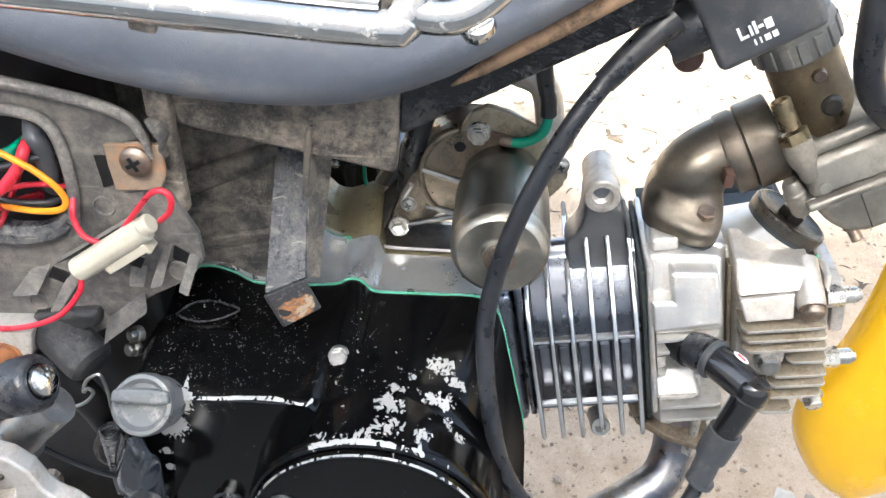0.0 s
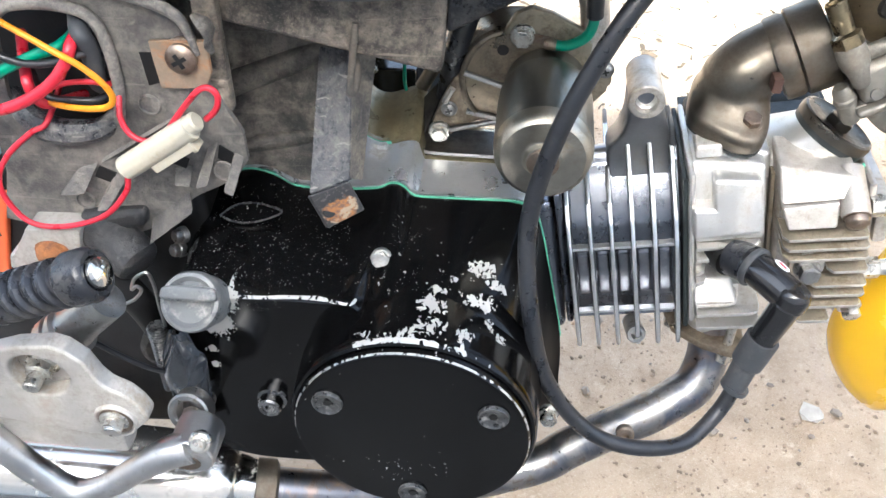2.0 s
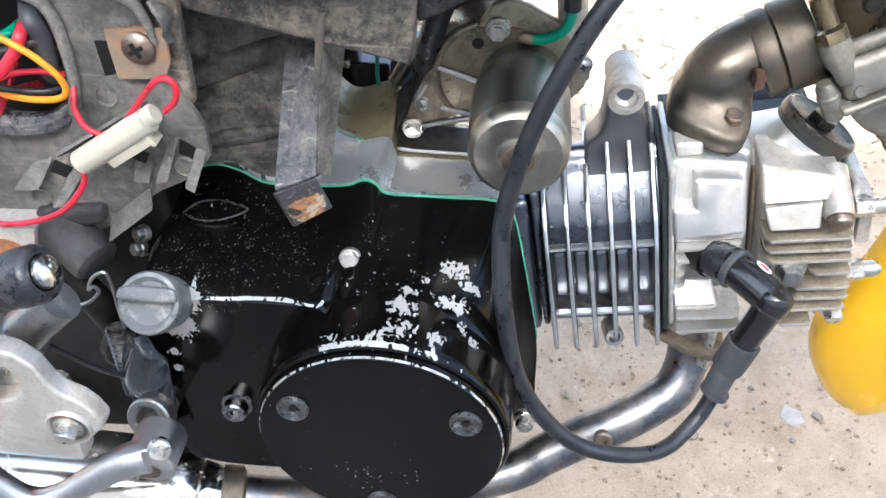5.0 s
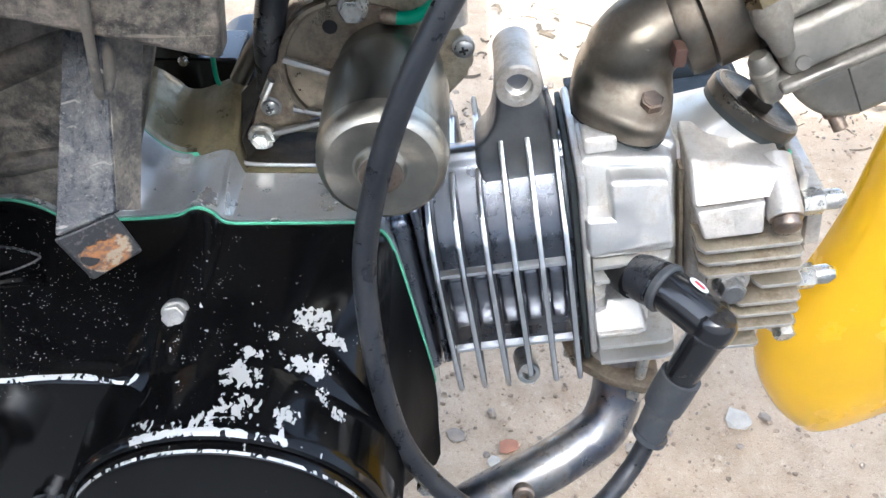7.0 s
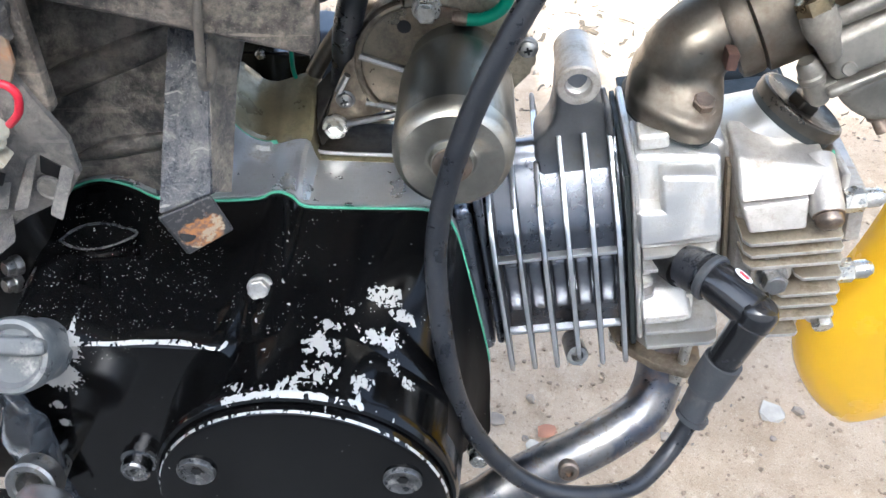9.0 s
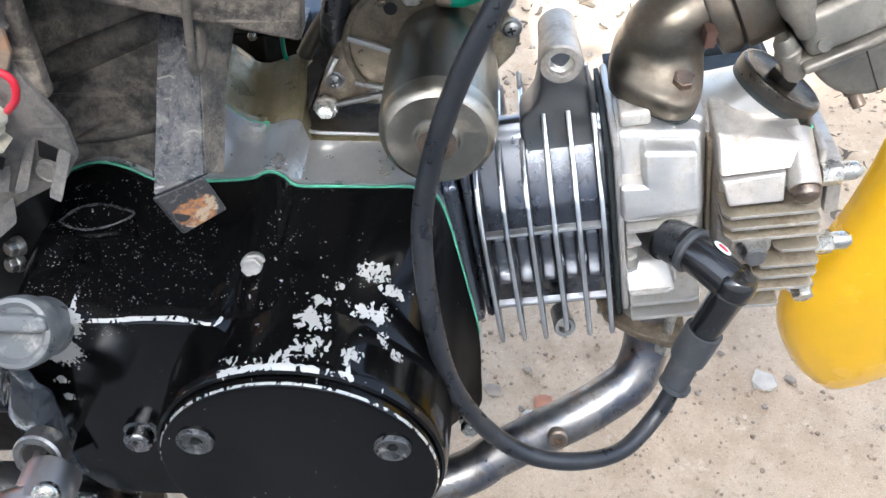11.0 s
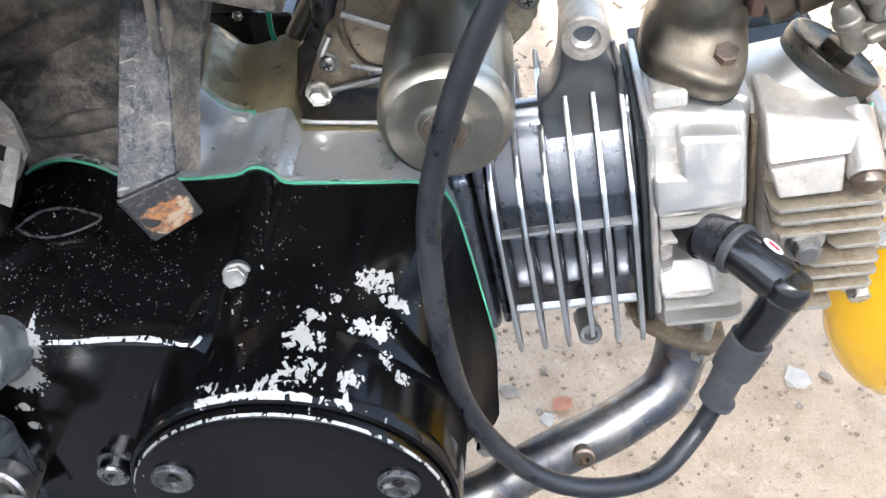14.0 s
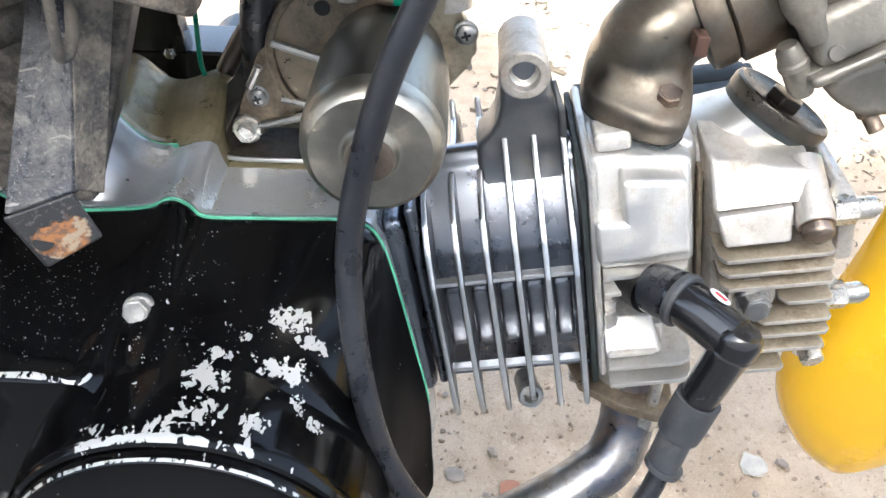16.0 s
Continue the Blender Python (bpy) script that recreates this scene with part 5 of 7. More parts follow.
tube(bm, [(0.2300, 0.142, 0.630), (0.2308, 0.140, 0.6069), (0.2329, 0.140, 0.5903), (0.2362, 0.140, 0.5720), (0.2430, 0.142, 0.5580), (0.2530, 0.146, 0.5470), (0.2620, 0.152, 0.5400)], 0.0075, 16)
single("fuel_hose", bm, RUBBER, (0.265, 0.15, 0.55), "black rubber fuel hose beside the carburettor", "hose")

# ---- exhaust ----
exhaust = thing("exhaust", (0.1, 0.09, 0.24), "heat-blued steel exhaust pipe leaving the cylinder head", "exhaust pipe")
bm = bmesh.new()
tube(bm, [(0.1806, 0.152, 0.348), (0.1810, 0.142, 0.332), (0.1810, 0.130, 0.305), (0.1745, 0.119, 0.289), (0.1625, 0.112, 0.281), (0.1430, 0.103, 0.272), (0.1170, 0.096, 0.259), (0.0940, 0.089, 0.247), (0.0700, 0.080, 0.236), (0.0, 0.062, 0.225), (-0.060, 0.042, 0.240), (-0.105, 0.032, 0.252)], 0.0138, 32, 10)
part("header_pipe", bm, EXHAUST, exhaust)
bm = bmesh.new()
prism(bm, [(0.150, 0.150), (0.154, 0.132), (0.172, 0.118), (0.190, 0.112), (0.199, 0.118), (0.200, 0.135), (0.190, 0.160), (0.170, 0.170)], 0.3230, 0.3290, "z", 0.0018)
flange = part("flange", bm, HOUSING, exhaust, "browned exhaust flange")
for o in ((0.1885, 0.1205, 0.3300), (0.1575, 0.150, 0.3300)):
    bm = bmesh.new()
    lathe(bm, [(0, -0.016), (0.0030, -0.016), (0.0030, 0.014), (0.0026, 0.016), (0, 0.016)], at(o, (0, 0, 1)), 16)
    lathe(bm, [(0, -0.0155), (0.0060, -0.0155), (0.0060, -0.0085), (0, -0.0085)], at(o, (0, 0, 1)), 6)
    part("stud", bm, BOLT, exhaust, "bright stud and nut")
bm = bmesh.new()
lathe(bm, [(0, -0.004), (0.0060, -0.004), (0.0060, 0.003), (0.0050, 0.004), (0.0026, 0.004), (0.0026, 0.001), (0, 0.001)], at((0.1290, 0.0864, 0.2714), (0.0, -0.93, 0.37)), 24)
part("sensor_boss", bm, BOLT_OLD, exhaust)
bm = bmesh.new()
lathe(bm, [(0.0155, -0.008), (0.0185, -0.006), (0.0185, 0.006), (0.0155, 0.008)], at((-0.103, 0.0325, 0.2515), (-0.95, -0.2, 0.25)), 32)
part("joint_ring", bm, STEEL_BROWN, exhaust)
bm = bmesh.new()
tube(bm, [(-0.103, 0.0325, 0.2515), (-0.118, 0.031, 0.2535), (-0.135, 0.030, 0.2550), (-0.20, 0.028, 0.2560), (-0.45, 0.02, 0.262)], [0.0165, 0.021, 0.030, 0.0335, 0.034], 48, 6)
part("silencer", bm, CHROME, exhaust, "chromed silencer body")
bm = bmesh.new()
tube(bm, [(-0.22, 0.050, 0.270), (-0.22, 0.070, 0.290), (-0.22, 0.095, 0.310)], 0.006, 10)
part("hanger", bm, BLACK_STEEL, exhaust)

# ---- spark plug cap, lead and coil ----
lead = thing("spark_plug_lead", (0.19, 0.08, 0.38), "black plug cap and thick ignition lead", "ignition lead")
bm = bmesh.new()
tube(bm, [(0.1750, 0.1150, 0.4050), (0.1785, 0.1105, 0.4070), (0.1828, 0.1045, 0.4090)], [0.0108, 0.0114, 0.0114], 32, 6)
boot = part("seal_boot", bm, PEG_RUBBER, lead, "black rubber plug boot")
bm = bmesh.new()
lathe(bm, [(0.0072, 0.0), (0.0116, 0.0), (0.0122, 0.0012), (0.0122, 0.003), (0.0113, 0.004), (0.0072, 0.004)], at((0.1830, 0.1042, 0.4092), (0.62, -0.76, 0.02)), 32)
part("boot_lip", bm, RUBBER_GREY, boot, "grey lip of the boot")
# dark shroud added where the boot runs back into shadow
bm = bmesh.new()
tube(bm, [(0.1670, 0.140, 0.3930), (0.1700, 0.128, 0.3960), (0.1740, 0.1165, 0.4000)], 0.0085, 20, 4)
part("plug_shroud", bm, DARK, lead, "dark tube standing in for the shade behind the boot")
bm = bmesh.new()
CT, CB = Vector((0.2035, 0.0825, 0.4110)), Vector((0.1925, 0.0812, 0.3700))
tube(bm, [(0.1790, 0.1090, 0.4090), (0.1890, 0.0975, 0.4088), (0.2010, 0.0840, 0.4060)], [0.0103, 0.0103, 0.0098], 32, 6)
lathe(bm, [(0.0078, 0.042), (0.0086, 0.016), (0.0092, 0.0110), (0.0097, 0.0095), (0.0094, 0.0088), (0.0098, 0.0080), (0.0099, 0.0030), (0.0092, 0.0004), (0.0076, -0.0014), (0.0, -0.0022)], at(CT, CB - CT), 40)
elbow_cap = part("cap", bm, PLASTIC_BLACK, lead, "glossy black elbow plug cap")
STICK = at((0.1962, 0.0950, 0.4181), (0.34, 0.046, 0.94), (0.65, -0.75, -0.2)) @ Matrix.Rotation(radians(90), 4, "Z")
bm = bmesh.new()
lathe(bm, [(0, 0.0), (0.0040, 0.0), (0.0040, 0.0004), (0, 0.0005)], STICK @ Matrix.Diagonal((1.25, 0.7, 1, 1)), 24)
sticker = part("sticker", bm, INK_WHITE, elbow_cap, "small white and red sticker")
bm = bmesh.new()
prism(bm, [(-0.0025, -0.0008), (0.003, -0.0008), (0.003, 0.0008), (-0.0025, 0.0008)], 0.0004, 0.0008, "z", 0, 1, STICK)
part("print_bar", bm, INK_RED, sticker)
bm = bmesh.new()
tube(bm, [(0.1940, 0.0816, 0.3740), (0.1908, 0.0805, 0.3625), (0.1885, 0.0795, 0.3550), (0.1878, 0.0790, 0.3530), (0.1850, 0.0765, 0.3430), (0.1836, 0.0752, 0.3375)], [0.0098, 0.0098, 0.0094, 0.0076, 0.0074, 0.0072], 32, 6)
lathe(bm, [(0.0068, -0.0012), (0.0086, -0.0012), (0.0086, 0.0018), (0.0068, 0.0018)], at((0.1846, 0.0754, 0.3383), (-0.35, -0.15, -0.92)), 32)
part("sleeve", bm, RUBBER_GREY, lead, "stepped grey rubber sleeve")
bm = bmesh.new()
tube(bm, [(0.1846, 0.0752, 0.3380), (0.1760, 0.0670, 0.3215), (0.1570, 0.0500, 0.3130), (0.1310, 0.0380, 0.3195), (0.1060, 0.0360, 0.3275), (0.0850, 0.0380, 0.3455), (0.0680, 0.0400, 0.3760), (0.0590, 0.0440, 0.4140), (0.0540, 0.0580, 0.4500), (0.0560, 0.0640, 0.4780), (0.0640, 0.0660, 0.5120), (0.0740, 0.0690, 0.5390), (0.0880, 0.0760, 0.5660), (0.1020, 0.0840, 0.5850), (0.1160, 0.0900, 0.5990), (0.128, 0.095, 0.610)], 0.0047, 20, 10)
cable = part("cable", bm, RUBBER, lead, "thick black rubber cable")
bm = bmesh.new()
tube(bm, [(0.1010, 0.0838, 0.5840), (0.1150, 0.0895, 0.5985), (0.1290, 0.0960, 0.6110)], [0.0056, 0.0064, 0.0074], 24, 6)
part("boot", bm, RUBBER, lead, "flared rubber boot")

coil = thing("ignition_coil", (0.165, 0.11, 0.61), "black moulded ignition coil under the frame", "ignition coil")
KM = Matrix.Translation((0.1655, 0.110, 0.613)) @ Matrix.Rotation(radians(-31), 4, "Y")
bm = bmesh.new()
box(bm, (-0.024, 0.026), (-0.014, 0.016), (-0.019, 0.022), 0.004, KM, 3)
shell = part("body", bm, RUBBER_GREY, coil, "black resin coil body")
bm = bmesh.new()
lathe(bm, [(0, 0.0), (0.0115, 0.0), (0.0125, 0.014), (0.0125, 0.017), (0, 0.017)], KM @ at((-0.040, -0.003, 0.004), (1, 0, 0)), 28)
part("lead_socket", bm, RUBBER, coil)
for x0, x1, z0, z1 in ((-0.0110, -0.0098, -0.0070, -0.0010), (-0.0098, -0.0070, -0.0070, -0.0058), (-0.0062, -0.0050, -0.0070, -0.0020), (-0.0042, -0.0028, -0.0070, -0.0010), (-0.0024, 0.0000, -0.0052, -0.0038), (0.0006, 0.0040, -0.0070, -0.0025), (-0.0060, -0.0052, -0.0120, -0.0092), (-0.0036, -0.0028, -0.0120, -0.0092), (-0.0014, 0.0012, -0.0120, -0.0092), (0.0020, 0.0044, -0.0120, -0.0092)):
    bm = bmesh.new()
    box(bm, (x0, x1), (-0.0145, -0.0140), (z0, z1), 0, KM)
    part("print_bar", bm, INK_WHITE, shell, "white printed bar")
bm = bmesh.new()
prism(bm, [(0.128, 0.588), (0.141, 0.578), (0.156, 0.590), (0.156, 0.64), (0.128, 0.64)], 0.128, 0.132, "y", 0.001)
tab = part("mounting_tab", bm, RUBBER, coil)
part("bolt", hexbolt((0.1445, 0.126, 0.5805), (-0.1, -0.9, 0.3), 0.0085, 0.004, 0.0075), RUSTY_NUT, coil, "rusty coil bolt")
bm = bmesh.new()
tube(bm, [(0.184, 0.104, 0.609), (0.187, 0.099, 0.6098), (0.1905, 0.098, 0.6114), (0.1915, 0.099, 0.6150), (0.187, 0.101, 0.6190), (0.182, 0.11, 0.624)], 0.0018, 12)
part("wire", bm, WIRE_GREEN, coil, "green wire")

# ---- seat and rail ----
seat = thing("seat", (-0.05, 0.1, 0.65), "dark grey textured vinyl motorcycle seat", "seat")
SEAT_X = [-0.7251, -0.4276, -0.2729, -0.1658, -0.1301, -0.0801, -0.042, -0.0027, 0.0342, 0.058, 0.0806, 0.0996, 0.1317, 0.1793]
SEAT_Z = [0.6906, 0.6454, 0.6192, 0.5954, 0.5835, 0.574, 0.5728, 0.5752, 0.5895, 0.6049, 0.6192, 0.6311, 0.6525, 0.6787]
SECTION = [(0.4109, -0.0036), (0.1253, -0.0048), (0.0801, -0.0036), (0.0688, 0.0), (0.0604, 0.0048), (0.0557, 0.0107), (0.0551, 0.0167), (0.0586, 0.0214), (0.0690, 0.0258), (0.0810, 0.0318), (0.0890, 0.0420), (0.0895, 0.0547), (0.0820, 0.0714), (0.0660, 0.0892), (0.0500, 0.1071), (0.0563, 0.1238), (0.1134, 0.1333), (0.2443, 0.138), (0.3871, 0.119)]
rings = []
for x in np.linspace(-0.725, 0.167, 61):
    zb = float(np.interp(x, SEAT_X, SEAT_Z))
    rings.append([(x, y, zb + z) for y, z in SECTION])
for k in range(2):
    for i in range(1, len(rings) - 1):
        rings[i] = [(p[0], p[1], (a[2] + 2 * p[2] + b[2]) / 4) for a, p, b in zip(rings[i - 1], rings[i], rings[i + 1])]
bm = bmesh.new()
loft(bm, rings)
part("cushion", bm, VINYL, seat, sharp=60)
bm = bmesh.new()
tube(bm, [(x, 0.0717, float(np.interp(x, SEAT_X, SEAT_Z)) - 0.0042) for x in (0.034, 0.048, 0.066, 0.084, 0.108, 0.144)], [0.0006, 0.0030, 0.0042, 0.0048, 0.0050, 0.0050], 12, 6)
part("piping", bm, PIPING, seat, "worn tan edge of the seat base")
rail = thing("grab_rail", (-0.0111, 0.0182, 0.6371), "chromed tubular grab rail beside the seat", "grab rail")
for pts in ([(-0.3086, 0.0182, 0.6525), (-0.0944, 0.0182, 0.6383), (0.008, 0.0182, 0.6311), (0.0193, 0.0206, 0.6335), (0.0246, 0.0253, 0.643), (0.0258, 0.0301, 0.6668)],
            [(-0.3086, 0.0277, 0.6573), (-0.0706, 0.0277, 0.6418), (0.0104, 0.0277, 0.6365)],
            [(0.0235, 0.0229, 0.6353), (0.0365, 0.0229, 0.6347), (0.0484, 0.0277, 0.6394), (0.0603, 0.0348, 0.6525), (0.0675, 0.042, 0.6787)]):
    bm = bmesh.new()
    tube(bm, pts, 0.0055 if pts[0][1] > 0.025 else 0.0069, 20, 8)
    part("bar", bm, CHROME, rail)
bm = bmesh.new()
tube(bm, [(0.0502, 0.0348, 0.643), (0.0467, 0.0277, 0.6311)], 0.0033, 12, 1)
lathe(bm, [(0, -0.0048), (0.0060, -0.0036), (0.0071, 0.0), (0.0060, 0.0036), (0, 0.0048)], at((0.0463, 0.0271, 0.6299), (0, -0.6, 0.8)), 20)
part("stay", bm, CHROME, rail)

# ---- frame ----
chassis = thing("motorcycle_frame", (-0.03, 0.09, 0.56), "dusty black painted steel subframe under the seat", "motorcycle frame")
bm = bmesh.new()
hexa(bm, [(-0.105, 0.0720, 0.640), (0.016, 0.080, 0.640), (0.0070, 0.0830, 0.5320), (-0.0960, 0.078, 0.5560)], [(-0.105, 0.088, 0.640), (0.016, 0.096, 0.640), (0.0070, 0.096, 0.5320), (-0.0960, 0.090, 0.5560)], 0.0025)
part("side_plate", bm, BLACK_STEEL, chassis)
bm = bmesh.new()
hexa(bm, [(0.012, 0.078, 0.640), (0.16, 0.085, 0.72), (0.1263, 0.085, 0.6157), (0.0090, 0.083, 0.5524)], [(0.012, 0.11, 0.640), (0.16, 0.115, 0.72), (0.1263, 0.105, 0.6157), (0.0090, 0.100, 0.5524)], 0.003)
part("rear_rail", bm, BLACK_FILM, chassis, "rail wrapped in crumpled black film")
bm = bmesh.new()
box(bm, (-0.1065, -0.0945), (0.0705, 0.0775), (0.512, 0.625), 0.0015)
part("upright", bm, BLACK_STEEL, chassis)
bm = bmesh.new()
tube(bm, [(0.09, 0.10, 0.612), (0.16, 0.11, 0.660), (0.26, 0.13, 0.74)], 0.014, 20)
part("spine_tube", bm, BLACK_STEEL, chassis)
# strap that ends in a rusted foot
strap = thing("mounting_bracket", (-0.05, 0.09, 0.49), "black steel bracket with a rusted bare foot", "bracket")
front = [Vector(p) for p in ((-0.0610, 0.118, 0.5250), (-0.0415, 0.108, 0.5300), (-0.0392, 0.0705, 0.4755), (-0.0572, 0.0565, 0.4750))]
bm = bmesh.new()
hexa(bm, front, [p + Vector((0.001, 0.003, -0.002)) for p in front], 0.0008)
part("strap", bm, BLACK_STRAP, strap)
side = [front[1] + Vector((0.0005, 0.001, 0)), front[1] + Vector((0.012, 0.014, 0.004)), front[2] + Vector((0.004, 0.014, -0.010)), front[2] + Vector((0.0005, 0.001, 0))]
bm = bmesh.new()
hexa(bm, side, [p + Vector((-0.002, 0.002, -0.001)) for p in side], 0.0006)
part("side_flange", bm, FLANGE_DUST, strap, "bent edge caked with tan dust")
foot = [Vector(p) for p in ((-0.0570, 0.0555, 0.4745), (-0.0392, 0.0704, 0.4752), (-0.0308, 0.0668, 0.4596), (-0.0503, 0.0605, 0.4500))]
nrm = (foot[1] - foot[0]).cross(foot[2] - foot[0]).normalized()
nrm = nrm if nrm.y < 0 else -nrm
bm = bmesh.new()
hexa(bm, foot, [p - nrm * 0.0032 for p in foot], 0.0012)
plate = part("foot", bm, RUST_FOOT, strap, "rust-orange foot plate")
bm = bmesh.new()
lathe(bm, [(0, 0.0003), (0.0034, 0.0003), (0.0036, -0.001), (0, -0.001)], at(foot[0] * 0.34 + foot[1] * 0.08 + foot[2] * 0.16 + foot[3] * 0.42, nrm), 20)
part("hole", bm, DARK, plate)
bm = bmesh.new()
tube(bm, [(-0.0322, 0.0785, 0.5590), (-0.0336, 0.0780, 0.5500), (-0.0352, 0.0795, 0.5390), (-0.0375, 0.0825, 0.5250), (-0.0387, 0.0846, 0.5178), (-0.0374, 0.0880, 0.5172), (-0.0362, 0.0915, 0.5220), (-0.0362, 0.0945, 0.5280), (-0.0370, 0.0960, 0.5320)], [0.0016, 0.0018, 0.0018, 0.0018, 0.0018, 0.0020, 0.0022, 0.0022, 0.0012], 12)
single("wire_hook", bm, DUSTY_STRAP, (-0.034, 0.08, 0.535), "dusty bent steel wire hook hanging from the frame", "hook")
# moulded mudguard behind
bm = bmesh.new()
hexa(bm, [(-0.30, 0.170, 0.62), (-0.012, 0.185, 0.60), (-0.0560, 0.1195, 0.4345), (-0.30, 0.112, 0.42)], [(-0.30, 0.23, 0.62), (-0.02, 0.23, 0.60), (-0.060, 0.16, 0.4400), (-0.30, 0.22, 0.44)], 0.004)
guard = thing("inner_mudguard", (-0.15, 0.15, 0.5), "dusty black moulded mudguard behind the frame", "mudguard")
part("panel", bm, MUDGUARD, guard)
for o, d, r in (((-0.150, 0.131, 0.474), (0.100, 0.022, 0.040), 0.0075), ((-0.120, 0.124, 0.452), (0.060, 0.009, 0.012), 0.0050)):
    o, d = Vector(o), Vector(d)
    bm = bmesh.new()
    tube(bm, [o, o + d * 0.3 + Vector((0, -0.001, 0.002)), o + d * 0.7, o + d], [r * 0.3, r, r, r * 0.4], 14, 6)
    part("moulded_rib", bm, MUDGUARD, guard)

# ---- side panel carrier with wires ----
panel = thing("side_panel_carrier", (-0.16, 0.068, 0.50), "dusty grey moulded plastic carrier with clip holes", "plastic panel")
PY = 0.068
outer = [(-0.260, 0.600), (-0.177, 0.580), (-0.134, 0.571), (-0.114, 0.567), (-0.107, 0.556), (-0.104, 0.530), (-0.0860, 0.492), (-0.0985, 0.473), (-0.124, 0.459), (-0.156, 0.431), (-0.228, 0.433), (-0.243, 0.437), (-0.226, 0.460), (-0.222, 0.500), (-0.212, 0.545), (-0.206, 0.556)]
inner = [(-0.203, 0.555), (-0.191, 0.563), (-0.166, 0.564), (-0.152, 0.557), (-0.150, 0.530), (-0.154, 0.508), (-0.172, 0.496), (-0.202, 0.498), (-0.209, 0.514)]


def sheet_with_hole(bm, poly, hole, y0, y1, count=48):
    """A plate with one hole, as a skin of quads between two closed lines of equal count."""
    def even(p, n):
        p = [Vector((a, 0, b)) for a, b in p]
        c = p + [p[0]]
        d = np.concatenate([[0], np.cumsum([(c[i + 1] - c[i]).length for i in range(len(p))])])
        return [c[int(i)] if i == int(i) else c[int(i)].lerp(c[int(i) + 1], i - int(i)) for i in np.interp(np.linspace(0, d[-1], n, endpoint=False), d, range(len(c)))]
    mid_h = sum((Vector((a, 0, b)) for a, b in hole), Vector()) / len(hole)
    ho = even(hole, count)
    out = []
    edge = [(Vector((a[0], 0, a[1])), Vector((b[0], 0, b[1]))) for a, b in zip(poly, poly[1:] + poly[:1])]
    for h in ho:
        d = (h - mid_h).normalized()
        best = None
        for a, b in edge:
            e = b - a
            den = d.x * e.z - d.z * e.x
            if abs(den) < 1e-9:
                continue
            w = a - mid_h
            t, s = (w.x * e.z - w.z * e.x) / den, (w.x * d.z - w.z * d.x) / den
            if t > 0 and -1e-6 <= s <= 1 + 1e-6 and (best is None or t > best):
                best = t
        out.append(mid_h + d * best)
    def lift(line, y):
        return [bm.verts.new((p.x, y, p.z)) for p in line]
    a, b, c, d = lift(out, y0), lift(ho, y0), lift(ho, y1), lift(out, y1)
    n = len(ho)
    for p, q in ((a, b), (b, c), (c, d), (d, a)):
        for i in range(n):
            bm.faces.new((p[i], p[(i + 1) % n], q[(i + 1) % n], q[i]))
    return bm


bm = bmesh.new()
sheet_with_hole(bm, outer, inner, PY, PY + 0.003)
part("sheet", bm, PANEL, panel)
bm = bmesh.new()
tube(bm, [(x, PY - 0.002, z) for x, z in [(-0.235, 0.560), (-0.206, 0.557), (-0.191, 0.565), (-0.166, 0.566), (-0.151, 0.558), (-0.148, 0.530), (-0.152, 0.506)]], 0.0029, 14, 6)
part("raised_rim", bm, PANEL_EDGE, panel)
bm = bmesh.new()
tube(bm, [(x, PY - 0.004, z) for x, z in [(-0.280, 0.606), (-0.204, 0.588), (-0.160, 0.580), (-0.128, 0.573), (-0.1120, 0.566), (-0.107, 0.557), (-0.1045, 0.546)]], [0.0030, 0.0030, 0.0030, 0.0030, 0.0028, 0.0022, 0.0014], 12, 6)
part("top_lip", bm, PANEL_EDGE, panel)
for poly in ([(-0.1344, 0.5437), (-0.1285, 0.5440), (-0.1275, 0.5281), (-0.1333, 0.5262)], [(-0.104, 0.494), (-0.0965, 0.489), (-0.0985, 0.481), (-0.106, 0.486)], [(-0.1715, 0.476), (-0.1630, 0.472), (-0.1665, 0.465), (-0.1755, 0.469)], [(-0.129, 0.487), (-0.121, 0.484), (-0.124, 0.478), (-0.131, 0.481)]):
    bm = bmesh.new()
    prism(bm, poly, PY - 0.0006, PY + 0.002, "y")
    part("clip_slot", bm, DARK, panel, "dark square clip hole")
for a, b, c, d in (((-0.110, PY, 0.492), (-0.1045, PY, 0.495), (-0.1095, PY - 0.012, 0.476), (-0.116, PY - 0.012, 0.474)), ((-0.0965, PY, 0.490), (-0.092, PY, 0.487), (-0.0970, PY - 0.012, 0.470), (-0.1015, PY - 0.012, 0.473)), ((-0.182, PY, 0.474), (-0.1715, PY, 0.478), (-0.180, PY - 0.008, 0.462), (-0.194, PY - 0.008, 0.460)), ((-0.163, PY, 0.472), (-0.157, PY, 0.470), (-0.170, PY - 0.008, 0.452), (-0.176, PY - 0.008, 0.451)), ((-0.160, PY, 0.482), (-0.116, PY, 0.512), (-0.120, PY - 0.012, 0.514), (-0.163, PY - 0.012, 0.486)), ((-0.130, PY, 0.478), (-0.120, PY, 0.480), (-0.122, PY - 0.006, 0.470), (-0.130, PY - 0.006, 0.470)), ((-0.150, PY, 0.442), (-0.126, PY, 0.462), (-0.122, PY - 0.010, 0.456), (-0.150, PY - 0.010, 0.432))):
    bm = bmesh.new()
    off = Vector((0.0, 0.0022, 0.0016))
    hexa(bm, [a, b, c, d], [Vector(p) + off for p in (a, b, c, d)], 0.0005)
    part("clip_tab", bm, PANEL, panel)
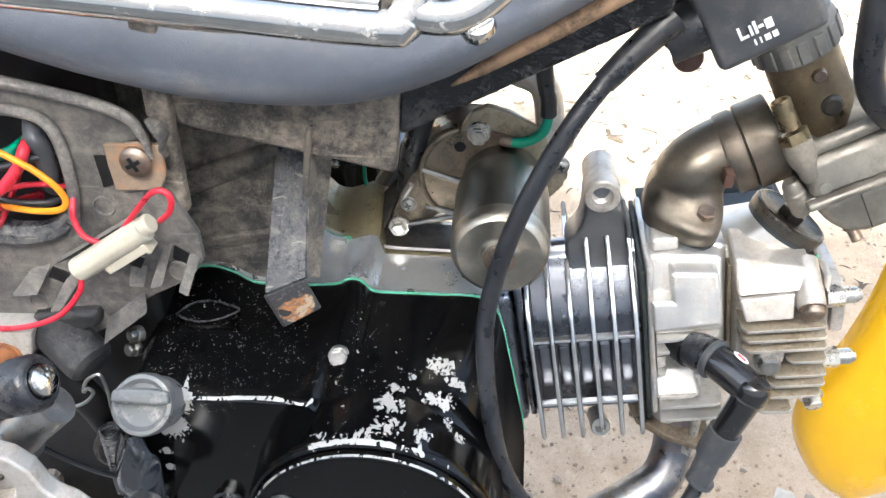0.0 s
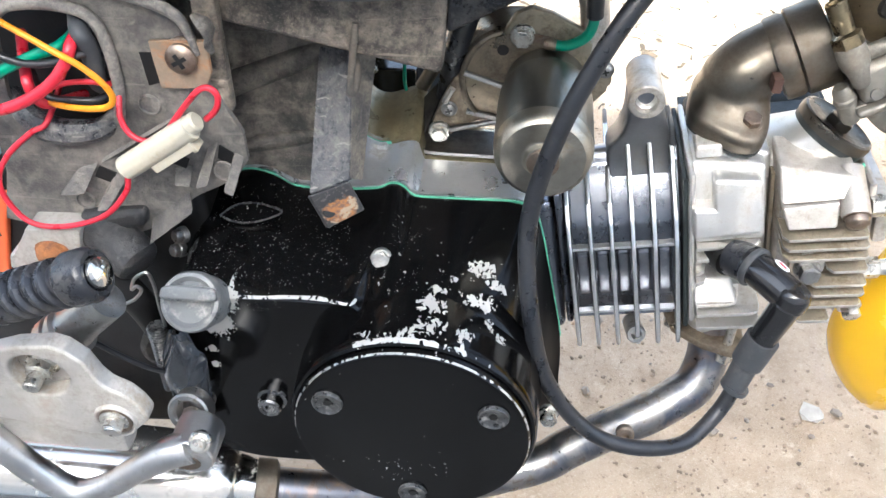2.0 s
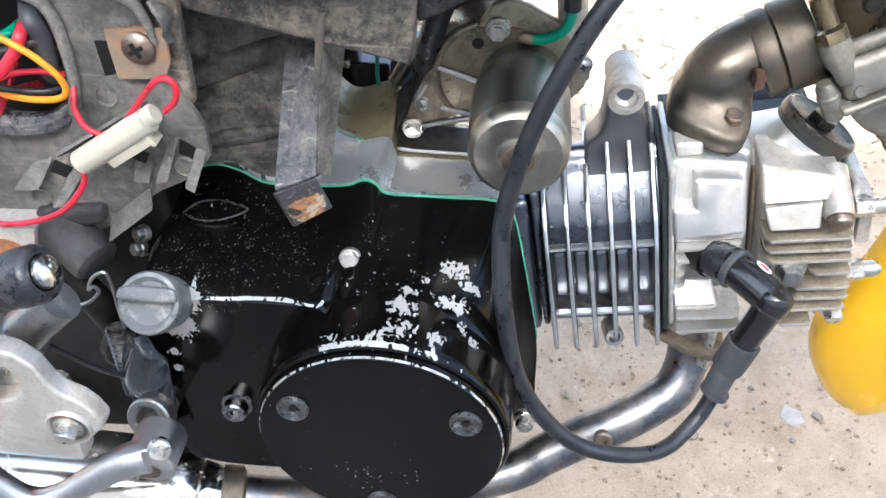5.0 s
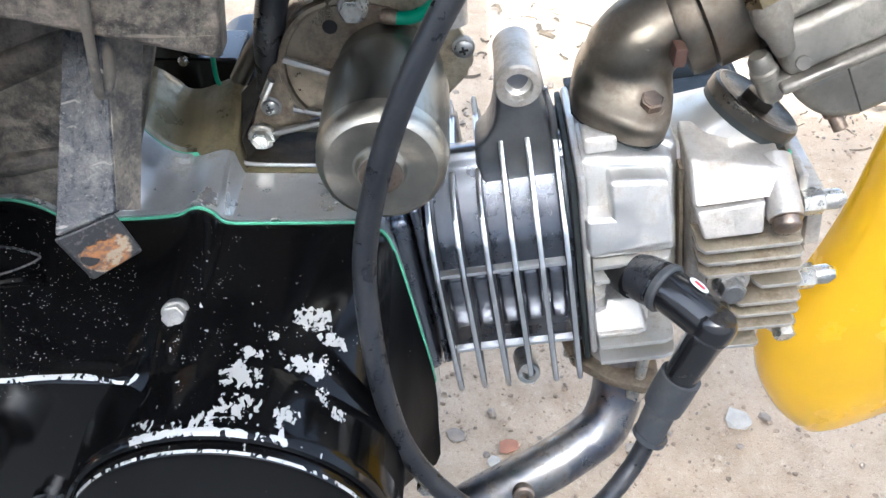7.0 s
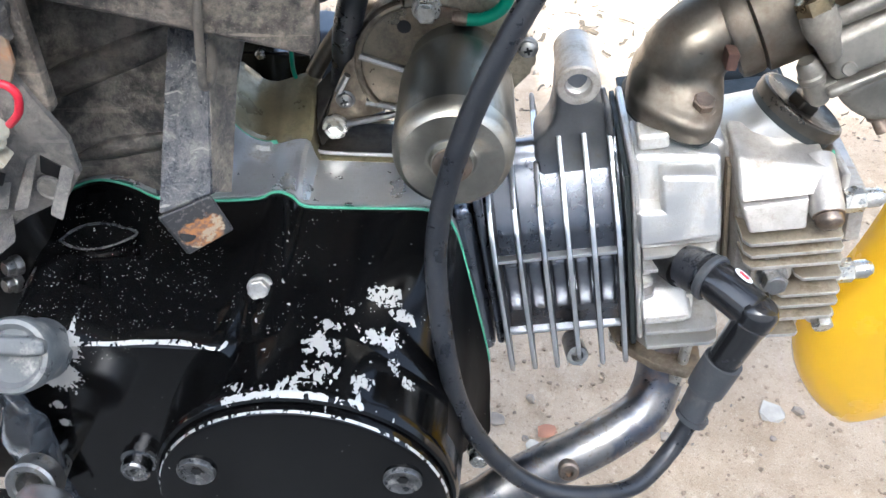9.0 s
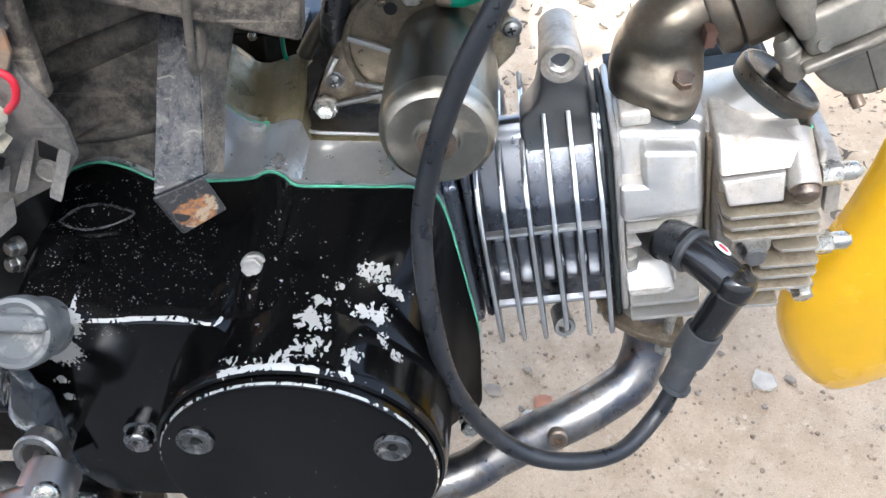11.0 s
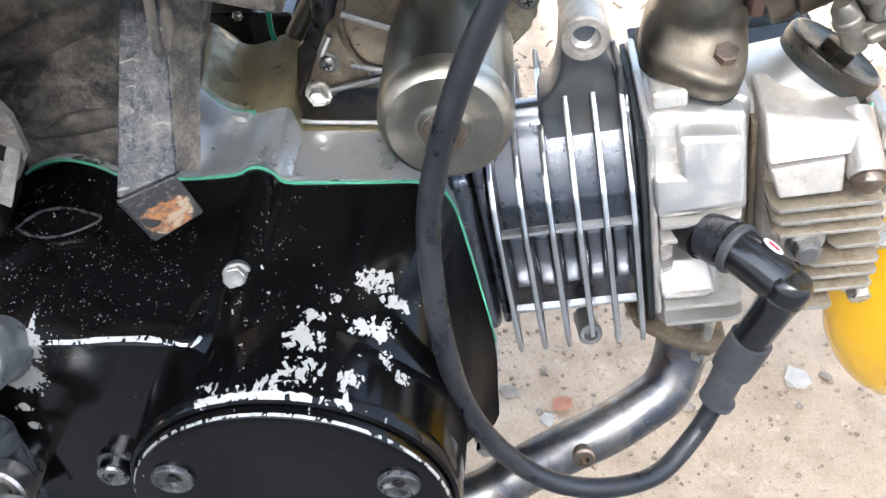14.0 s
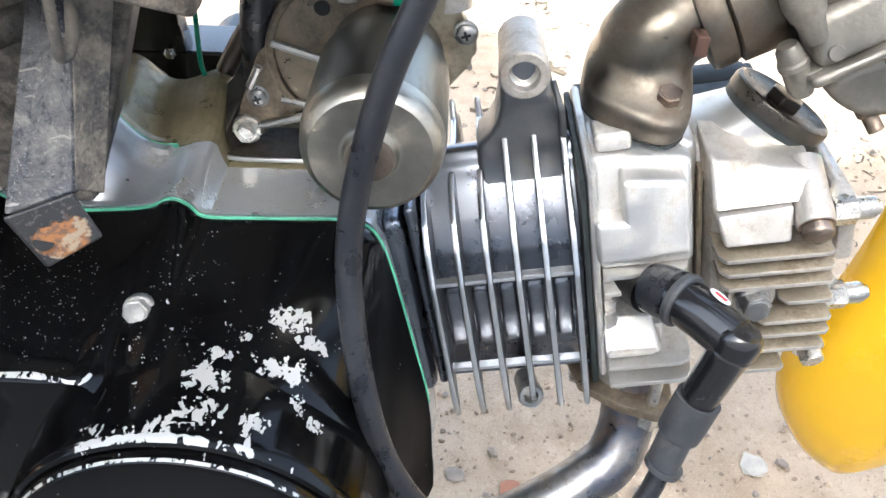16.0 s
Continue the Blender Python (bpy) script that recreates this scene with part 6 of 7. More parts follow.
for o in ((-0.1355, PY, 0.5150), (-0.185, PY, 0.452), (-0.1035, PY - 0.002, 0.4790)):
    bm = bmesh.new()
    lathe(bm, [(0.0058, -0.001), (0.0058, 0.0005), (0.0050, 0.0011), (0.0044, 0.0002), (0, 0.0002)], at(o, (0, -1, 0)), 28)
    part("moulded_ring", bm, PANEL, panel)
bm = bmesh.new()
prism(bm, [(-0.1275, 0.5515), (-0.0995, 0.5530), (-0.0995, 0.5365), (-0.1038, 0.5278), (-0.1263, 0.5265), (-0.1268, 0.540)], PY - 0.001, PY - 0.0035, "y", 0.0008)
part("screw_plate", bm, TAB_RUST, panel, "rusty tan screw plate")
s = part("screw", crossbolt((-0.1123, PY - 0.003, 0.5440), (0, -1, 0.05), 0.0075, 0.5), BOLT_OLD, panel, "large brown cross-head screw")
part("slot", cross_slot((-0.1123, PY - 0.003, 0.5440), (0, -1, 0.05), 0.0075, 0.5), DARK, s)
bm = bmesh.new()
tube(bm, [(-0.1030, 0.0640, 0.5660), (-0.0985, 0.0615, 0.5640), (-0.0965, 0.0630, 0.5580), (-0.0985, 0.0640, 0.5520), (-0.0972, 0.0650, 0.5470)], [0.0020, 0.0042, 0.0046, 0.0034, 0.0016], 7, 4, 0.35)
part("torn_flap", bm, PANEL, panel, "torn curled plastic flap", sharp=20)
# connector
plug = thing("wire_connector", (-0.128, 0.05, 0.50), "yellowed white nylon wire connector", "connector")
NM = Matrix.Translation((-0.1270, 0.052, 0.5020)) @ Matrix.Rotation(radians(-35), 4, "Y")
bm = bmesh.new()
prism(bm, [(0.0060 * math.cos(a), 0.0066 * math.sin(a)) for a in np.linspace(0, 2 * math.pi, 10, endpoint=False)], -0.0265, 0.0215, "x", 0.0012, 2, NM)
part("shell", bm, PLASTIC_WHITE, plug)
bm = bmesh.new()
box(bm, (-0.012, 0.017), (-0.0030, 0.005), (-0.0100, -0.005), 0.0008, NM)
box(bm, (0.0145, 0.017), (-0.0040, 0.005), (-0.0110, -0.005), 0.0005, NM)
part("latch", bm, PLASTIC_WHITE, plug)
bm = bmesh.new()
lathe(bm, [(0, 0), (0.0050, 0), (0.0050, 0.006), (0.0040, 0.007), (0, 0.007)], NM @ at((0.0195, 0, 0.001), (1, 0, 0)), 16)
part("neck", bm, PLASTIC_WHITE, plug)
# wires, each its own thing
def wire(name, pts, r, material, label):
    bm = bmesh.new()
    tube(bm, pts, r, 12, 8)
    return single(name, bm, material, pts[len(pts) // 2], label, "wire", "wires in the carrier")


wire("red_wire", [(-0.1003, 0.05, 0.5203), (-0.0936, 0.047, 0.5276), (-0.0912, 0.046, 0.5356), (-0.0948, 0.046, 0.5396), (-0.1013, 0.048, 0.5362), (-0.1123, 0.052, 0.5232), (-0.124, 0.054, 0.5089), (-0.1343, 0.055, 0.5022), (-0.1428, 0.056, 0.5046), (-0.147, 0.058, 0.5112), (-0.1481, 0.062, 0.5184), (-0.15, 0.085, 0.545)], 0.0015, WIRE_RED, "thin red wire looping to the white connector")
wire("red_wire", [(-0.1496, 0.055, 0.4817), (-0.1518, 0.052, 0.4719), (-0.1665, 0.05, 0.4566), (-0.1906, 0.05, 0.4475), (-0.2092, 0.05, 0.4489), (-0.218, 0.05, 0.4642), (-0.2171, 0.051, 0.4782), (-0.2085, 0.054, 0.4909), (-0.1959, 0.058, 0.5011), (-0.1888, 0.063, 0.5051), (-0.186, 0.085, 0.52)], 0.0015, WIRE_RED, "long thin red wire hanging below the carrier")
wire("red_cable", [(-0.168, 0.088, 0.552), (-0.1622, 0.06, 0.5509), (-0.1657, 0.054, 0.5421), (-0.176, 0.05, 0.5317), (-0.1947, 0.05, 0.5211), (-0.2171, 0.05, 0.5142), (-0.32, 0.05, 0.485)], 0.0029, WIRE_RED, "thick red battery cable")
wire("red_cable", [(-0.204, 0.088, 0.54), (-0.1916, 0.062, 0.5299), (-0.1893, 0.06, 0.5217), (-0.1846, 0.062, 0.516), (-0.18, 0.088, 0.506)], 0.0028, WIRE_RED, "short thick red cable end")
wire("red_wire", [(-0.15, 0.088, 0.525), (-0.1517, 0.066, 0.5269), (-0.1593, 0.062, 0.5297), (-0.1726, 0.062, 0.5279), (-0.1868, 0.064, 0.5217)], 0.0014, WIRE_RED, "thin red wire inside the carrier")
wire("orange_wire", [(-0.1917, 0.056, 0.562), (-0.18, 0.052, 0.5584), (-0.1674, 0.05, 0.5522), (-0.1558, 0.05, 0.545), (-0.1471, 0.05, 0.5366), (-0.1444, 0.051, 0.5285), (-0.1482, 0.052, 0.5227), (-0.1585, 0.054, 0.5195), (-0.1716, 0.057, 0.518), (-0.1836, 0.062, 0.5173), (-0.196, 0.085, 0.512)], 0.0016, WIRE_ORANGE, "orange wire bent in a loop")
wire("green_wire", [(-0.168, 0.088, 0.548), (-0.1712, 0.064, 0.5467), (-0.1813, 0.06, 0.5439), (-0.1981, 0.058, 0.5364), (-0.2166, 0.058, 0.5282), (-0.32, 0.06, 0.497)], 0.0027, WIRE_GREEN, "green cable leaving the carrier")
wire("black_wire", [(-0.1516, 0.07, 0.5401), (-0.1587, 0.06, 0.5452), (-0.1722, 0.057, 0.5416), (-0.1845, 0.056, 0.5408), (-0.195, 0.056, 0.5432), (-0.2004, 0.056, 0.5465)], 0.0019, WIRE_BLACK, "thin black wire inside the carrier")
wire("black_wire", [(-0.205, 0.088, 0.53), (-0.1899, 0.066, 0.5245), (-0.1816, 0.061, 0.52), (-0.1687, 0.061, 0.5192), (-0.158, 0.066, 0.5185), (-0.15, 0.088, 0.52)], 0.0020, WIRE_BLACK, "black wire behind the orange one")
wire("taped_loom", [(-0.172, 0.095, 0.563), (-0.1601, 0.066, 0.5551), (-0.1571, 0.064, 0.5475), (-0.1575, 0.066, 0.5359), (-0.1592, 0.07, 0.524), (-0.152, 0.095, 0.505)], 0.0047, RUBBER_GREY, "wire loom wrapped in grey tape")
bm = bmesh.new()
lathe(bm, [(0, -0.007), (0.0030, -0.007), (0.0034, 0.0), (0.0030, 0.007), (0, 0.007)], at((-0.2075, 0.054, 0.5500), (0.3, 0, 1)), 14)
single("wire_splice", bm, BRASS, (-0.2075, 0.054, 0.55), "brown taped wire splice", "wire splice")
bm = bmesh.new()
tube(bm, [(-0.2120, 0.0760, 0.5130), (-0.2040, 0.0700, 0.5045), (-0.1930, 0.0670, 0.4985), (-0.1790, 0.0665, 0.4970), (-0.1640, 0.0690, 0.4990), (-0.1540, 0.0760, 0.5060)], [0.0045, 0.0062, 0.0072, 0.0070, 0.0058, 0.0045], 9, 5)
single("wrapped_loom", bm, BLACK_STRAP, (-0.18, 0.068, 0.498), "loom wrapped in dusty black tape under the opening", "wire loom", sharp=25)
# near-black tray behind the opening
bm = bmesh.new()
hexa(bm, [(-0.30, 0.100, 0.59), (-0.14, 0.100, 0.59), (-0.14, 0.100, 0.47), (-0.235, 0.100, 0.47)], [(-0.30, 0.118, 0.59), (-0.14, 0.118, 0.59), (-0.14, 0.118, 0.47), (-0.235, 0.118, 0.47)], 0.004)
single("battery_tray", bm, DARK, (-0.2, 0.11, 0.53), "near-black battery tray behind the carrier", "tray")
battery = thing("battery", (-0.28, 0.09, 0.44), "pale blue battery with an orange label", "battery")
bm = bmesh.new()
hexa(bm, [(-0.36, 0.080, 0.535), (-0.246, 0.080, 0.535), (-0.2440, 0.080, 0.440), (-0.36, 0.080, 0.430)], [(-0.36, 0.098, 0.535), (-0.246, 0.098, 0.535), (-0.2440, 0.098, 0.440), (-0.36, 0.098, 0.430)], 0.003)
part("case", bm, BLUE, battery)
bm = bmesh.new()
hexa(bm, [(-0.36, 0.0785, 0.441), (-0.2400, 0.0785, 0.4420), (-0.262, 0.0785, 0.365), (-0.36, 0.0785, 0.355)], [(-0.36, 0.098, 0.441), (-0.2400, 0.098, 0.4420), (-0.262, 0.098, 0.365), (-0.36, 0.098, 0.355)], 0.002)
label = part("label", bm, ORANGE, battery, "bright orange paper label")
for i in range(3):
    bm = bmesh.new()
    box(bm, (-0.262 + 0.004 * i, -0.260 + 0.004 * i), (0.0780, 0.0785), (0.412, 0.420), 0)
    part("print_bar", bm, INK_DARK, label)

# ---- brackets below the carrier ----
bm = bmesh.new()
prism(bm, [(-0.2165, 0.4414), (-0.1843, 0.4430), (-0.1880, 0.4280), (-0.1935, 0.4200), (-0.2188, 0.4144), (-0.2340, 0.4107), (-0.2315, 0.4216), (-0.2243, 0.4236)], 0.052, 0.075, "y", 0.002)
tab = single("frame_tab", bm, ALU_DULL, (-0.205, 0.06, 0.43), "dusty pale frame tab under the carrier", "bracket")
part("bolt", crossbolt((-0.2040, 0.0515, 0.4262), (0, -1, 0.1), 0.0082), RUSTY, tab, "rusted round bolt")
bush = thing("rubber_mount", (-0.165, 0.055, 0.425), "dusty dark rubber bushing under the carrier", "rubber mount")
bm = bmesh.new()
lathe(bm, [(0, -0.020), (0.0135, -0.020), (0.0135, 0.008), (0.0128, 0.0110), (0.0105, 0.0130), (0.0070, 0.0136), (0, 0.0138)], at((-0.1665, 0.060, 0.4255), (0.80, -0.45, -0.42)), 36)
part("bushing", bm, BUSHING, bush)
bm = bmesh.new()
prism(bm, [(-0.190, 0.446), (-0.150, 0.452), (-0.152, 0.440), (-0.187, 0.430)], 0.062, 0.080, "y", 0.004, 3)
part("lug", bm, BUSHING, bush)
bm = bmesh.new()
tube(bm, [(-0.178, 0.036, 0.4075), (-0.1695, 0.036, 0.4067), (-0.1632, 0.036, 0.4066), (-0.1555, 0.036, 0.4108), (-0.1493, 0.035, 0.4187), (-0.1503, 0.034, 0.4231), (-0.1536, 0.034, 0.4207), (-0.1523, 0.036, 0.4254), (-0.1479, 0.036, 0.4299), (-0.1433, 0.036, 0.4312), (-0.1417, 0.036, 0.4224), (-0.1420, 0.036, 0.4097), (-0.1419, 0.036, 0.3976), (-0.1417, 0.036, 0.3923)], 0.0010, 10)
single("spring_hook", bm, BOLT_GREY, (-0.15, 0.036, 0.42), "thin steel wire hook looped over the mount", "hook")
bm = bmesh.new()
coilpts = [(-0.1478 - 0.00002 * t + (0.0050 - 0.000018 * t) * math.cos(t), 0.037 + (0.0050 - 0.000018 * t) * math.sin(t), 0.3900 - 0.00030 * t) for t in np.arange(0, 2 * math.pi * 28, 0.5)]
tube(bm, coilpts, 0.0008, 8, 1)
single("return_spring", bm, SCREW_BLACK, (-0.148, 0.036, 0.36), "thin dark steel coil spring", "spring")
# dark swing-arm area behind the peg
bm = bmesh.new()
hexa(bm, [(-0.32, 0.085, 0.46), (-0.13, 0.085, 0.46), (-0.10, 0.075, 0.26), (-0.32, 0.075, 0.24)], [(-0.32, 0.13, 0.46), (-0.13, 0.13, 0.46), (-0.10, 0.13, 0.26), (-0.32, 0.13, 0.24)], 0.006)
swing = thing("swing_arm_pivot", (-0.2, 0.1, 0.35), "near-black swing arm pivot plate", "swing arm")
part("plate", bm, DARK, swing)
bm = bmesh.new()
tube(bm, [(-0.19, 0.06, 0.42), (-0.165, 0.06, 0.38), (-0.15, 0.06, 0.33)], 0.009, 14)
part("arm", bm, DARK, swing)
bm = bmesh.new()
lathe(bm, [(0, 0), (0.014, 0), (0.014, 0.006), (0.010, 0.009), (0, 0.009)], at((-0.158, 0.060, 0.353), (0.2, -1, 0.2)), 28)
single("pivot_nut", bm, BLACK_BROWN, (-0.158, 0.06, 0.353), "dark round pivot nut", "nut")
bm = bmesh.new()
tube(bm, [(-0.185, 0.0, 0.435), (-0.165, 0.01, 0.400), (-0.150, 0.02, 0.375), (-0.140, 0.03, 0.360)], 0.0016, 8)
single("brake_cable", bm, WIRE_BLACK, (-0.16, 0.01, 0.40), "thin black cable behind the plate", "cable")

# ---- footpeg, its plate and the kick lever ----
peg = thing("footpeg", (-0.16, -0.04, 0.48), "folded footpeg with a ribbed grey rubber", "footpeg")
PA, PB = Vector((-0.1190, -0.042, 0.5036)), Vector((-0.3030, -0.042, 0.4270))
bm = bmesh.new()
prof = [(0, 0.0022), (0.0072, 0.0022), (0.0076, 0.0002), (0.0096, 0.0), (0.0110, 0.0010), (0.0118, 0.0030), (0.0119, 0.0070), (0.0118, 0.0125), (0.0112, 0.0138)]
for i in range(27):
    h = 0.0150 + i * 0.0068
    prof += [(0.0090, h), (0.0088, h + 0.0022), (0.0102, h + 0.0028), (0.0111, h + 0.0035), (0.0112, h + 0.0050), (0.0106, h + 0.0060)]
lathe(bm, prof + [(0, 0.20)], at(PA, PB - PA), 48)
lean = (PB - PA).normalized()
for v in bm.verts:  # the ribs run round the rubber at a slant
    h = (v.co - PA).dot(lean)
    if 0.014 < h < 0.19:
        v.co += lean * 0.22 * ((v.co - PA) - lean * h).dot(Vector((lean.z, 0, -lean.x)))
part("rubber", bm, PEG_RUBBER, peg)
bm = bmesh.new()
lathe(bm, [(0, 0.0046), (0.0042, 0.0042), (0.0062, 0.0028), (0.0070, 0.0), (0.0070, -0.006), (0, -0.006)], at(PA, PA - PB), 28)
part("tip", bm, CHROME, peg, "bright metal tip")
bm = bmesh.new()
m = at((-0.1710, -0.004, 0.4240), (0.72, 0.10, 0.68))
lathe(bm, [(0, -0.01), (0.0140, -0.01), (0.0140, -0.003), (0.0125, -0.0025), (0.0125, 0.0005), (0.0136, 0.001), (0.0136, 0.004), (0.0112, 0.005), (0.0104, 0.014), (0.0106, 0.034), (0, 0.034)], m, 36)
part("shaft", bm, BOLT_GREY, peg, "bright shaft with washers")
mount = thing("footpeg_plate", (-0.17, -0.03, 0.42), "dull cast alloy footpeg plate with two bolts", "mounting plate")
bm = bmesh.new()
BORE = Vector((-0.1752, 0, 0.4205))
sheet_with_hole(bm, [(-0.30, 0.405), (-0.2026, 0.4312), (-0.1831, 0.4391), (-0.1651, 0.4421), (-0.1580, 0.4399), (-0.1504, 0.4323), (-0.1464, 0.4207), (-0.1422, 0.4147), (-0.1347, 0.4107), (-0.1294, 0.4038), (-0.1264, 0.3964), (-0.1275, 0.3922), (-0.1336, 0.3855), (-0.1429, 0.3809), (-0.1601, 0.3779), (-0.1802, 0.3814), (-0.2181, 0.3859), (-0.30, 0.386)], [(BORE.x + 0.0150 * math.cos(t), BORE.z + 0.0138 * math.sin(t)) for t in np.linspace(0, 2 * math.pi, 48, endpoint=False)], -0.030, -0.0195, 192)
bmesh.ops.remove_doubles(bm, verts=bm.verts, dist=1e-6)
bevel(bm, [e for e in bm.edges if len(e.link_faces) == 2 and e.calc_face_angle(0) > 0.9], 0.0018, 3)
part("plate", bm, ALU_DULL, mount)
bm = bmesh.new()
lathe(bm, [(0.0, -0.0005), (0.0160, -0.0005), (0.0160, -0.003), (0, -0.003)], at((BORE.x, -0.0200, BORE.z), (0, -1, 0)), 40)
part("bore_floor", bm, ALU_DULL, mount)
o, r = (-0.1432, -0.0305, 0.3925), 0.0105
bm = bmesh.new()
lathe(bm, [(r * 0.8, -0.002), (r * 0.92, 0.0014), (r, 0.0018), (r * 1.06, 0.0008), (r * 1.06, -0.002)], at(o, (0, -1, 0)), 36)
part("counterbore", bm, ALU_DULL, mount)
bm = bmesh.new()
lathe(bm, [(0, 0.0009), (r * 0.82, 0.0009), (r * 0.82, -0.001), (0, -0.001)], at(o, (0, -1, 0)), 36)
part("bolt_seat", bm, BOLT_OLD, mount)
part("nut", hexbolt((-0.1790, -0.0195, 0.4175), (0.03, -0.98, -0.15), 0.0125, 0.006, 0.0085, 0.2), BOLT, mount)
bm = bmesh.new()
lathe(bm, [(0, 0), (0.0042, 0), (0.0042, 0.0090), (0.0036, 0.0098), (0, 0.0098)], at((-0.1792, -0.0245, 0.4168), (0.03, -0.98, -0.15)), 20)
part("stud", bm, BOLT, mount)
part("bolt", hexbolt((-0.1437, -0.0305, 0.3922), (0.05, -0.96, -0.1), 0.0095, 0.007, 0.0078, 0.1), BOLT, mount)
bm = bmesh.new()
box(bm, (-0.32, -0.150), (-0.020, -0.006), (0.350, 0.376), 0.003)
part("lower_bar", bm, ALU_DULL, mount)
kick = thing("kick_lever", (-0.12, -0.01, 0.35), "chromed kick start lever on its shaft", "kick lever")
bm = bmesh.new()
tube(bm, [(-0.1170, -0.016, 0.3560), (-0.1290, -0.019, 0.3520), (-0.1480, -0.022, 0.3390), (-0.1660, -0.024, 0.3250), (-0.1870, -0.025, 0.3170), (-0.2050, -0.026, 0.3350), (-0.2250, -0.027, 0.3680), (-0.27, -0.03, 0.43)], [0.0095, 0.0090, 0.0075, 0.0072, 0.0075, 0.0078, 0.0080, 0.0080], 24, 8)
lathe(bm, [(0, -0.012), (0.0125, -0.012), (0.0132, -0.010), (0.0132, 0.009), (0.0122, 0.0105), (0, 0.0105)], at((-0.1165, -0.010, 0.3520), (0, -1, 0)), 36)
part("arm", bm, SATIN, kick)
bm = bmesh.new()
lathe(bm, [(0.0072, -0.008), (0.0072, 0.0010), (0.0085, 0.0020), (0.0112, 0.0020), (0.0122, 0.0008), (0.0122, -0.008)], at((-0.1262, 0.0080, 0.3535), (-0.05, -0.92, 0.38)), 36)
part("collar", bm, BOLT_GREY, kick, "grey collar round the shaft")
bm = bmesh.new()
lathe(bm, [(0, 0.0), (0.0078, 0.0), (0.0078, 0.0006), (0, 0.0007)], Matrix.Translation((-0.1195, -0.0207, 0.3480)) @ at((0, 0, 0), (0, -1, 0)).to_3x3().to_4x4() @ Matrix.Diagonal((1.1, 0.75, 1, 1)), 24)
part("splined_shaft", bm, BOLT_OLD, kick, "brown splined shaft end")
part("pinch_bolt", hexbolt((-0.1090, -0.0190, 0.3650), (0.1, -0.85, 0.5), 0.0078, 0.0045, 0.0062, 0.3), BOLT, kick)
bm = bmesh.new()
lathe(bm, [(0, -0.03), (0.0085, -0.03), (0.0085, 0.012), (0, 0.012)], at((-0.1265, 0.010, 0.342), (0.1, -1, 0.1)), 28)
part("shaft", bm, BOLT, kick)

# ---- yellow leg shield ----
def pillow(bm, poly, levels):
    c = Vector((sum(p[0] for p in poly) / len(poly), 0, sum(p[1] for p in poly) / len(poly)))
    ring = spline([(p[0], 0, p[1]) for p in poly] + [(poly[0][0], 0, poly[0][1])], 6)[:-1]
    rings = [[(c.x + (p.x - c.x) * k, y, c.z + (p.z - c.z) * k) for p in ring] for k, y in levels]
    return loft(bm, rings)


bm = bmesh.new()
pillow(bm, [(0.3020, 0.480), (0.2965, 0.452), (0.2930, 0.4100), (0.2865, 0.3740), (0.2770, 0.3420), (0.2690, 0.3100), (0.2745, 0.2810), (0.2900, 0.2530), (0.3080, 0.2340), (0.3260, 0.2280), (0.3600, 0.250), (0.420, 0.30), (0.50, 0.36), (0.52, 0.50), (0.42, 0.56), (0.33, 0.53)],
       [(0.96, 0.1745), (0.985, 0.1750), (1.0, 0.1720), (0.995, 0.166), (0.97, 0.160), (0.90, 0.154), (0.75, 0.149), (0.5, 0.146), (0.2, 0.145)])
shield = thing("leg_shield", (0.38, 0.17, 0.38), "glossy yellow plastic leg shield with pale scuffs", "leg shield")
part("panel", bm, YELLOW, shield)
rs = random.Random(8)
for k in range(7):
    bm = bmesh.new()
    sx, sz, a = 0.300 + rs.uniform(0, 0.022), 0.318 + rs.uniform(-0.05, 0.05), rs.uniform(0.2, 1.4)
    n = rs.uniform(0.0020, 0.0050)
    prism(bm, [(sx - n * math.cos(a), sz - n * math.sin(a)), (sx + 0.0007, sz - 0.0005), (sx + n * math.cos(a), sz + n * math.sin(a)), (sx - 0.0006, sz + 0.0006)], 0.1535, 0.1600, "y")
    part("scuff", bm, SCUFF, shield, "pale scratch")

bm = bmesh.new()
tube(bm, [(0.43, 0.147, 0.45), (0.41, 0.170, 0.47), (0.36, 0.175, 0.52), (0.28, 0.15, 0.70), (0.25, 0.130, 0.735)], 0.006, 12)
part("shield_stay", bm, BLACK_STEEL, chassis)
bm = bmesh.new()
tube(bm, [(-0.10, -0.026, 0.660), (-0.10, 0.02, 0.66), (-0.10, 0.085, 0.62)], 0.005, 12)
part("rail_stay", bm, BLACK_STEEL, chassis)
bm = bmesh.new()
box(bm, (-0.085, -0.0265), (0.236, 0.273), (0.395, 0.4480), 0.003)
prism(bm, [(-0.085, 0.440), (-0.046, 0.440), (-0.050, 0.462), (-0.054, 0.52), (-0.085, 0.52)], 0.238, 0.252, "y", 0.003)
inner = single("inner_frame_plate", bm, PLASTIC_BLACK, (-0.055, 0.245, 0.45), "glossy black inner frame bracket behind the case", "frame bracket")
part("bolt", crossbolt((-0.0560, 0.2355, 0.4475), (0, -0.9, 0.4), 0.0022), BOLT, inner)
bm = bmesh.new()
prism(bm, [(-0.066, 0.380), (0.010, 0.380), (0.012, 0.425), (-0.002, 0.440), (-0.030, 0.445), (-0.044, 0.441), (-0.052, 0.428)], 0.267, 0.305, "y", 0.009, 4)
single("plastic_cover", bm, BLUE_GREY, (-0.02, 0.29, 0.41), "blue-grey plastic cover behind the engine", "plastic cover", sharp=60)

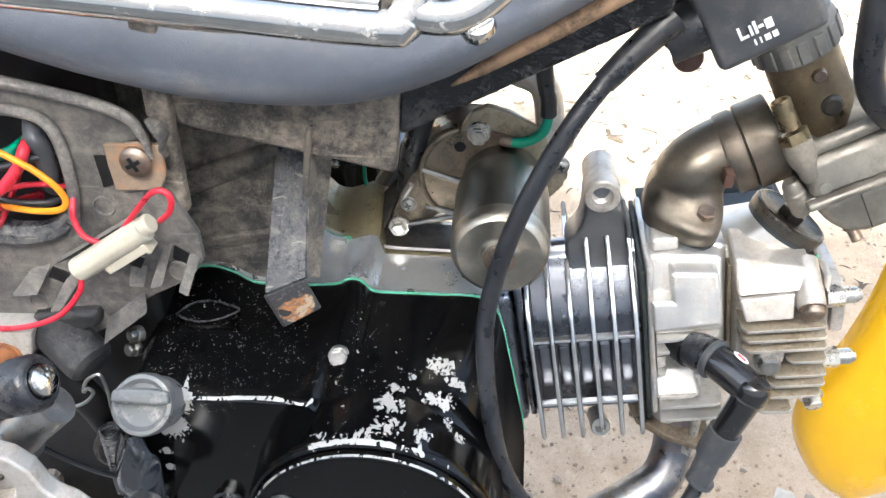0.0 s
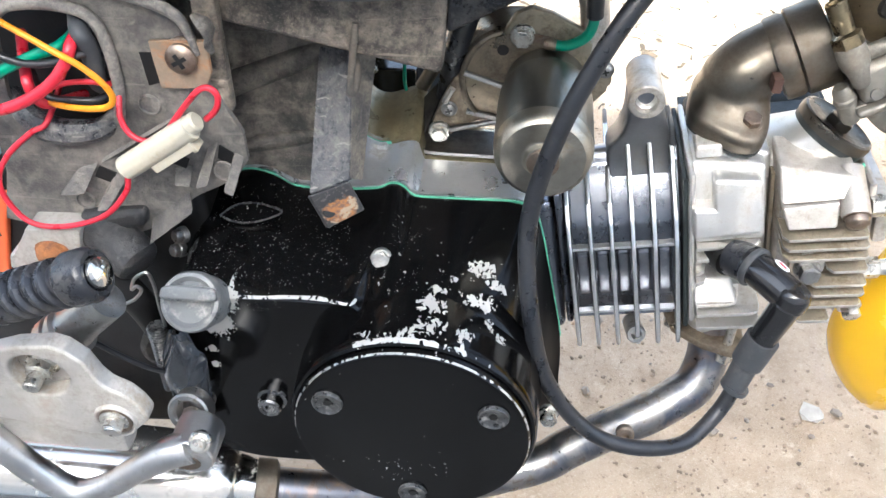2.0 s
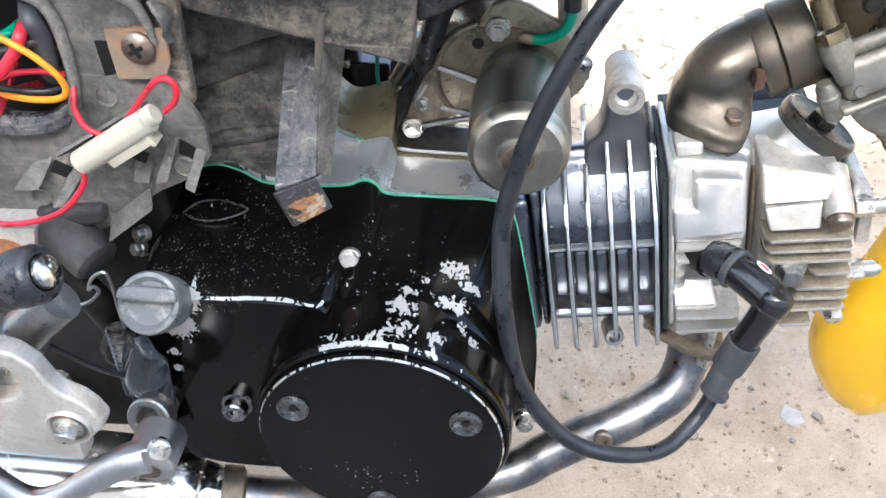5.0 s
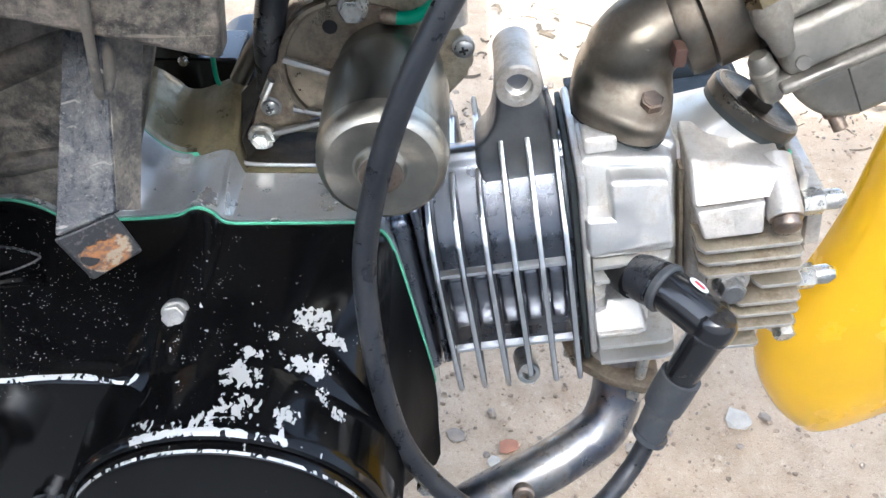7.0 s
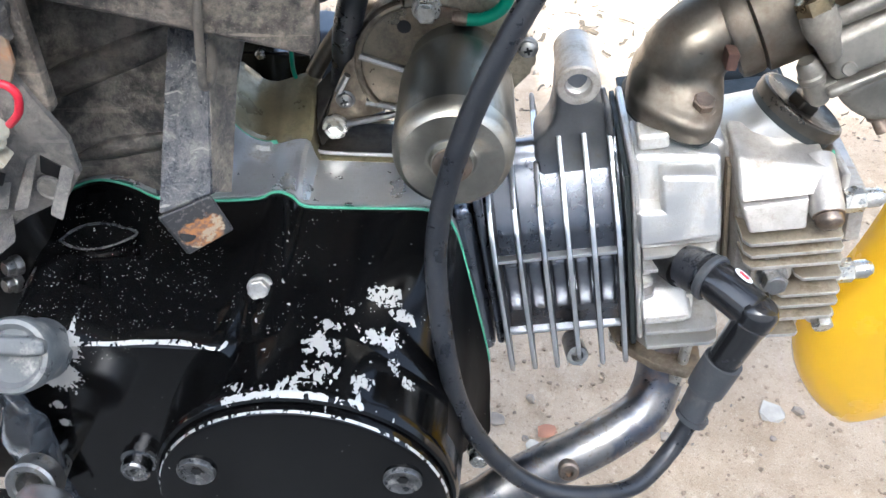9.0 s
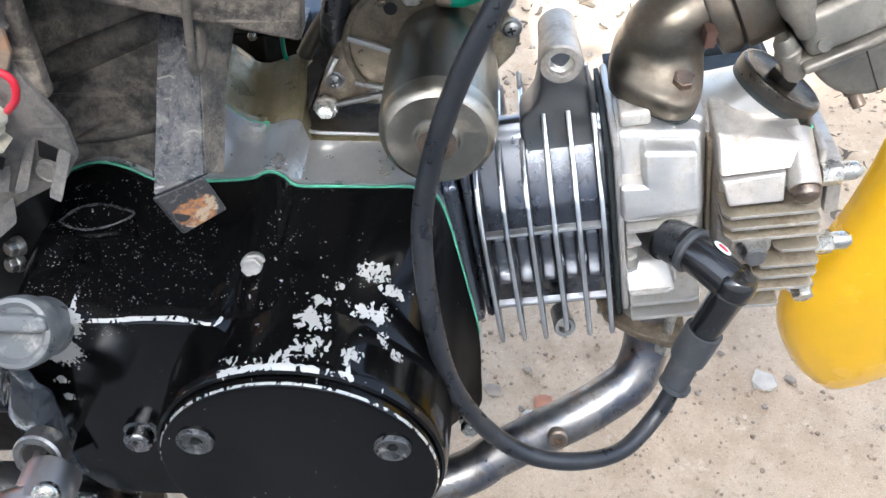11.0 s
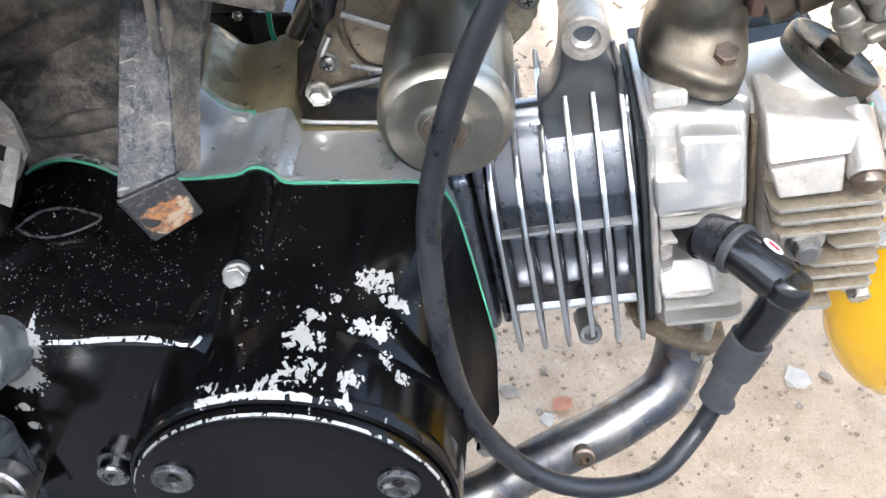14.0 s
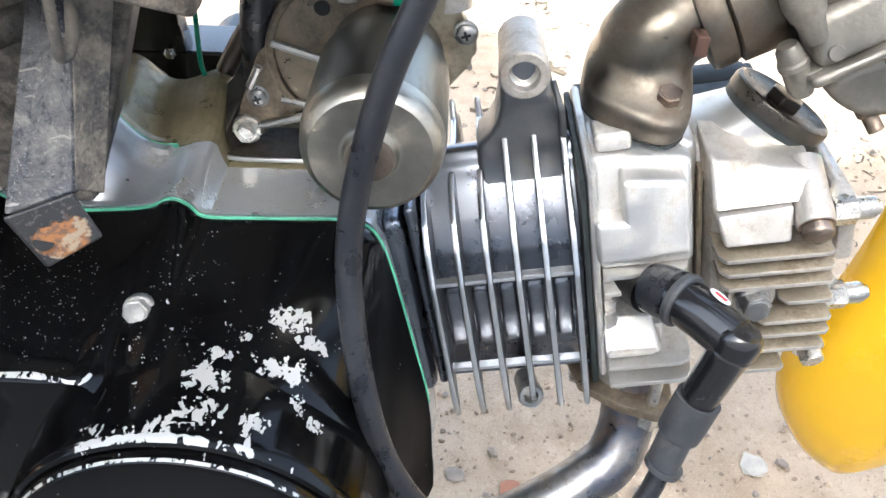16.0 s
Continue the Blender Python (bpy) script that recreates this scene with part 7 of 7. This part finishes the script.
# dark tube added to block the bright ground behind the starter
bm = bmesh.new()
tube(bm, [(0.0080, 0.222, 0.430), (0.0150, 0.218, 0.470), (0.0230, 0.212, 0.515), (0.0330, 0.202, 0.560), (0.045, 0.190, 0.62)], 0.011, 18)
part("filler_tube", bm, RUBBER, chassis, "dark tube added to fill the gap behind the starter")

# ---- hoses behind the starter ----
bm = bmesh.new()
tube(bm, [(-0.0185, 0.200, 0.4570), (-0.0100, 0.200, 0.4720), (0.0010, 0.197, 0.4890), (0.012, 0.190, 0.515), (0.024, 0.178, 0.550), (0.03, 0.165, 0.58)], 0.0046, 16)
hose = single("breather_hose", bm, STEEL_BROWN, (0.01, 0.2, 0.5), "brown stained breather hose behind the starter", "hose")
bm = bmesh.new()
tube(bm, [(-0.0150, 0.2000, 0.4620), (-0.0190, 0.1990, 0.4565), (-0.0230, 0.1985, 0.4535), (-0.0262, 0.1980, 0.4535)], 0.0021, 12)
part("sheath", bm, RUBBER_GREY, hose, "grey wire sheath")
bm = bmesh.new()
tube(bm, [(-0.006, 0.194, 0.440), (-0.001, 0.190, 0.458), (0.0020, 0.182, 0.476), (0.0050, 0.173, 0.496), (0.0100, 0.166, 0.516), (0.0180, 0.160, 0.541), (0.026, 0.154, 0.57)], 0.0070, 16)
single("drain_hose", bm, RUBBER, (0.01, 0.186, 0.5), "black rubber hose beside the starter", "hose")
wire("green_wire", [(-0.0275, 0.190, 0.520), (-0.0280, 0.197, 0.4900), (-0.0290, 0.198, 0.4680), (-0.0288, 0.198, 0.4590), (-0.0270, 0.198, 0.4540), (-0.0240, 0.1985, 0.4530)], 0.0012, WIRE_GREEN, "thin green wire hanging behind the bracket")

# ---- litter on the ground ----
rng = random.Random(5)


def pebble(bm, o, r, flat=0.6):
    start = len(bm.verts)
    got = bmesh.ops.create_icosphere(bm, subdivisions=1, radius=r)["verts"]
    k = rng.random() * 50
    for v in got:
        v.co *= 1 + 0.45 * noise.noise(v.co * (1.4 / r) + Vector((k, 0, 0)))
        v.co.z *= flat
    bmesh.ops.rotate(bm, verts=got, cent=(0, 0, 0), matrix=Matrix.Rotation(rng.random() * 6, 3, "Z"))
    bmesh.ops.translate(bm, verts=got, vec=Vector(o))


for x, y, r, mt, label in ((0.374, 0.352, 0.015, STONE_WHITE, "white plaster chip lying on the soil"), (0.150, 0.318, 0.010, STONE_RED, "red brick chip lying on the soil"), (0.135, 0.30, 0.008, STONE_WHITE, "small white stone lying on the soil"), (0.43, 1.05, 0.022, STONE, "brown stone lying on the soil"), (0.10, 0.33, 0.010, STONE, "small grey stone lying on the soil"), (0.62, 0.62, 0.02, STONE, "flat pale stone lying on the soil")):
    bm = bmesh.new()
    pebble(bm, (x, y, 0.001), r, 0.22)
    single("stone", bm, mt, (x, y, 0.0), label, "stone", "stones on the ground", sharp=20)
def strew(count, reach, sizes, flat):
    """Many small uneven stones as one mesh."""
    bm = bmesh.new()
    bmesh.ops.create_icosphere(bm, subdivisions=1, radius=1.0)
    form, tris = [v.co.copy() for v in bm.verts], [[v.index for v in f.verts] for f in bm.faces]
    bm.free()
    verts, faces = [], []
    for i in range(count):
        x, y = rng.uniform(*reach[0]), rng.uniform(*reach[1])
        size, turn, k = rng.choice(sizes), rng.random() * 6, rng.random() * 50
        o, q = len(verts), rng.uniform(0.6, 1.0)
        for v in form:
            w = v * size * (1 + 0.5 * noise.noise(v * 1.4 + Vector((k, 0, 0))))
            verts.append((x + w.x * math.cos(turn) - w.y * q * math.sin(turn), y + w.x * math.sin(turn) + w.y * q * math.cos(turn), w.z * flat))
        faces += [[o + a for a in f] for f in tris]
    me = bpy.data.meshes.new("gravel")
    me.from_pydata(verts, [], faces)
    return me


for count, reach, sizes, flat, mt, label in ((2600, ((-0.1, 0.7), (0.12, 0.9)), (0.0008, 0.001, 0.0015, 0.002, 0.003), 0.6, GRIT, "fine brown grit scattered on bare soil"), (900, ((-0.2, 0.95), (0.3, 2.0)), (0.0015, 0.002, 0.003, 0.004, 0.007), 0.6, STONE, "scattered small gravel on bare soil")):
    me = strew(count, reach, sizes, flat)
    me.materials.append(mt)
    tagged(new("gravel", me), label, "gravel", kind="stuff")
bm = bmesh.new()
for i in range(1700):
    x, y = rng.uniform(-0.2, 1.1), rng.uniform(0.5, 2.2)
    a, half = rng.random() * 6.3, rng.choice((0.002, 0.003, 0.004, 0.006, 0.008, 0.011, 0.015))
    m = Matrix.Translation((x, y, 0.005)) @ Matrix.Rotation(a, 4, "Z") @ Matrix.Rotation(rng.uniform(-0.7, 0.7), 4, "X")
    w, bend = half * rng.uniform(0.08, 0.42), half * rng.uniform(-0.5, 0.5)
    line = [(-half, 0.0), (-half * 0.4, bend * 0.8), (half * 0.3, bend), (half, 0.0)]
    low = [bm.verts.new(m @ Vector((u, v - w * rng.uniform(0.3, 1.0), rng.uniform(0, 0.25) * half))) for u, v in line]
    high = [bm.verts.new(m @ Vector((u, v + w * rng.uniform(0.3, 1.0), rng.uniform(0, 0.35) * half))) for u, v in line]
    for k in range(3):
        bm.faces.new((low[k], low[k + 1], high[k + 1], high[k]))
single("leaf_litter", bm, LEAF, (0.4, 1.0, 0.0), "dry leaf scraps strewn over pale soil", "leaf litter", kind="stuff")
